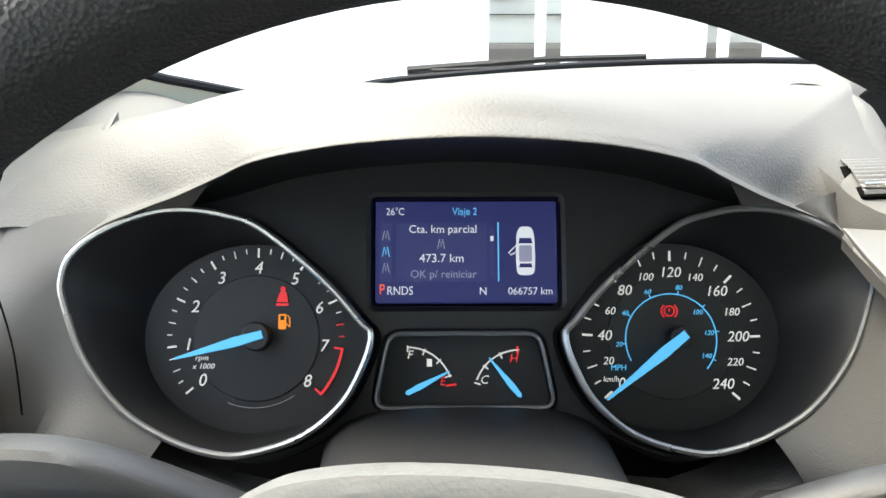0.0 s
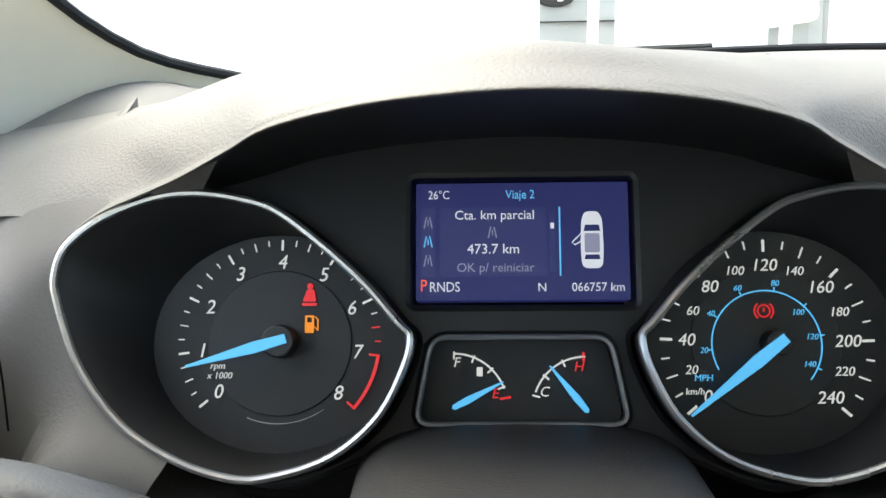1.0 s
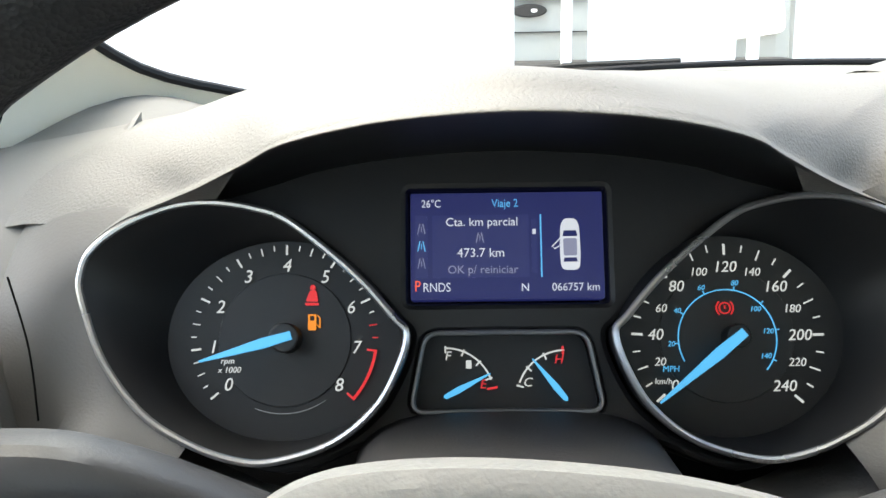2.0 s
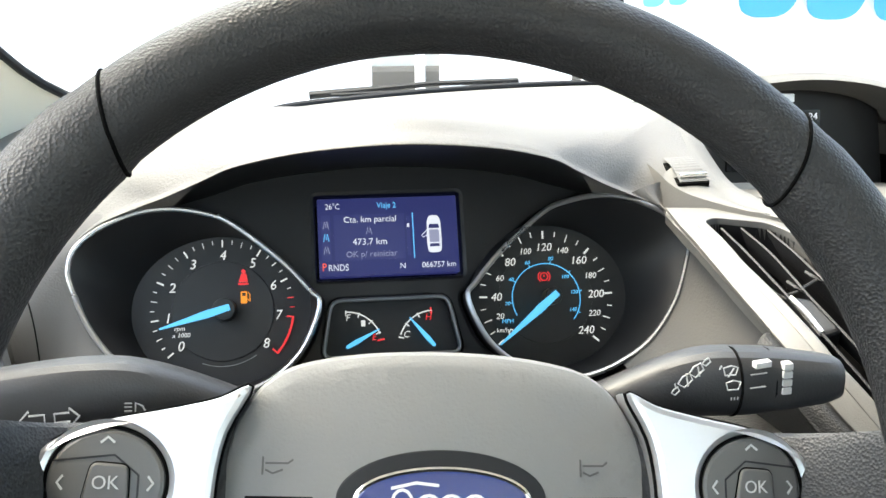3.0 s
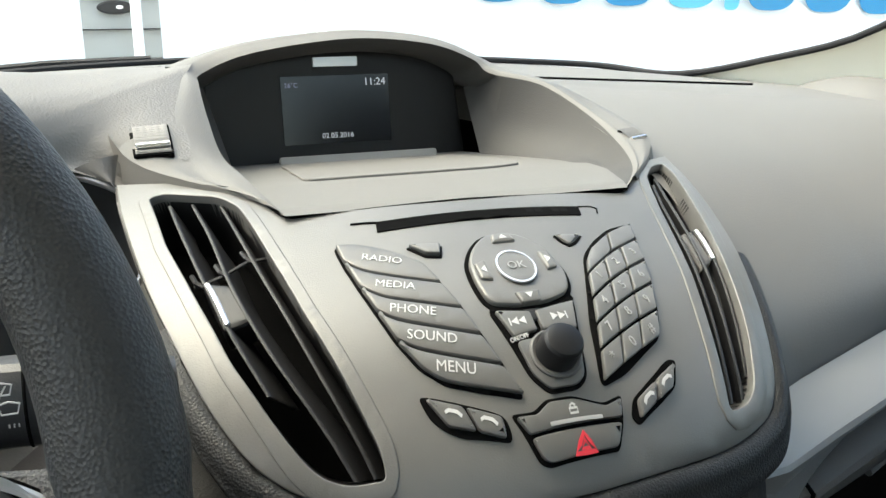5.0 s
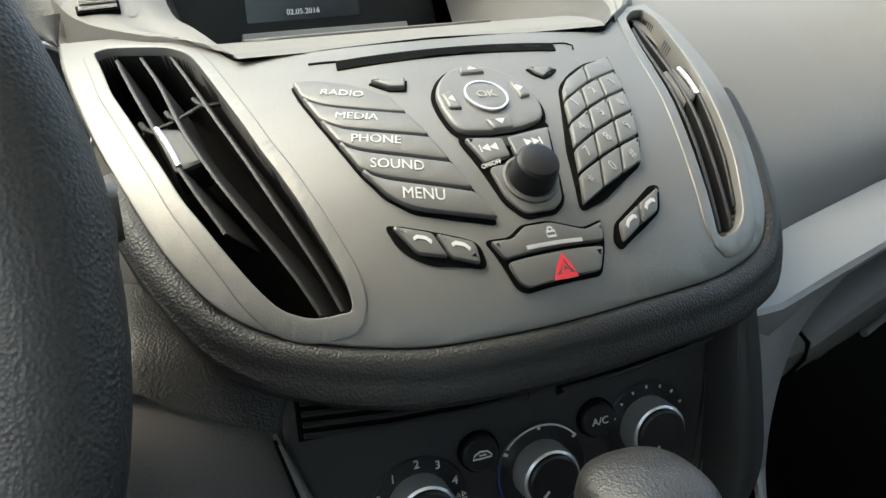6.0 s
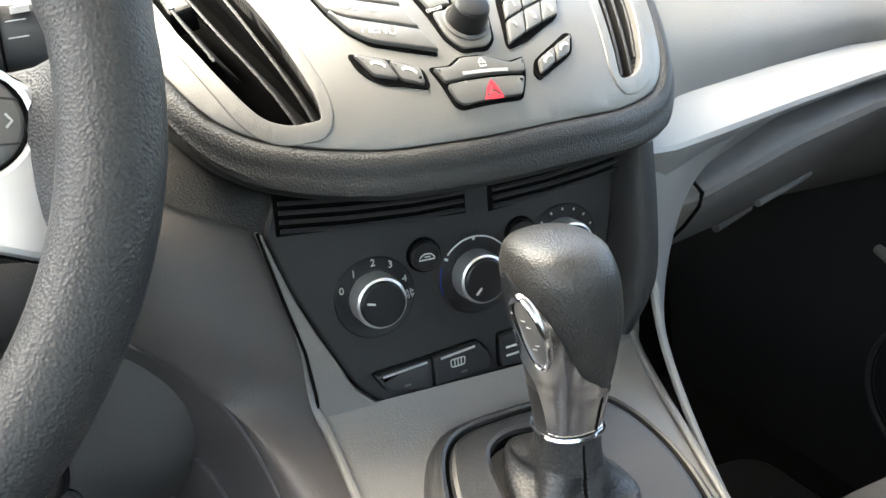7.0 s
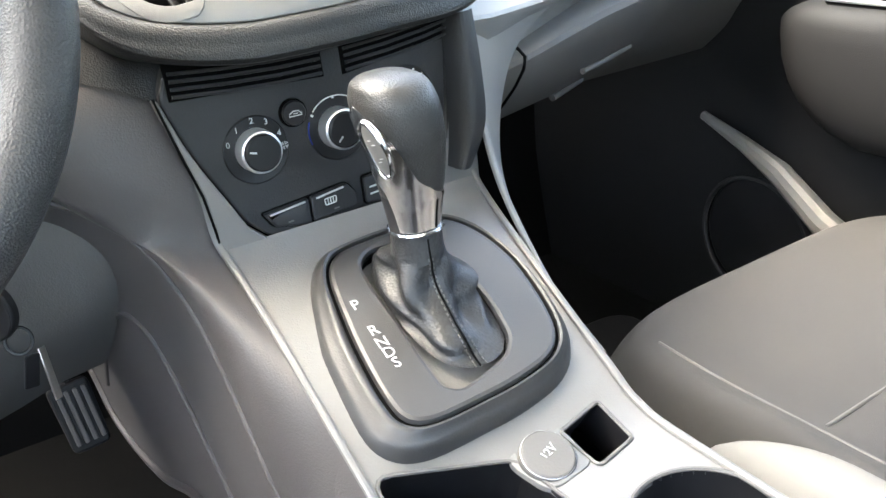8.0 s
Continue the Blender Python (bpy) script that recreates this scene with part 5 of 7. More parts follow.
for k, t in enumerate(("RADIO", "MEDIA", "PHONE", "SOUND", "MENU")):
    up, dn = [Vector(p) for p in SEAMS[k]], [Vector(p) for p in SEAMS[k + 1]]
    g = Vector((0.0, 0.00055))
    line_u = [Vector((p.x, p.y)) - g for p in smooth_line([(p.x, p.y, 0) for p in up], 10)]
    line_d = [Vector((p.x, p.y)) + g for p in smooth_line([(p.x, p.y, 0) for p in dn], 10)]
    bt = part("menu_button", slab(rounded(line_d + line_u[::-1], 0.0012, 2), SF, 0.0, 0.0036, 0.0011), BUTTON, stack)
    m = (up[1] + up[2] + dn[1] + dn[2]) / 4
    d = dn[2] - dn[1] + up[2] - up[1]
    part("button_text", letters(t, 0.0056, shifted(SF, m.x + 0.0012, m.y - 0.0004, math.atan2(d.y, d.x) * 0.8), h=0.0037, depth=0.0003, width=1.12), PRINT, bt)

# jog pad, ok key, seek keys, knob
jog_o = rounded([(-0.0200, -0.1815), (-0.0218, -0.1700), (-0.0206, -0.1570), (-0.0149, -0.1478), (-0.0060, -0.1400), (0.0056, -0.1392), (0.0141, -0.1428), (0.0216, -0.1515), (0.0247, -0.1690), (0.0212, -0.1800), (0.0090, -0.1838), (-0.0029, -0.1848)], 0.005)
jog = part("jog_pad", slab(jog_o, SF, -0.001, 0.0036, 0.0012), FASCIA, stack)
part("ok_key", slab(ring(0.0005, -0.1645, 0.0092, 36, 0.0098), SF, 0.002, 0.0050, 0.001), FASCIA, jog)
part("ok_ring", stroke(ring(0.0005, -0.1645, 0.0092, 36, 0.0098), 0.0009, SF, 0.0043, 0.0010, closed=True), SILVER, jog)
part("ok_text", letters("OK", 0.0062, shifted(SF, 0.0005, -0.1645, -0.05), h=0.0051), DIMPRINT, jog)
for p, ang in (((0.0020, -0.1450), 90), ((-0.0155, -0.1645), 180), ((0.0176, -0.1620), 0), ((-0.0008, -0.1810), 270)):
    fn = shifted(SF, p[0], p[1], radians(ang - 90))
    part("jog_notch", slab(rounded([(-0.0062, -0.0022), (0.0062, -0.0022), (0.0048, 0.0036), (-0.0048, 0.0036)], 0.0012), fn, 0.002, 0.0052, 0.0012), FASCIA, jog)
    part("notch_arrow", slab([(-0.0022, -0.0006), (0.0022, -0.0006), (0.0, 0.0020)], fn, 0.005, 0.0055), PRINT, jog)
part("jog_gap", stroke(shrunk(jog_o, -0.0008), 0.0026, SF, -0.0002, 0.0009, closed=True), VOID, stack)
part("jog_foot_gap", stroke([(-0.0206, -0.1830), (-0.0100, -0.1858), (0.0030, -0.1858), (0.0130, -0.1848), (0.0220, -0.1815)], 0.0026, SF, -0.0002, 0.0014), VOID, stack)
part("knob_well", slab(rounded([(-0.0215, -0.1835), (-0.0020, -0.1872), (0.0222, -0.1830), (0.0172, -0.1985), (0.0128, -0.2150), (0.0070, -0.2186), (-0.0075, -0.2186), (-0.0140, -0.2120)], 0.003), SF, -0.001, 0.0008), VOID, stack)
for k, poly in enumerate(([(-0.0190, -0.1850), (-0.0030, -0.1876), (-0.0030, -0.1960), (-0.0150, -0.1972)], [(-0.0005, -0.1876), (0.0205, -0.1846), (0.0162, -0.1972), (-0.0005, -0.1962)])):
    sk = part("seek_key", slab(rounded(poly, 0.0012), SF, 0.0, 0.0030, 0.0008), FASCIA, stack)
    mx, my = sum(p[0] for p in poly) / 4, sum(p[1] for p in poly) / 4
    dd = -1 if k == 0 else 1
    part("seek_symbol", merged(*[slab([(mx + dd * (q + 0.0022), my), (mx + dd * (q - 0.0012), my + 0.0017), (mx + dd * (q - 0.0012), my - 0.0017)], SF, 0.0025, 0.0032) for q in (-0.0018, 0.0018)], stroke([(mx + dd * 0.0045, my - 0.0017), (mx + dd * 0.0045, my + 0.0017)], 0.0006, SF, 0.003, 0.0002)), PRINT, sk)
part("seek_bridge", slab(rounded([(-0.0060, -0.1862), (0.0030, -0.1862), (0.0012, -0.1915), (-0.0038, -0.1915)], 0.001), SF, 0.0, 0.0022, 0.0006), DARK, stack)
part("knob_base", slab(rounded([(-0.0145, -0.1988), (0.0158, -0.1985), (0.0116, -0.2142), (0.0064, -0.2172), (-0.0070, -0.2172), (-0.0126, -0.2112)], 0.003), SF, -0.001, 0.0022, 0.0008), BUTTON, stack)
KU, KV = 0.0010, -0.2062
kp = SF(KU, KV)
kn = (SF(KU, KV, 1) - kp).normalized()
km = Matrix.Translation(kp) @ kn.to_track_quat("Z", "Y").to_matrix().to_4x4()
part("knob_seat", lathe([(0.0122, 0.0018), (0.0122, 0.0030), (0.0112, 0.0036), (0.0096, 0.0030)], km, 40), MID, stack)
part("volume_knob", lathe([(0.0098, 0.001), (0.0096, 0.0090), (0.0090, 0.0138), (0.0080, 0.0152), (0.0064, 0.0158), (0.0, 0.0161)], km, 40), BLACK, stack, "round black volume knob")
part("knob_text", letters("ON/OFF", 0.0026, shifted(SF, -0.0128, -0.1982, 0.12), h=0.0023), PRINT, stack)

# number keys: two wide keys over four rows of three on a leaf-shaped block
part("keypad_well", slab(rounded([(0.0415, -0.1570), (0.0520, -0.1470), (0.0660, -0.1372), (0.0835, -0.1312), (0.0800, -0.1440), (0.0735, -0.1660), (0.0640, -0.1910), (0.0575, -0.2020), (0.0320, -0.2152), (0.0178, -0.2190), (0.0245, -0.1950), (0.0330, -0.1760)], 0.004), SF, -0.001, 0.0008), VOID, stack)


def kpt(c, r):
    """Corner of the key grid: c from 0 to 3 across, r from 0 to 5 down."""
    a = curve([(0.0428, -0.1565, 0), (0.0367, -0.1702, 0), (0.0316, -0.1839, 0), (0.0271, -0.1960, 0), (0.0233, -0.2065, 0), (0.0190, -0.2176, 0)], r / 5)
    b = curve([(0.0826, -0.1322, 0), (0.0782, -0.1458, 0), (0.0741, -0.1612, 0), (0.0691, -0.1756, 0), (0.0636, -0.1892, 0), (0.0575, -0.2012, 0)], r / 5)
    q = a.lerp(b, c / 3) + Vector((0, 0.0022, 0)) * math.sin(math.pi * c / 3) * (1 - r / 5)
    return Vector((q.x, q.y))


signs = ["", "", "", "1", "2", "3", "4", "5", "6", "7", "8", "9", "*", "0", "#"]
for r in range(5):
    for c0, c1 in (((0, 1.5), (1.5, 3)) if r == 0 else ((0, 1), (1, 2), (2, 3))):
        g = 0.035
        poly = [kpt(c0 + g, r + g * 1.6), kpt(c1 - g, r + g * 1.6), kpt(c1 - g, r + 1 - g * 1.6), kpt(c0 + g, r + 1 - g * 1.6)]
        if r == 0 and c0 == 0:
            poly[0:1] = [kpt(c0 + g, r + 0.45), kpt(c0 + 0.35, r + 0.12)]
        kk = part("number_key", slab(rounded(poly, 0.0012), SF, 0.0, 0.0032, 0.0008), FASCIA, stack)
        if r and signs[r * 3 + c0]:
            mm = kpt(c0 + 0.5, r + 0.5)
            part("key_text", letters(signs[r * 3 + c0], 0.0056, shifted(SF, mm.x, mm.y, 0.45), h=0.0033), DIMPRINT, kk)

# call keys on both sides
CALLS = (([(-0.0640, -0.2078), (-0.0582, -0.2098), (-0.0352, -0.2193), (-0.0297, -0.2220), (-0.0288, -0.2290), (-0.0500, -0.2236), (-0.0565, -0.2200), (-0.0612, -0.2155)], (-0.0630, -0.2088), (-0.0300, -0.2224), (-0.0305, -0.2280), (-0.0560, -0.2190)),
         ([(0.0310, -0.2230), (0.0450, -0.2160), (0.0567, -0.2096), (0.0617, -0.2094), (0.0560, -0.2188), (0.0464, -0.2236), (0.0305, -0.2300), (0.0278, -0.2280)], (0.0600, -0.2104), (0.0312, -0.2240), (0.0300, -0.2290), (0.0548, -0.2186)))
for well, a, b, c, d in CALLS:
    a, b, c, d = Vector(a), Vector(b), Vector(c), Vector(d)
    part("call_well", slab(rounded(well, 0.003), SF, -0.001, 0.0008), VOID, stack)
    for f0, f1 in ((0.05, 0.49), (0.525, 0.95)):
        q = [a.lerp(b, f0), a.lerp(b, f1), d.lerp(c, f1), d.lerp(c, f0)]
        kk = part("call_key", slab(rounded(q, 0.0016), SF, 0.0, 0.0034, 0.0012), BUTTON, stack)
        mm = sum(q, Vector((0, 0))) / 4
        d2 = (b - a).normalized() * 0.0035
        part("call_symbol", stroke([mm - d2, mm - d2 * 0.5 + Vector((0, 0.001)), mm + d2 * 0.5 + Vector((0, 0.001)), mm + d2], 0.0011, SF, 0.0034, 0.0003), PRINT, kk)
# lock and hazard keys
part("hazard_well", slab(rounded([(-0.0275, -0.2218), (-0.0172, -0.2226), (-0.0105, -0.2199), (0.0017, -0.2201), (0.0125, -0.2228), (0.0160, -0.2234), (0.0258, -0.2214), (0.0228, -0.2290), (0.0172, -0.2360), (-0.0160, -0.2370), (-0.0200, -0.2352), (-0.0232, -0.2290)], 0.002), SF, -0.001, 0.0008), VOID, stack)
lk = part("lock_key", slab(rounded([(-0.0258, -0.2230), (-0.0166, -0.2238), (-0.0100, -0.2211), (0.0017, -0.2213), (0.0123, -0.2240), (0.0159, -0.2246), (0.0242, -0.2227), (0.0218, -0.2279), (-0.0219, -0.2283)], 0.0014), SF, 0.0, 0.0034, 0.0009), BUTTON, stack)
hzk = part("hazard_key", slab(rounded([(-0.0215, -0.2292), (0.0210, -0.2292), (0.0163, -0.2348), (-0.0152, -0.2358), (-0.0186, -0.2343)], 0.0018), SF, 0.0, 0.0034, 0.0009), BUTTON, stack)
part("key_strip", stroke([(-0.0126, -0.2272), (0.0117, -0.2275)], 0.0010, SF, 0.0034, 0.0007), SILVER, lk)
part("lock_symbol", merged(stroke([(-0.0022, -0.2255), (0.0014, -0.2255), (0.0014, -0.2241), (-0.0022, -0.2241)], 0.0006, SF, 0.0034, 0.0004, closed=True), stroke([(-0.0014, -0.2241), (-0.0014, -0.2232), (-0.0004, -0.2228), (0.0006, -0.2232), (0.0006, -0.2241)], 0.0006, SF, 0.0034)), PRINT, lk)
tri = [(-0.0046, -0.2350), (0.0052, -0.2350), (0.0010, -0.2306)]
part("hazard_symbol", stroke(tri, 0.0013, SF, 0.0034, 0.0004, closed=True), REDPL, hzk, "red triangle")
part("hazard_symbol", stroke([(-0.0014, -0.2340), (0.0024, -0.2340), (0.0008, -0.2322)], 0.0009, SF, 0.0034, 0.0004, closed=True), REDPL, hzk)
part("eject_key", slab(rounded([(-0.0440, -0.1376), (-0.0284, -0.1402), (-0.0308, -0.1468), (-0.0372, -0.1450)], 0.001), SF, 0.0, 0.0026, 0.0008), FASCIA, stack)
# shadow under the eject key, drawn as a black line
part("eject_shadow", stroke([(-0.0446, -0.1384), (-0.0376, -0.1460), (-0.0308, -0.1478), (-0.0282, -0.1410)], 0.0013, SF, -0.0002, 0.0009), VOID, stack)
part("arrow_key", slab(rounded([(0.0340, -0.1405), (0.0475, -0.1412), (0.0385, -0.1478)], 0.001), SF, 0.0, 0.0014, 0.0006), FASCIA, stack)
part("arrow_gap", stroke([(0.0332, -0.1412), (0.0350, -0.1460), (0.0382, -0.1490), (0.0430, -0.1465), (0.0480, -0.1420)], 0.0012, SF, -0.0002, 0.0009), VOID, stack)

# ---- display pod above the audio panel ----
pod = thing("display_pod", "grey hooded pod with a dark clock display above the audio panel", "display pod")
# opening edge, crest and outer edge, from the front left corner over the arch to the front right corner
ED = [(-0.0960, -0.0975, 1.0866), (-0.1071, -0.040, 1.0989), (-0.1125, 0.010, 1.1050), (-0.1150, 0.045, 1.1210), (-0.1160, 0.085, 1.1440), (-0.1100, 0.117, 1.1510), (-0.073, 0.121, 1.1640), (0.0, 0.124, 1.1725), (0.060, 0.122, 1.1675), (0.0945, 0.120, 1.1550), (0.1060, 0.112, 1.1440), (0.1330, 0.080, 1.1360), (0.1480, 0.035, 1.1170), (0.1450, -0.015, 1.1010), (0.1290, -0.060, 1.0915), (0.1006, -0.099, 1.0866)]
CR = [(-0.1000, -0.088, 1.0890), (-0.1300, -0.030, 1.1005), (-0.1350, 0.008, 1.1165), (-0.1350, 0.045, 1.1310), (-0.1270, 0.090, 1.1480), (-0.1175, 0.128, 1.1595), (-0.077, 0.136, 1.1715), (0.0, 0.139, 1.1785), (0.063, 0.137, 1.1725), (0.1000, 0.132, 1.1590), (0.1120, 0.115, 1.1475), (0.1390, 0.082, 1.1380), (0.1540, 0.036, 1.1185), (0.1520, -0.014, 1.1045), (0.1350, -0.058, 1.0930), (0.1080, -0.092, 1.0885)]
OUT = [(-0.1060, -0.072, 1.0925), (-0.1580, -0.020, 1.1045), (-0.1740, 0.005, 1.1185), (-0.1780, 0.045, 1.1300), (-0.1680, 0.090, 1.1405), (-0.1500, 0.160, 1.1480), (-0.095, 0.205, 1.1560), (0.0, 0.225, 1.1610), (0.075, 0.205, 1.1560), (0.1200, 0.165, 1.1480), (0.1400, 0.135, 1.1420), (0.1600, 0.095, 1.1320), (0.1720, 0.045, 1.1175), (0.1700, -0.010, 1.1050), (0.1500, -0.045, 1.0960), (0.1180, -0.082, 1.0897)]
ED, CR, OUT = ([(XC + x, y, z) for x, y, z in line] for line in (ED, CR, OUT))


def pod_top(u, v):
    a, b, c = curve(ED, u), curve(CR, u), curve(OUT, u)
    v *= table([0, 0.115, 0.165, 0.31, 0.37, 1], [1, 1, 0.58, 0.58, 1, 1])(u)
    return curve([a, a.lerp(b, 0.5) + Vector((0, -0.0015, 0.0008)), b, b.lerp(c, 0.5) + Vector((0, 0, 0.0015)), c], v)


part("surround", grid(pod_top, 90, 16), SURROUND, pod, "satin grey surround")


def pod_skirt(u, v):
    b = curve(OUT, u)
    c = b - Vector((XC, 0, 0))
    k = 1 if c.x > -0.10 else (0.35 if b.y < -0.012 else 0.12)
    return b + Vector((c.x * 0.10 * v * k, 0.03 * v * (1 if b.y > 0.1 else 0.2), -0.05 * v * k))


part("skirt", grid(pod_skirt, 60, 3), PAD, pod)


def pod_in(u, v):
    a = curve(ED, u)
    s = 1 if a.x > XC else -1
    if a.y < 0.105:
        half = table([-0.10, -0.04, 0.01, 0.06, 0.105], [0.097, 0.104, 0.102, 0.098, 0.094])(a.y) if s < 0 else table([-0.10, -0.04, 0.01, 0.06, 0.105], [0.101, 0.116, 0.120, 0.112, 0.098])(a.y)
        low = Vector((XC + s * half, a.y + 0.012 * min(1, max(0, (a.y + 0.1) / 0.05)), tray_z(a.y) - 0.0006))
    else:
        low = Vector((XC + (a.x - XC) * 0.93, 0.160, max(1.085, a.z - 0.010)))
    mid = a.lerp(low, 0.5) + Vector((s * 0.003, 0.004, -0.004)) * min(1, max(0, (a.y + 0.09) / 0.05))
    return curve([a, mid, low], v)


tray_z = table([-0.1005, -0.092, -0.016, -0.006, 0.02, 0.16], [1.0866, 1.0885, 1.0884, 1.0880, 1.0865, 1.0790])
# the walls' shade comes from their darker grey
part("inner_wall", grid(pod_in, 90, 10), WALLSHADE, pod)
part("display_face", slab(rounded([(-0.108, -0.052), (0.108, -0.052), (0.100, 0.030), (0.055, 0.046), (-0.055, 0.046), (-0.100, 0.030)], 0.012), plane_fn((XC - 0.004, 0.166, 1.122), AXX, (0, 0.10, 1)), -0.01, 0.0, 0.002), BLACK, pod, "dark display face")
DF = plane_fn((XC - 0.004, 0.1640, 1.118), AXX, (0, 0.10, 1))
dsp = part("display", slab(rounded([(-0.0435, -0.0265), (0.0435, -0.0265), (0.0435, 0.0265), (-0.0435, 0.0265)], 0.001), DF, -0.003, 0.0004), GLOSS, pod, "dark glossy display")
part("display_text", letters("11:24", 0.0082, shifted(DF, 0.0320, 0.0205), h=0.0006, depth=0.0002), LCDW, dsp)
part("display_text", letters("26°C", 0.0052, shifted(DF, -0.0355, 0.0195), h=0.0006, depth=0.0002), LCDG, dsp)
part("display_text", letters("02.05.2016", 0.0058, shifted(DF, -0.0005, -0.0205), h=0.0006, depth=0.0002), LCDW, dsp)
part("label_bar", slab(rounded([(-0.0170, 0.0335), (0.0185, 0.0335), (0.0185, 0.0408), (-0.0170, 0.0408)], 0.0008), DF, -0.002, 0.0012), SILVER, pod, "small pale label bar")
part("tray_floor", grid(lambda u, v: Vector((XC + lerp(-table([-0.10, -0.04, 0.01, 0.155], [0.0965, 0.106, 0.104, 0.094])(lerp(-0.1005, 0.155, v)), table([-0.10, -0.04, 0.01, 0.06, 0.155], [0.1010, 0.122, 0.126, 0.118, 0.098])(lerp(-0.1005, 0.155, v)), u), lerp(-0.1005, 0.155, v), tray_z(lerp(-0.1005, 0.155, v)))), 16, 60), SURROUND, pod, "grey storage tray floor")
part("tray_mat", slab(rounded([(XC - 0.066, -0.002), (XC + 0.060, -0.002), (XC + 0.086, 0.010), (XC + 0.078, 0.118), (XC - 0.060, 0.118)], 0.010), lambda u, v, h=0.0: Vector((u, v, tray_z(v) + h)), 0.0, 0.0016, 0.0006, step=0.02), PAD, pod, "grey rubber tray mat")
part("display_ledge", slab(rounded([(-0.0560, -0.004), (0.0700, -0.004), (0.0700, 0.004), (-0.0560, 0.004)], 0.002), plane_fn((XC, 0.1385, 1.0815), AXX, (0, 0.5, 0.86)), -0.004, 0.002, 0.001), AIRBAG, pod, "pale ledge under the display")
seam("pod_seam", [SF(p[0], p[1], 0.0004) for p in top_line], 0.0006, pod)
for sx in (-1, 1):
    # ribbed thumb wheel beside the pod
    tw = thing("vent_thumbwheel", "ribbed grey vent thumbwheel with a silver bar", "thumbwheel", "vent thumbwheels")
    c = Vector((XC - 0.1525, 0.0042, 1.1162)) if sx < 0 else Vector((XC + 0.1580, -0.012, 1.1040))
    fn = plane_fn(c, (1, 0.05 * sx, -0.04 * sx if sx < 0 else 0.12), (0.0, 0.93, 0.36))
    ks = 1.0 if sx < 0 else 0.6
    fn = lambda u, v, h=0.0, fn=fn, ks=ks: fn(u * ks, v * ks, h * ks)
    part("slot", slab(rounded([(-0.0110, -0.0175), (0.0112, -0.0175), (0.0110, 0.0195), (-0.0120, 0.0170)], 0.002), fn, -0.004, 0.0014), VOID, tw)
    part("roller", grid(lambda u, v, fn=fn: fn(lerp(-0.0098, 0.0098, u), lerp(-0.0165, 0.0175, v), 0.0020 + 0.0020 * math.sin(math.pi * v) + 0.0009 * abs(math.sin(math.pi * 9 * v)) + (0.0002 * abs(math.sin(math.pi * 5 * u)))), 20, 45), FASCIA, tw)
    part("bar", tube([fn(-0.0090, -0.0125, 0.0050), fn(0.0095, -0.0125, 0.0050)], 0.0015, 8), CHROME, tw)

# ---- climate panel ----
CP = plane_fn((XC, -0.2035, 0.905), AXX, (0, 0.05, 1.0))
climate = thing("climate_panel", "dark grey heater control panel with three silver-ringed knobs", "climate panel")
cl_o = rounded([(-0.1130, 0.037), (-0.100, 0.060), (0.098, 0.060), (0.0985, 0.040), (0.0925, 0.0), (0.086, -0.035), (0.070, -0.070), (0.045, -0.0865), (-0.027, -0.083), (-0.052, -0.0765), (-0.0728, -0.0575), (-0.0837, -0.0352), (-0.0915, -0.020), (-0.1019, 0.0024)], 0.010)
part("panel", slab(cl_o, CP, -0.02, 0.0, 0.002), DARK, climate)
for x0, x1, z0, z1 in ((-0.104, -0.003, 0.0365, 0.0315), (0.015, 0.105, 0.0300, 0.0410)):
    # flat black sheet draws the shade behind the slats
    part("grille_shade", slab([(x0 - 0.002, z0 - 0.003), (x1 + 0.002, z1 - 0.003), (x1 + 0.002, z1 + 0.021), (x0 - 0.002, z0 + 0.021)], CP, -0.001, 0.0008), VOID, climate)
    for k in range(4):
        dz = 0.0048 * k
        # slats take the dark plastic: the shadow over the grille is in their colour
        part("shaded_grille_slat", tube([CP(x0, z0 + dz, 0.003), CP(lerp(x0, x1, 0.35), lerp(z0, z1, 0.35) + dz - 0.0012, 0.005), CP(lerp(x0, x1, 0.7), lerp(z0, z1, 0.7) + dz - 0.0012, 0.005), CP(x1, z1 + dz, 0.003)], 0.0013, 6), DARK, climate)


def knob(x, y, mark):
    c = CP(x, y, 0)
    n = (CP(x, y, 1) - c).normalized()
    m = Matrix.Translation(c) @ Matrix((AXX, (CP(0, 1) - CP(0, 0)), n)).transposed().to_4x4()
    part("knob_dish", lathe([(0.0230, 0.0006), (0.0221, 0.0014), (0.0160, 0.0004)], m, 40), BLACK, climate)
    k = part("knob", lathe([(0.0146, 0.0004), (0.0144, 0.0095), (0.0139, 0.0118), (0.0128, 0.0124), (0.0123, 0.0122)], m, 44), SILVER, climate, "satin silver ring")
    part("cap", lathe([(0.0126, 0.0120), (0.0123, 0.0138), (0.0112, 0.0147), (0.0, 0.0149)], m, 44), BLACK, k, "black knob cap")
    d = polar((0, 0), 1, mark)
    fn = lambda u, v, h=0.0: m @ Vector((u, v, h))
    part("pointer", stroke([d * 0.005, d * 0.0098], 0.0012, fn, 0.0150), PRINT, k)


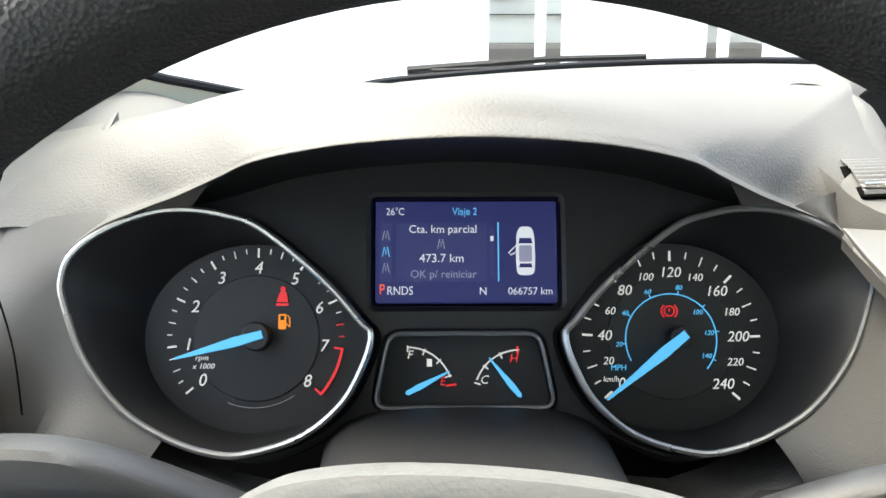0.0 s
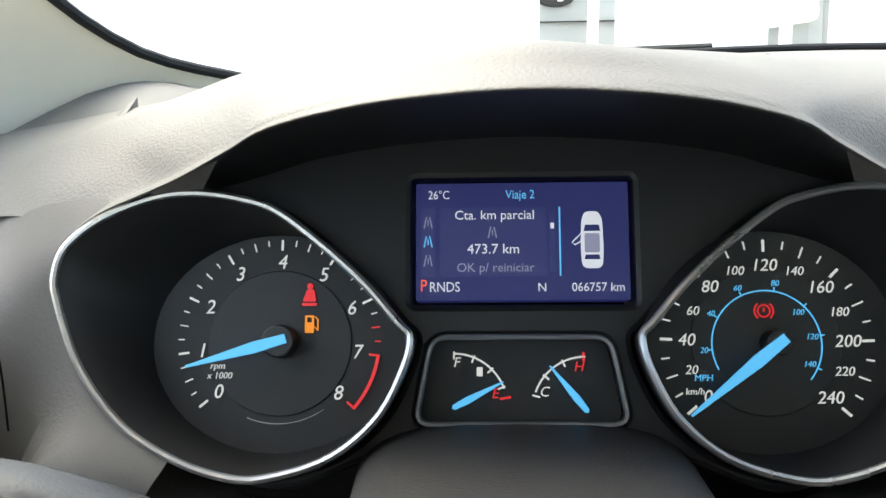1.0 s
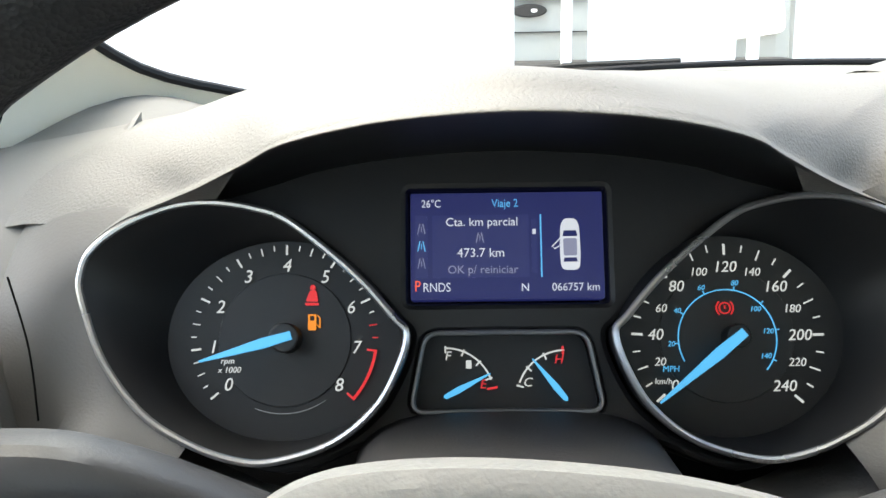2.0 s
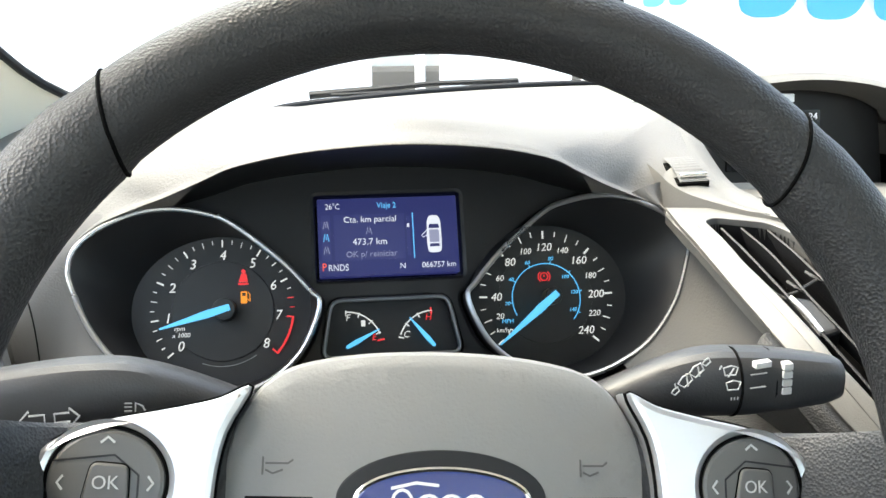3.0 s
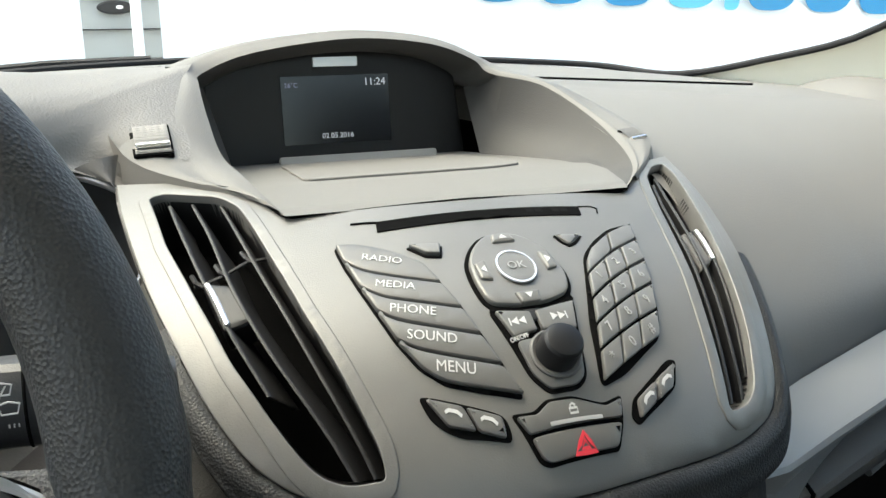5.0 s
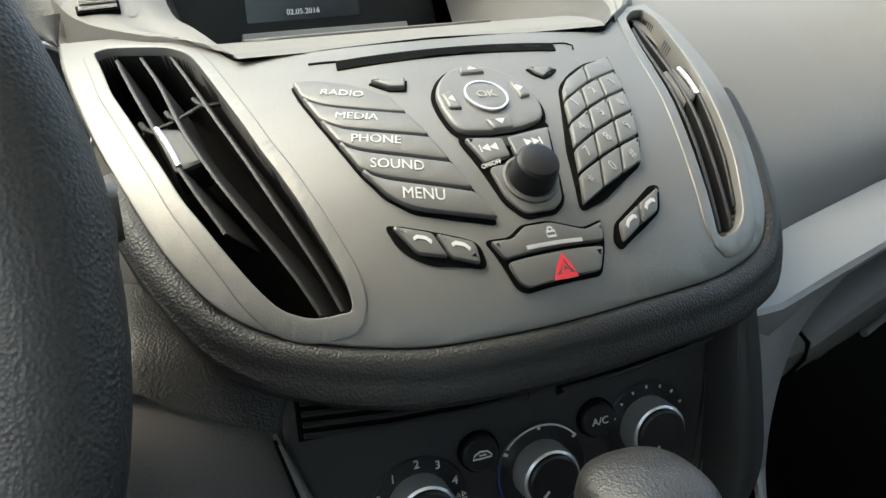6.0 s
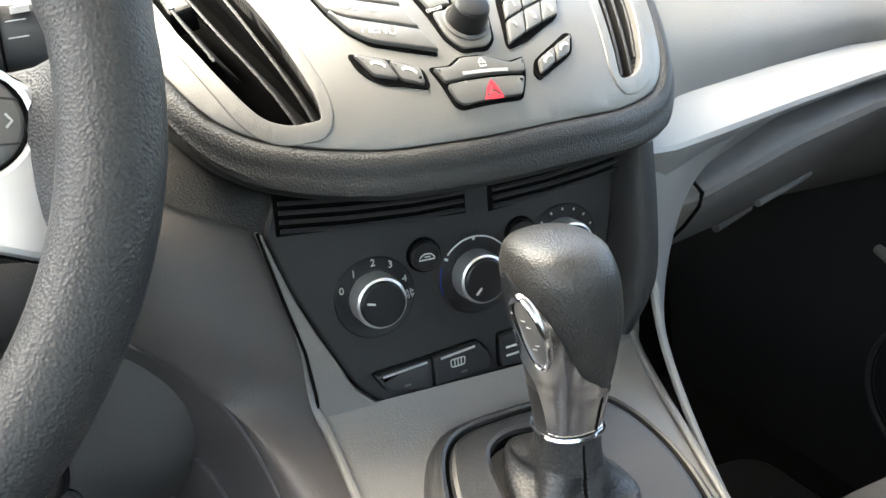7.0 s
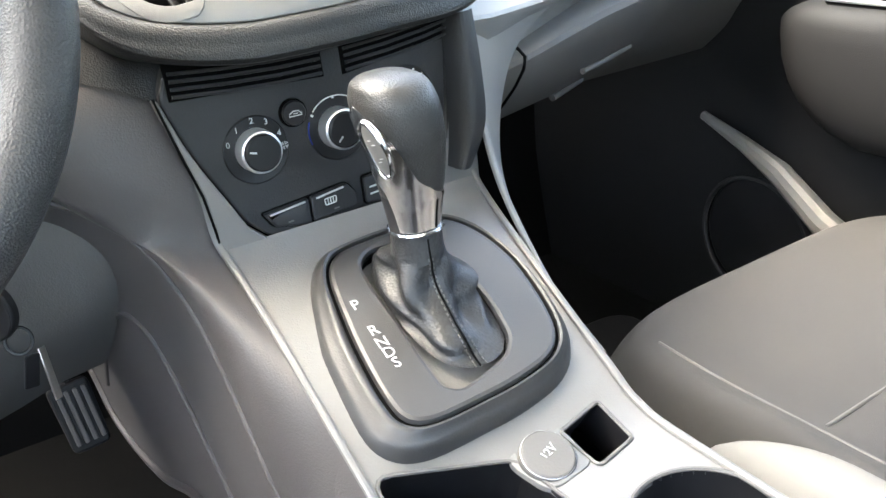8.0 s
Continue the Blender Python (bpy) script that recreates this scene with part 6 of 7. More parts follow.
FAN, TMP, MOD = (-0.0572, -0.0088), (0.0030, -0.0075), (0.0600, 0.0010)
knob(*FAN, 165)
knob(*TMP, 225)
knob(*MOD, 240)
for t, x, y in (("0", -0.0757, -0.0015), ("1", -0.0684, 0.0066), ("2", -0.0572, 0.0108), ("3", -0.0475, 0.0082), ("4", -0.0400, -0.0012)):
    part("numeral", letters(t, 0.0056, shifted(CP, x, y), h=0.0016), PRINT, climate)
FSX, FSY = -0.0376, -0.0102
part("fan_symbol", merged(*[stroke([polar((FSX, FSY), 0.0008, a), polar((FSX, FSY), 0.0026, a + 35), polar((FSX, FSY), 0.0026, a - 15)], 0.0007, CP, 0.0014, closed=True) for a in (45, 135, 225, 315)]), PRINT, climate)
part("temperature_arc", stroke([polar(TMP, 0.0222, a) for a in range(38, 146, 6)], 0.0008, CP, 0.0016), PRINT, climate)
for a in (38, 92, 146):
    part("temperature_mark", stroke([polar(TMP, 0.0205, a), polar(TMP, 0.0228, a)], 0.0014, CP, 0.0016), PRINT, climate)
part("temperature_cold_arc", stroke([polar(TMP, 0.0222, a) for a in range(158, 206, 6)], 0.0010, CP, 0.0016), EMBLEM, climate, "blue arc")
for k in range(7):
    part("mode_mark", stroke([polar(MOD, 0.0192, 25 + 22 * k), polar(MOD, 0.0208, 25 + 22 * k)], 0.0010, CP, 0.0016), PRINT, climate)
for x, y, t in ((-0.0278, 0.0097, ""), (0.0320, 0.0115, "A/C")):
    c = CP(x, y, 0)
    m = Matrix.Translation(c) @ Matrix((AXX, (CP(0, 1) - CP(0, 0)), (CP(0, 0, 1) - CP(0, 0)))).transposed().to_4x4()
    part("button_ring", lathe([(0.0098, 0.0004), (0.0094, 0.0030), (0.0084, 0.0030)], m, 32), VOID, climate)
    b = part("round_button", lathe([(0.0086, 0.0005), (0.0084, 0.0042), (0.0076, 0.0052), (0.0, 0.0056)], m, 32), BLACK, climate)
    if t:
        part("button_text", letters(t, 0.0052, shifted(CP, x, y), h=0.0057), PRINT, b)
    else:
        part("air_symbol", merged(stroke([(x - 0.0045, y - 0.0015), (x - 0.0035, y + 0.0005), (x - 0.001, y + 0.0018), (x + 0.0025, y + 0.0015), (x + 0.0045, y - 0.0005), (x + 0.0045, y - 0.0015)], 0.0007, CP, 0.0057, closed=True), stroke([(x - 0.0015, y), (x + 0.002, y)], 0.0006, CP, 0.0057)), PRINT, b)
sw = rounded([(-0.0643, -0.0518), (-0.0280, -0.0488), (0.0015, -0.0458), (0.0085, -0.0550), (0.0085, -0.0655), (-0.0350, -0.0690), (-0.0565, -0.0640)], 0.004)
part("switch_well", slab(sw, CP, -0.001, 0.0008), VOID, climate)
for a, t in (([(-0.0623, -0.0525), (-0.0288, -0.0498), (-0.0288, -0.0675), (-0.0350, -0.0678), (-0.0555, -0.0632)], 0), ([(-0.0275, -0.0497), (0.0010, -0.0470), (0.0073, -0.0552), (0.0073, -0.0645), (-0.0275, -0.0674)], 1)):
    sb = part("switch", slab(rounded(a, 0.002), CP, 0.0, 0.0048, 0.0016), DARK, climate)
    part("switch_edge", stroke([Vector(a[0]) + Vector((0.004, -0.0016)), Vector(a[1]) + Vector((-0.003, -0.0016))], 0.0013, CP, 0.0046), SILVER, sb)
    part("switch_lamp", slab(rounded([(a[0][0] + 0.016, -0.0628), (a[0][0] + 0.020, -0.0626), (a[0][0] + 0.020, -0.0614), (a[0][0] + 0.016, -0.0616)], 0.0004), CP, 0.004, 0.0050), MID, sb)
    if t:
        part("heater_symbol", merged(stroke(rounded([(-0.0172, -0.0580), (-0.0092, -0.0575), (-0.0087, -0.0530), (-0.0177, -0.0535)], 0.001), 0.0006, CP, 0.0049, closed=True), *[stroke([(q, -0.0580), (q, -0.0532)], 0.0006, CP, 0.0049) for q in (-0.0152, -0.0132, -0.0112)]), PRINT, sb)
part("small_switch_well", slab(rounded([(0.0135, -0.0455), (0.0310, -0.0440), (0.0310, -0.0690), (0.0135, -0.0670)], 0.003), CP, -0.001, 0.0008), VOID, climate)
ss = part("small_switch", slab(rounded([(0.0147, -0.0467), (0.0298, -0.0454), (0.0298, -0.0676), (0.0147, -0.0658)], 0.002), CP, 0.0, 0.0042, 0.0012), DARK, climate)
part("switch_mark", merged(*[stroke([(0.0178, q), (0.0265, q + 0.0006)], 0.0012, CP, 0.0042) for q in (-0.0545, -0.0595)]), PRINT, ss)

# ---- centre console ----
console = thing("center_console", "grey plastic centre console with gear gate and cup holders", "center console")
GA = radians(22)
GF = plane_fn((XC, -0.235, 0.826), AXX, (0, math.cos(GA), math.sin(GA)))
# top: from the climate panel down over the gate to the rear tray; (y, z, half width)
con_prof = [(-0.178, 0.960, 0.1165), (-0.192, 0.935, 0.1140), (-0.2045, 0.880, 0.1105), (-0.210, 0.840, 0.1075), (-0.232, 0.822, 0.1050), (-0.280, 0.803, 0.0975), (-0.340, 0.778, 0.0895), (-0.385, 0.755, 0.0870), (-0.410, 0.741, 0.0870), (-0.46, 0.735, 0.088), (-0.70, 0.735, 0.090), (-0.90, 0.74, 0.095)]


def con_pt(s):
    p = curve([(a, b, c) for a, b, c in con_prof], s)
    return p


# the edge on the driver's side runs in a straighter line
left_w = table([0.178, 0.192, 0.206, 0.216, 0.232, 0.280, 0.340, 0.385, 0.410, 0.46, 0.70, 0.90], [0.114, 0.110, 0.099, 0.0945, 0.093, 0.093, 0.0945, 0.094, 0.0925, 0.089, 0.090, 0.095])


def wall(u, v, sx):
    p = con_pt(u)
    p.z = p.z if sx > 0 else left_w(-p.x)
    top = Vector((XC + sx * p.z, p.x, p.y + 0.001))
    flare = lerp(0.035, 0.075, min(1, u * 1.6))
    ylow = lerp(0.06, p.x, min(1, u * 1.8))
    low = Vector((XC + sx * (p.z + flare * 0.5), ylow, 0.37))
    midp = top.lerp(low, 0.35) + Vector((sx * 0.006, 0, 0))
    return curve([top, top.lerp(midp, 0.3) + Vector((sx * 0.006, 0, 0)), midp, low], v)


for sx in (-1, 1):
    part("side_wall", grid(lambda u, v, sx=sx: wall(u, v * 0.60, sx), 44, 14), LOWER, console, "grey moulded side panel")
    part("side_carpet", grid(lambda u, v, sx=sx: wall(u, lerp(0.58, 1.0, v), sx) - Vector((sx * 0.018, 0, 0)), 30, 8), SHADECARPET, console, "tunnel carpet darkened for the footwell's shade")
    def rail(u, v, sx=sx):
        p = con_pt(lerp(0.10, 0.97, u))
        a = 2 * math.pi * v
        p.z = p.z if sx > 0 else left_w(-p.x)
        return Vector((XC + sx * (p.z - 0.001) + 0.0028 * math.cos(a), p.x - 0.0010, p.y + 0.0008 + 0.0028 * math.sin(a)))
    part("edge_rail", grid(rail, 60, 10, close_v=True), CONSOLE, console, "smooth raised edge")
def front_fn(u, v, h=0.0):
    return CP(u, v, h + 0.003)


front_poly = [(-0.1155, 0.036), (-0.1065, 0.0), (-0.0985, -0.03), (-0.0955, -0.055), (-0.0938, -0.085), (-0.060, -0.0915), (0.060, -0.0915), (0.110, -0.085), (0.112, -0.03), (0.1165, 0.040), (0.1000, 0.040), (0.0938, 0.0), (0.0873, -0.035), (0.0712, -0.0708), (0.0452, -0.0876), (-0.0272, -0.0841), (-0.0525, -0.0776), (-0.0738, -0.0583), (-0.0847, -0.0357), (-0.0925, -0.0203), (-0.1029, 0.0024), (-0.1138, 0.036)]
part("frame_seam", tube([CP(-0.1162, 0.038, 0.004), CP(-0.1072, 0.0, 0.004), CP(-0.0992, -0.03, 0.004), CP(-0.0962, -0.055, 0.004), CP(-0.0945, -0.085, 0.004)], 0.0009, 6), VOID, console, "dark seam")
part("front_frame", slab(front_poly, front_fn, -0.012, 0.002, 0.0012, step=0.02), CONSOLE, console, "grey frame round the heater panel")


# top skin with openings, laid out by width and distance along the top
cum = [0.0]
for i in range(1, 401):
    a, b = con_pt(0.28 + 0.72 * (i - 1) / 400), con_pt(0.28 + 0.72 * i / 400)
    cum.append(cum[-1] + math.hypot(b.x - a.x, b.y - a.y))


def TOP(u, v, h=0.0):
    """u across from the middle, v metres rearwards along the top."""
    s = float(np.interp(v, cum, np.linspace(0.28, 1.0, 401)))
    p, q = con_pt(max(0.28, s - 0.004)), con_pt(min(1, s + 0.004))
    c = con_pt(s)
    t = Vector((0, q.x - p.x, q.y - p.y)).normalized()
    n = Vector((1, 0, 0)).cross(t)
    n = -n if n.z < 0 else n
    return Vector((XC + u, c.x, c.y)) + n * h


def top_v(y):
    ys = [con_pt(0.28 + 0.72 * i / 400).x for i in range(401)]
    return float(np.interp(-y, [-a for a in ys], cum))


vs, ve = 0.0, top_v(-0.88)
cupc = (0.047, top_v(-0.504))
cup_o = ring(cupc[0], cupc[1], 0.041, 40)
cup2_o = ring(-0.030, top_v(-0.560), 0.041, 40)
v0 = top_v(-0.403)
bin_o = rounded([(0.0275, top_v(-0.405)), (0.0635, top_v(-0.398)), (0.0640, top_v(-0.4294)), (0.0315, top_v(-0.4371))], 0.004)
tray_o = rounded([(-0.088, top_v(-0.385)), (-0.005, top_v(-0.408)), (0.002, top_v(-0.48)), (-0.088, top_v(-0.47))], 0.012)
wid = lambda v: float(np.interp(v, [0, 0.06, 0.13, 0.18, ve], [0.1055, 0.0975, 0.0895, 0.0872, 0.0925]))
lwid = lambda v: left_w(-TOP(0, v).y)
top_o = [(-lwid(vs), vs), (wid(vs), vs)] + [(wid(lerp(vs, ve, k / 12)), lerp(vs, ve, k / 12)) for k in range(1, 13)] + [(-lwid(lerp(ve, vs, k / 12)), lerp(ve, vs, k / 12)) for k in range(0, 12)]
part("top_skin", slab(top_o, TOP, -0.004, 0.0, 0.0, holes=(cup_o, bin_o, cup2_o, tray_o), step=0.018), CONSOLE, console, "grey console top")
for o, dep in ((cup_o, 0.07), (cup2_o, 0.07), (bin_o, 0.035), (tray_o, 0.04)):
    n = len(o)
    part("pocket", merged(grid(lambda u, v, o=o, n=n: TOP(o[round(u * n) % n][0], o[round(u * n) % n][1], lerp(0.0005, -dep, v)), n, 4, close_u=True), slab(o, TOP, -dep - 0.002, -dep)), BLACK, console, "black pocket")
    part("pocket_rim", tube([TOP(p[0], p[1], 0.0004) for p in o], 0.0014, 6, closed=True), MID, console)
# accessory socket with a round lid
sc = (0.0085, top_v(-0.4165))
part("socket_seat", slab(rounded([(sc[0] - 0.022, sc[1] - 0.012), (sc[0] + 0.022, sc[1] - 0.018), (sc[0] + 0.024, sc[1] + 0.016), (sc[0] - 0.012, sc[1] + 0.022)], 0.010), TOP, -0.003, 0.0012, 0.0008), CONSOLE, console)
tm = Matrix.Translation(TOP(*sc)) @ (TOP(sc[0], sc[1], 1) - TOP(*sc)).to_track_quat("Z", "Y").to_matrix().to_4x4()
sk = part("socket_lid", lathe([(0.0170, 0.0), (0.0170, 0.005), (0.0162, 0.0066), (0.0150, 0.0074), (0.0, 0.0080)], tm, 36), MID, console, "round grey socket lid")
part("lid_ring", lathe([(0.0168, 0.0050), (0.0164, 0.0064), (0.0156, 0.0070), (0.0150, 0.0069)], tm, 36), SILVER, sk)
part("lid_text", letters("12V", 0.0080, lambda u, v, h=0.0: TOP(sc[0] + u * 0.9 - v * 0.3, sc[1] - v * 0.9 - u * 0.3, h), h=0.0084), PRINT, sk)

# gear gate
gate_o = [Vector((p.x, p.y)) for p in smooth_line([(-0.0208, -0.0105, 0), (0.0152, -0.0085, 0), (0.050, -0.0105, 0), (0.0665, -0.028, 0), (0.0745, -0.060, 0), (0.0725, -0.095, 0), (0.064, -0.130, 0), (0.048, -0.1475, 0), (0.020, -0.1550, 0), (-0.010, -0.1575, 0), (-0.042, -0.1580, 0), (-0.0570, -0.1510, 0), (-0.0605, -0.1330, 0), (-0.0575, -0.0949, 0), (-0.0515, -0.0589, 0), (-0.045, -0.031, 0), (-0.036, -0.0165, 0)], 84, closed=True)]
hole_o = rounded([(-0.0205, -0.0260), (-0.0076, -0.0190), (0.0110, -0.0200), (0.0357, -0.0480), (0.0375, -0.0927), (0.0315, -0.1250), (0.0197, -0.1372), (-0.0179, -0.1462), (-0.0262, -0.1400), (-0.0260, -0.1127), (-0.0238, -0.0778), (-0.0240, -0.0446)], 0.010)
PL = [(0.0020, 0.0030), (0.0024, 0.0062), (0.0040, 0.0070), (0.0052, 0.0058), (0.0060, 0.0030), (0.0080, 0.0020), (0.0105, -0.0010), (0.0125, -0.0090), (0.0135, -0.0220)]
plinth_rings = [(shrunk(gate_o, -d), h) for d, h in PL]


def plinth(u, v):
    o, h = plinth_rings[round(v * (len(PL) - 1))]
    p = o[round(u * 84) % 84]
    spread = max(0.0, -h) / 0.022
    wide = max(0.0, min(1.0, (-p.y - 0.02) / 0.06)) * max(0.0, min(1.0, -p.x / 0.04))
    return GF(p.x - (0.007 + 0.004 * spread) * wide * min(1, v * 1.5), p.y, h)


part("gate_plinth", grid(plinth, 84, len(PL) - 1, close_u=True), GATE, console, "charcoal plinth", sharp=0.9)
part("gate_groove", slab(shrunk(gate_o, -0.002), GF, -0.01, 0.0035, 0.0, holes=(hole_o,)), VOID, console)
gate = part("gear_gate", slab(gate_o, GF, 0.0, 0.0075, 0.003, holes=(hole_o,), step=0.02), GATE, console, "grey gear gate with white letters")
for t, y in (("P", -0.0612), ("R", -0.0848), ("N", -0.0955), ("D", -0.1042), ("S", -0.1130)):
    part("gear_letter", letters(t, 0.0112, shifted(GF, -0.0425, y, -0.03), h=0.0080), PRINT, gate)

# gear lever with its boot
lever = thing("gear_lever", "black grained gear lever with chrome trim and a leatherette boot", "gear lever")
collar = Vector((0.3605, -0.3025, 0.8535))


def boot(u, v):
    a = 2 * math.pi * u
    c, s = math.cos(a), math.sin(a)
    sq = lambda q: math.copysign(abs(q) ** 0.75, q)
    base = GF(0.0085 + 0.0300 * sq(c), -0.076 + 0.058 * sq(s), 0.002)
    top = collar + Vector((0.0165 * c, 0.0150 * s, -0.004))
    k = v
    p = base.lerp(top, 1 - (1 - k) ** 2.0)
    p.z = lerp(base.z, top.z, k ** 1.15)
    fold = (0.0045 * math.sin(3 * a + 5 * k) + 0.003 * math.sin(5 * a - 7 * k)) * math.sin(math.pi * min(1, k * 1.25)) ** 0.8 if k < 0.8 else 0.0
    ridge = 0.003 * math.exp(-((k - 0.22) / 0.08) ** 2) + 0.003 * math.exp(-((k - 0.45) / 0.07) ** 2) * (1 + math.sin(a + 1))
    d = Vector((c, s, 0))
    return p + d * (fold + ridge)


part("boot", grid(boot, 64, 40, close_u=True), BOOT, lever, "black leatherette boot")
part("boot_seam", tube([Vector(boot(0.74, k / 20)) * 1.0 + Vector((0, -0.001, 0.0005)) for k in range(21)], 0.0007, 6), VOID, lever)
for side in (-0.012, 0.012):
    for k in range(26):
        a, b = Vector(boot(0.74 + side, (k + 0.2) / 27)), Vector(boot(0.74 + side, (k + 0.75) / 27))
        part("stitch", tube([a + Vector((0, -0.0008, 0.0003)), b + Vector((0, -0.0008, 0.0003))], 0.00045, 4), MID, lever)
UPV = Vector((-0.01, -0.03, 1.0)).normalized()


LEVH = 0.1000
lev_h = smooth_line([(0, 0.0150, 0.0150), (0.018, 0.0172, 0.0175), (0.034, 0.0198, 0.0215), (0.050, 0.0216, 0.0250), (0.066, 0.0235, 0.0276), (0.080, 0.0240, 0.0282), (0.088, 0.0228, 0.0264), (0.0945, 0.0200, 0.0222), (0.0985, 0.0125, 0.0140), (0.1000, 0.0001, 0.0001)], 200)
lev_a, lev_b, lev_c = (np.array([p[k] for p in lev_h]) for k in range(3))
lev_x = table([0, 0.03, 0.06, 0.085, 0.11], [0, -0.0006, -0.0034, -0.0062, -0.0076])
lev_y = table([0, 0.03, 0.06, 0.085, 0.11], [0, -0.001, -0.003, 0.000, 0.004])


def lev(u, v, k=1.0):
    """Head of the lever: v runs up from the collar."""
    c, s = math.cos(2 * math.pi * u), math.sin(2 * math.pi * u)
    h = v * LEVH
    rx, ry = max(0.0001, float(np.interp(h, lev_a, lev_b))), max(0.0001, float(np.interp(h, lev_a, lev_c)))
    sq = lambda q: math.copysign(abs(q) ** 0.80, q)
    return collar + UPV * h + Vector((rx * k * sq(c) + lev_x(h), ry * k * sq(s) + lev_y(h), 0))


LEVSKIN = mat("lever_leather", (0.022, 0.0215, 0.021), 0.40, grain=0.45, grain_scale=900, cells=True)
part("head", grid(lev, 56, 90, close_u=True), LEVSKIN, lever, "black grained head", sharp=3.0)
part("collar_ring", tube([Vector(lev(k / 36, 0.0)) + (Vector(lev(k / 36, 0.0)) - collar) * 0.06 for k in range(36)], 0.0015, 6, closed=True), CHROME, lever)
part("neck", lathe([(0.0158, 0.0), (0.0163, -0.004), (0.0166, -0.012), (0.0172, -0.016)], Matrix.Translation(collar), 36), BOOT, lever, "ribbed boot collar")

# chrome spear: rises along the driver's side and wraps the foot of the head towards the rear
sp_l = table([0.002, 0.014, 0.028, 0.045, 0.060, 0.075, 0.084], [0.560, 0.545, 0.515, 0.440, 0.425, 0.435, 0.480])
sp_r = table([0.002, 0.022, 0.0245, 0.028, 0.039, 0.056, 0.068, 0.076, 0.084], [1.020, 1.020, 0.860, 0.780, 0.710, 0.652, 0.615, 0.570, 0.490])


def trim(u, v):
    h = lerp(0.002, 0.084, v)
    lift = 1.03 + 0.02 * math.sin(math.pi * u) * min(1, v * 4)
    return Vector(lev(lerp(sp_l(h), sp_r(h), u), h / LEVH, lift))


part("chrome_trim", grid(trim, 22, 70), SPEAR, lever, "satin chrome spear on the lever", sharp=3.0)
part("trim_seam", tube([Vector(lev(0.800, lerp(0.002, 0.0215, k / 8) / LEVH, 1.052)) for k in range(9)], 0.0005, 5), VOID, lever)


def on_spear(a, b, k):
    """A point of the selector button: a across and b up, from -1 to 1."""
    h = 0.0590 + 0.0175 * b
    return Vector(lev(0.548 + 0.048 * a - 0.022 * b, h / LEVH, k))


part("trim_button", grid(lambda u, v: on_spear(0.86 * v * math.cos(2 * math.pi * u), 0.86 * v * math.sin(2 * math.pi * u), 1.085 + 0.02 * (1 - v * v)), 32, 6, close_u=True), BUTTON, lever, "grey selector button")
part("button_edge", tube([on_spear(math.cos(a), math.sin(a), 1.080) for a in [2 * math.pi * k / 40 for k in range(40)]], 0.0013, 8, closed=True), CHROME, lever)
part("button_symbol", merged(*[tube([on_spear(a, b, 1.112), on_spear(a + 0.30, b + 0.03, 1.112)], 0.0003, 4) for a, b in ((-0.35, 0.35), (-0.1, 0.22), (-0.2, -0.40), (0.1, -0.25))]), PRINT, lever)
lowc = grid(lambda u, v: Vector(lev(u, lerp(0.0, 0.24, v), 1.018)), 40, 8, close_u=True)
part("lower_collar", lowc, DARK, lever)

def wing_pt(u, v):
    a = curve([(0.4540, -0.1990, 0.960), (0.4520, -0.2040, 0.925), (0.4480, -0.2065, 0.885), (0.4420, -0.2090, 0.850)], u)
    b = curve([(0.4740, -0.2120, 0.960), (0.4730, -0.2200, 0.920), (0.4690, -0.2260, 0.880), (0.4560, -0.2220, 0.848)], u)
    return a.lerp(b, v) + Vector((-0.003, -0.010, 0)) * math.sin(math.pi * v)


part("side_wing", grid(wing_pt, 20, 10), DARK, climate, "dark grey wing beside the panel")

# ---- passenger side ----
trimk = [(0.470, [(-0.175, 0.968), (-0.203, 0.955), (-0.205, 0.945), (-0.185, 0.915), (-0.165, 0.885)]),
         (0.50, [(-0.168, 0.968), (-0.197, 0.953), (-0.199, 0.943), (-0.180, 0.912), (-0.160, 0.880)]),
         (0.56, [(-0.138, 0.968), (-0.168, 0.951), (-0.170, 0.941), (-0.150, 0.925), (-0.140, 0.908)]),
         (0.68, [(-0.083, 0.966), (-0.116, 0.949), (-0.118, 0.940), (-0.100, 0.932), (-0.092, 0.926)]),
         (0.82, [(-0.034, 0.966), (-0.068, 0.950), (-0.070, 0.942), (-0.054, 0.937), (-0.046, 0.932)]),
         (1.06, [(-0.012, 0.964), (-0.046, 0.950), (-0.048, 0.943), (-0.034, 0.938), (-0.026, 0.935)])]
tp = thing("dash_trim", "light satin grey dash trim strip curving down into the console", "trim strip")
part("strip", grid(lambda u, v: loft(trimk, u, v), 40, 10), TRIMGREY, tp)


def leg(u, v):
    a = curve([(0.470, -0.203, 0.955), (0.472, -0.212, 0.90), (0.468, -0.238, 0.84), (0.463, -0.292, 0.785), (0.458, -0.350, 0.745)], u)
    b = curve([(0.600, -0.150, 0.942), (0.538, -0.166, 0.905), (0.505, -0.190, 0.830), (0.494, -0.250, 0.765), (0.482, -0.340, 0.730)], u)
    return a.lerp(b, v) + Vector((0, 0, 0.004 * math.sin(math.pi * v)))


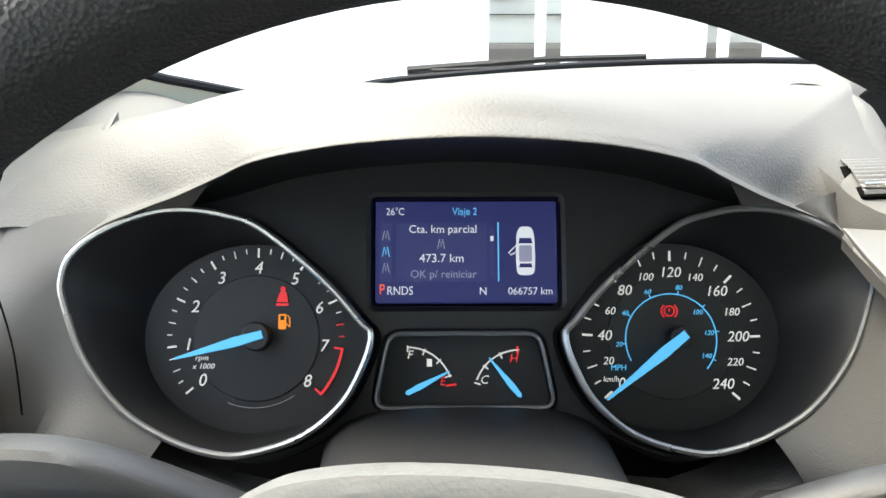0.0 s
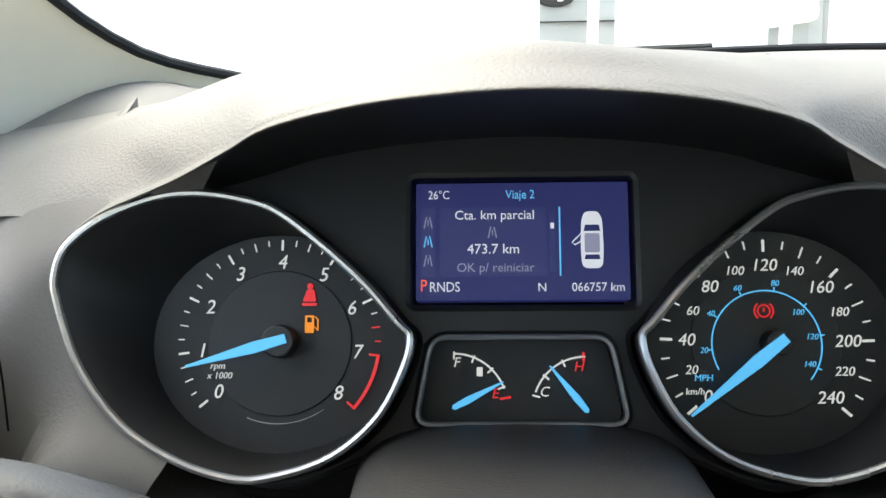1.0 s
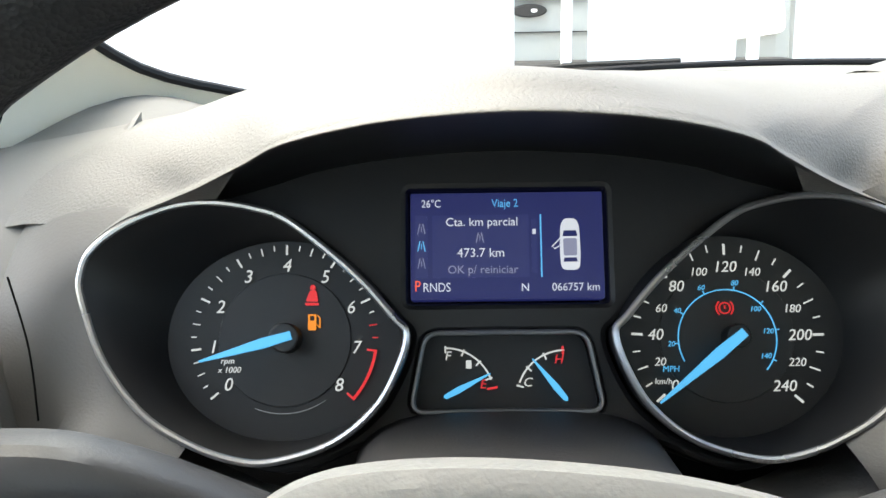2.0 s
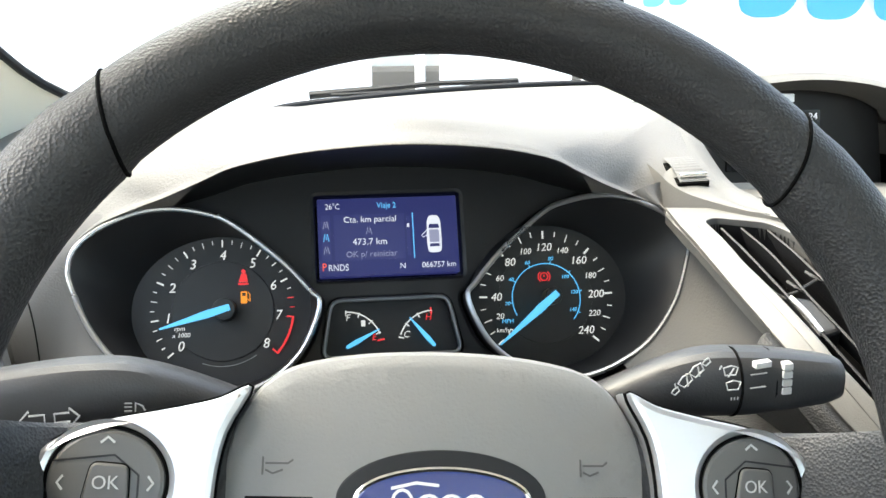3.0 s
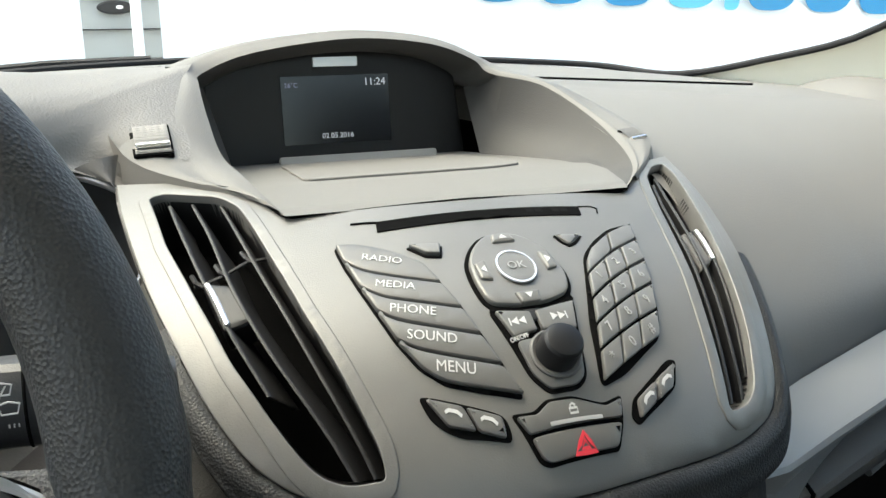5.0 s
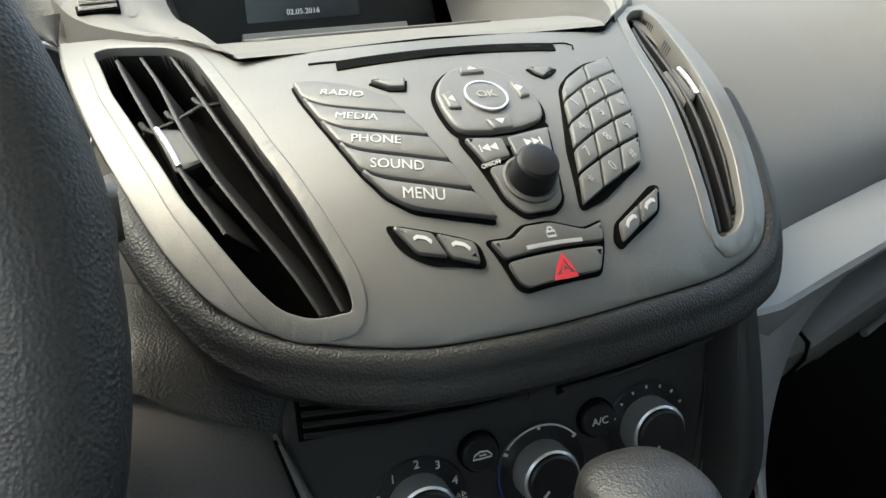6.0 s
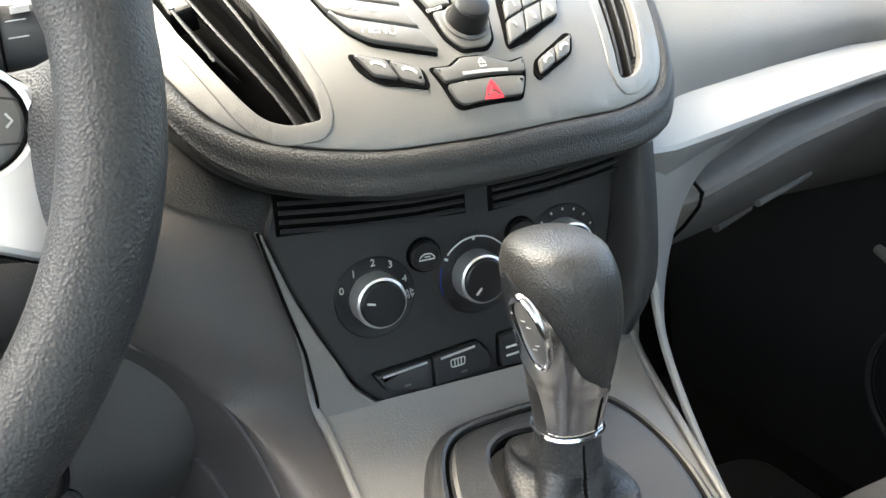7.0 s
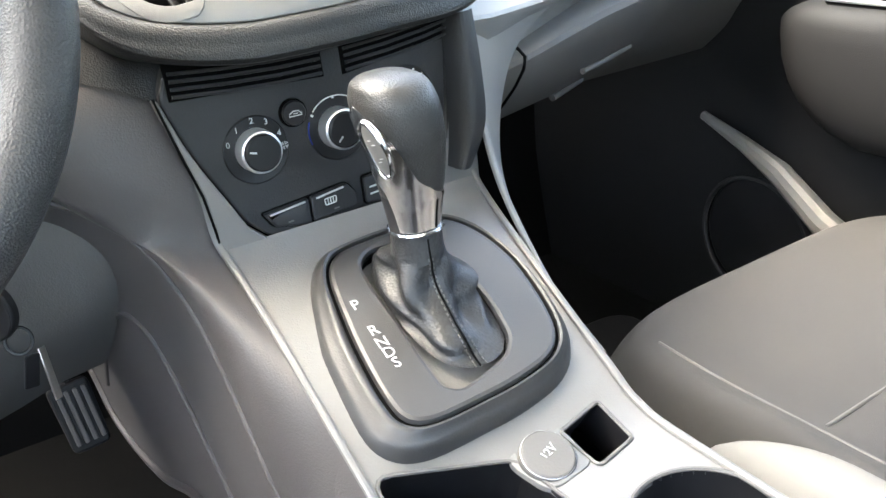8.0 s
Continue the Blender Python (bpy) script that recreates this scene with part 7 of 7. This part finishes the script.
part("leg", grid(leg, 30, 8), TRIMGREY, tp)
part("edge_line", tube([Vector(leg(k / 24, 0.02)) + Vector((0, 0, 0.001)) for k in range(25)], 0.0026, 8), TRIMGREY, tp)
gbk = [(0.50, [(-0.150, 0.900), (-0.150, 0.884), (-0.118, 0.850), (-0.070, 0.815), (0.0, 0.79)]),
       (0.56, [(-0.138, 0.910), (-0.158, 0.898), (-0.122, 0.856), (-0.065, 0.818), (0.02, 0.79)]),
       (0.68, [(-0.090, 0.928), (-0.121, 0.911), (-0.084, 0.862), (-0.030, 0.820), (0.05, 0.79)]),
       (0.82, [(-0.044, 0.934), (-0.074, 0.916), (-0.024, 0.860), (0.022, 0.822), (0.08, 0.79)]),
       (1.05, [(-0.026, 0.936), (-0.022, 0.910), (0.03, 0.860), (0.06, 0.820), (0.10, 0.785)])]
gb = thing("glove_box", "dark grey glove box lid with a recessed handle", "glove box")
part("lid", grid(lambda u, v: loft(gbk, u, v), 36, 20), MID, gb)
part("handle", tube([(0.690, -0.072, 0.850), (0.745, -0.046, 0.848), (0.800, -0.020, 0.848)], 0.0030, 8), CONSOLE, gb, "pale handle edge")
part("latch", tube([(0.680, -0.034, 0.819), (0.735, -0.014, 0.824)], 0.0040, 8), MID, gb)
part("gap", tube([loft(gbk, 0.105, v / 10) + Vector((0, -0.001, 0)) for v in range(9)], 0.0015, 6), VOID, gb)

# passenger door
door = thing("door_1", "passenger door panel, darkened for shade, with a padded armrest and a speaker", "car door", kind="structure")
dk = [(-1.2, [(1.045, 1.02), (1.03, 0.96), (1.035, 0.85), (1.04, 0.70), (1.03, 0.55), (1.04, 0.36)]),
      (0.50, [(1.045, 1.06), (1.03, 0.96), (1.035, 0.85), (1.045, 0.70), (1.035, 0.55), (1.045, 0.36)])]


def doorp(u, v):
    p = loft(dk, u, v)
    return Vector((p.y, p.x, p.z))


# door shade is carried by the near-black vinyl
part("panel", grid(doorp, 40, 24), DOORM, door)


def arm_pt(u, v):
    y = lerp(-0.045, -0.80, u)
    a = 2 * math.pi * v
    e = 1 - (1 - min(1, u * 6)) ** 2.5
    sq = lambda q: math.copysign(abs(q) ** 0.65, q)
    low = 0.070 + 0.050 * min(1, u * 5)
    s = sq(math.sin(a))
    return Vector((1.02 - 0.030 * e - 0.055 * e * sq(math.cos(a)), y, 0.842 + e * (0.040 * s if s > 0 else low * s)))


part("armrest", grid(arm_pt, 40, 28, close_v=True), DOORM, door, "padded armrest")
part("armrest_piping", tube([Vector(arm_pt(k / 30, 0.62)) + Vector((-0.001, 0, 0)) for k in range(31)], 0.0028, 8), MID, door)
# no hollow here: a black sheet paints the shaded cup
part("pull_cup", slab(rounded([(0.955, -0.14), (1.005, -0.14), (1.005, -0.42), (0.955, -0.42)], 0.018), lambda u, v, h=0.0: Vector((u, v, 0.8835 + h)), -0.01, 0.0, 0.0), VOID, door, "black sheet for the shade in the pull recess")
part("pull_rim", tube([(p[0], p[1], 0.8838) for p in rounded([(0.955, -0.14), (1.005, -0.14), (1.005, -0.42), (0.955, -0.42)], 0.018)], 0.0028, 8, closed=True), SILVER, door, "silver rim")
dp = plane_fn((1.030, -0.02, 0.55), (0, -1, 0), (0, 0, 1))
part("pocket_edge", tube([(1.025, 0.080, 0.700), (1.015, 0.0, 0.678), (1.010, -0.06, 0.655), (1.0, -0.135, 0.612), (0.99, -0.4, 0.50)], [0.006, 0.010, 0.015, 0.017, 0.017], 12), CONSOLE, door, "pale pocket edge")
part("speaker_ring", tube([dp(0.085 * math.cos(a), 0.085 * math.sin(a), 0.014) for a in [2 * math.pi * k / 48 for k in range(48)]], 0.0035, 6, closed=True), DARK, door)
part("speaker_grille", slab(ring(0, 0, 0.083, 40), dp, 0.0, 0.010, 0.004), BLACK, door)
fm = thing("floor_mat", "black ribbed rubber floor mat in the passenger footwell", "floor mat")
part("mat", slab(rounded([(0.52, -0.62), (0.98, -0.62), (0.98, 0.20), (0.52, 0.20)], 0.05), lambda u, v, h=0.0: Vector((u, v, 0.36 + h)), 0.0, 0.010, 0.004), RUBBER, fm)
for k in range(14):
    part("rib", box(pose(0.75, -0.55 + k * 0.05, 0.3715), 0.36, 0.012, 0.006, 0.002), RUBBER, fm)
# side vent at the end of the dash
sv = thing("side_vent", "black oval side air vent at the end of the dashboard", "air vent")
svf = plane_fn((0.965, -0.035, 0.985), (1, 0.12, 0), (0, 0.35, 1))
part("frame", slab(rounded([(-0.055, -0.04), (0.055, -0.04), (0.055, 0.035), (-0.05, 0.035)], 0.02), svf, -0.01, 0.008, 0.003, holes=(rounded([(-0.043, -0.03), (0.043, -0.03), (0.043, 0.026), (-0.04, 0.026)], 0.014),)), DARK, sv)
part("duct_shade", slab(rounded([(-0.043, -0.03), (0.043, -0.03), (0.043, 0.026), (-0.04, 0.026)], 0.014), svf, -0.01, 0.001), VOID, sv)
for k in range(4):
    part("slat", box(Matrix.Translation(svf(0, -0.02 + 0.0125 * k, 0.004)) @ pose(0, 0, 0, 30), 0.08, 0.012, 0.0018), BLACK, sv)

# passenger seat
seat = thing("passenger_seat", "grey fabric passenger seat with a paler bolster", "car seat")


def cushion(u, v):
    # rounded cushion: u round the outline, v from the rim to the middle
    a = 2 * math.pi * u
    sq = lambda q, k=0.40: math.copysign(abs(q) ** k, q)
    x, y = 0.790 + 0.272 * sq(math.cos(a)) * (1 - v), -0.482 + 0.332 * sq(math.sin(a)) * (1 - v)
    y += 0.03 * (x - 0.79) * max(0, (y + 0.5)) / 0.3
    r = min(1, v / 0.22)
    z = lerp(0.50, 0.662, math.sin(r * math.pi / 2) ** 0.7)
    side = abs(x - 0.79)
    k = min(1, v * 6)
    z += 0.016 * math.exp(-((side - 0.235) / 0.03) ** 2) * k * min(1, max(0, (-0.22 - y) / 0.2))
    return Vector((x, y, z + 0.015 * max(0, -0.25 - y)))


part("cushion", grid(cushion, 200, 70, close_u=True), FABRIC, seat, "grey fabric cushion")


def seat_z(x, y):
    side = abs(x - 0.79)
    return 0.662 + 0.016 * math.exp(-((side - 0.235) / 0.03) ** 2) * min(1, max(0, (-0.22 - y) / 0.2)) + 0.015 * max(0, -0.25 - y)


for pts in ([(0.600, -0.435), (0.69, -0.430), (0.79, -0.428), (0.89, -0.430), (0.98, -0.435)], [(0.600, -0.27), (0.592, -0.35), (0.590, -0.45), (0.590, -0.70)], [(0.980, -0.27), (0.988, -0.35), (0.990, -0.45), (0.990, -0.70)]):
    part("seat_seam", tube(smooth_line([(x, y, seat_z(x, y) - 0.0004) for x, y in pts], 30), 0.0016, 6), MID, seat)


def bolster(u, v):
    y = lerp(-0.375, -0.85, u)
    a = math.pi * 1.15 * v - 0.15
    e = math.sin(math.pi * min(1, u * 4) / 2) ** 0.6
    return Vector((0.535 + 0.01 * u - 0.045 * math.cos(a) * e, y, 0.632 + 0.058 * math.sin(a) * e))


part("bolster", grid(bolster, 30, 16), FABRIC2, seat, "pale grey side bolster")
part("piping", tube([Vector(bolster(k / 30, 0.16)) for k in range(31)], 0.0020, 6), MID, seat)
part("side_piping", tube(smooth_line([(0.590, -0.235, 0.632), (0.552, -0.275, 0.632), (0.538, -0.33, 0.625), (0.532, -0.42, 0.615), (0.530, -0.6, 0.61)], 30), 0.0022, 6), FABRIC2, seat)
part("seat_base", box(pose(0.76, -0.56, 0.46), 0.46, 0.46, 0.18, 0.03), DARK, seat)
part("backrest", box(pose(0.76, -0.90, 0.98, -16), 0.48, 0.12, 0.62, 0.05, 3), FABRIC, seat)

# driver footwell: pedals and keys
pd = thing("accelerator_pedal", "black accelerator pedal with metal ribs", "pedal")
pf = plane_fn((0.176, 0.15, 0.553), (1, 0, 0.08), (-0.10, 0.35, 1))
part("plate", slab(rounded([(-0.020, -0.038), (0.020, -0.038), (0.022, 0.038), (-0.022, 0.038)], 0.008), pf, -0.01, 0.0, 0.003), RUBBER, pd)
for k in range(4):
    part("rib", slab(rounded([(-0.0145 + 0.0088 * k, -0.030), (-0.0095 + 0.0088 * k, -0.030), (-0.0095 + 0.0088 * k, 0.030), (-0.0145 + 0.0088 * k, 0.030)], 0.002), pf, 0.0, 0.003, 0.001), MID, pd)
part("arm", tube([pf(0, 0.03, -0.008), (0.16, 0.20, 0.66), (0.15, 0.30, 0.74), (0.15, 0.50, 0.80)], 0.007, 8), RUBBER, pd)
KZ = Vector((0.004, 0.02, -0.085))
kr = thing("ignition_key", "metal car key with a dark head hanging from the ignition", "key")
part("head", slab(ring(0, 0, 0.016, 24, 0.020), plane_fn(Vector((0.118, -0.20, 0.915)) + KZ, (0.8, -0.6, 0), (0, 0, 1)), -0.004, 0.004, 0.002), BLACK, kr)
part("ring", tube([KZ + Vector((0.128, -0.205, 0.893)) + Vector((0.008 * math.cos(a), 0.003 * math.sin(a), 0.008 * math.sin(a))) for a in [2 * math.pi * k / 24 for k in range(24)]], 0.0012, 6, closed=True), BLACK, kr)
part("tag", box(pose(0.134, -0.185, 0.785, 8, 12, 20), 0.010, 0.002, 0.024, 0.0008), BLACK, kr)
part("blade", box(pose(0.144, -0.18, 0.777, -14, 10, 40), 0.006, 0.0015, 0.036, 0.0004), KEYM, kr)
# moulded panel between the knee bolster and the footwell
fw = thing("footwell_panel", "grey moulded footwell panel beside the console", "trim panel")
fw_top = [(0.150, -0.160, 0.895), (0.184, -0.168, 0.878), (0.214, -0.184, 0.852), (0.236, -0.218, 0.798), (0.244, -0.290, 0.700), (0.248, -0.360, 0.620)]
fw_low = [(0.165, 0.16, 0.70), (0.194, 0.146, 0.638), (0.206, 0.09, 0.565), (0.218, -0.02, 0.560), (0.228, -0.14, 0.598), (0.238, -0.24, 0.560)]


def fw_pt(u, v):
    return curve(fw_top, u).lerp(curve(fw_low, u), v) + Vector((-0.006 * math.sin(math.pi * v), 0, 0))


part("panel", grid(fw_pt, 40, 20), LOWER, fw)
fl_left = [(0.150, -0.1600, 0.976), (0.156, -0.1840, 0.955), (0.158, -0.1865, 0.930), (0.166, -0.1800, 0.902), (0.184, -0.1735, 0.878), (0.214, -0.1850, 0.852), (0.236, -0.2180, 0.798), (0.244, -0.290, 0.700), (0.248, -0.360, 0.620)]


def flank(u, v):
    a, b = Vector(wall(lerp(0.02, 0.66, u), 0.02, -1)), curve(fl_left, u)
    if u < 0.12:
        a = a.lerp(Vector((0.252, -0.1700, 0.972)), (1 - u / 0.12) ** 1.5)
    return a.lerp(b, v) + Vector((-0.006, -0.009, 0.002)) * math.sin(math.pi * v)


part("flank", grid(flank, 56, 16), LOWER, fw, "smooth flank below the console edge")
part("lower_lip", tube([fw_pt(k / 40, 1.0) for k in range(41)], 0.005, 8), LOWER, fw)
part("upper_crease", tube([fw_pt(k / 40, 0.0) for k in range(41)], 0.0022, 8), LOWER, fw)
part("arch_ridge", tube(smooth_line([fw_pt(u, v) + Vector((-0.0005, 0, 0)) for u, v in ((0.36, 0.80), (0.36, 0.50), (0.40, 0.30), (0.48, 0.26), (0.58, 0.30), (0.72, 0.38), (0.9, 0.5))], 60), 0.0022, 8), LOWER, fw, "moulded arch")
seam("pad_seam", [(-0.222, -0.043, 1.078), (-0.217, -0.042, 1.045), (-0.214, -0.047, 1.012)], 0.0005)
# left door side with vent
lv = thing("side_vent", "black side air vent beside the steering wheel", "air vent")
lvf = plane_fn((-0.250, -0.078, 1.026), (1, 0.15, 0), (-0.15, 0.3, 1))
part("frame", slab(rounded([(-0.035, -0.045), (0.030, -0.045), (0.022, 0.045), (-0.03, 0.045)], 0.012), lvf, -0.02, 0.003, 0.002, holes=(rounded([(-0.028, -0.038), (0.022, -0.038), (0.015, 0.038), (-0.023, 0.038)], 0.009),)), PAD, lv)
# black sheet for the shade behind these slats
part("duct_shade", slab(rounded([(-0.028, -0.038), (0.022, -0.038), (0.015, 0.038), (-0.023, 0.038)], 0.009), lvf, -0.02, -0.012), VOID, lv)
for k in range(4):
    part("slat", box(Matrix.Translation(lvf(-0.003, -0.026 + 0.017 * k, -0.004)) @ pose(0, 0, 0, 35), 0.046, 0.012, 0.0016), BLACK, lv)
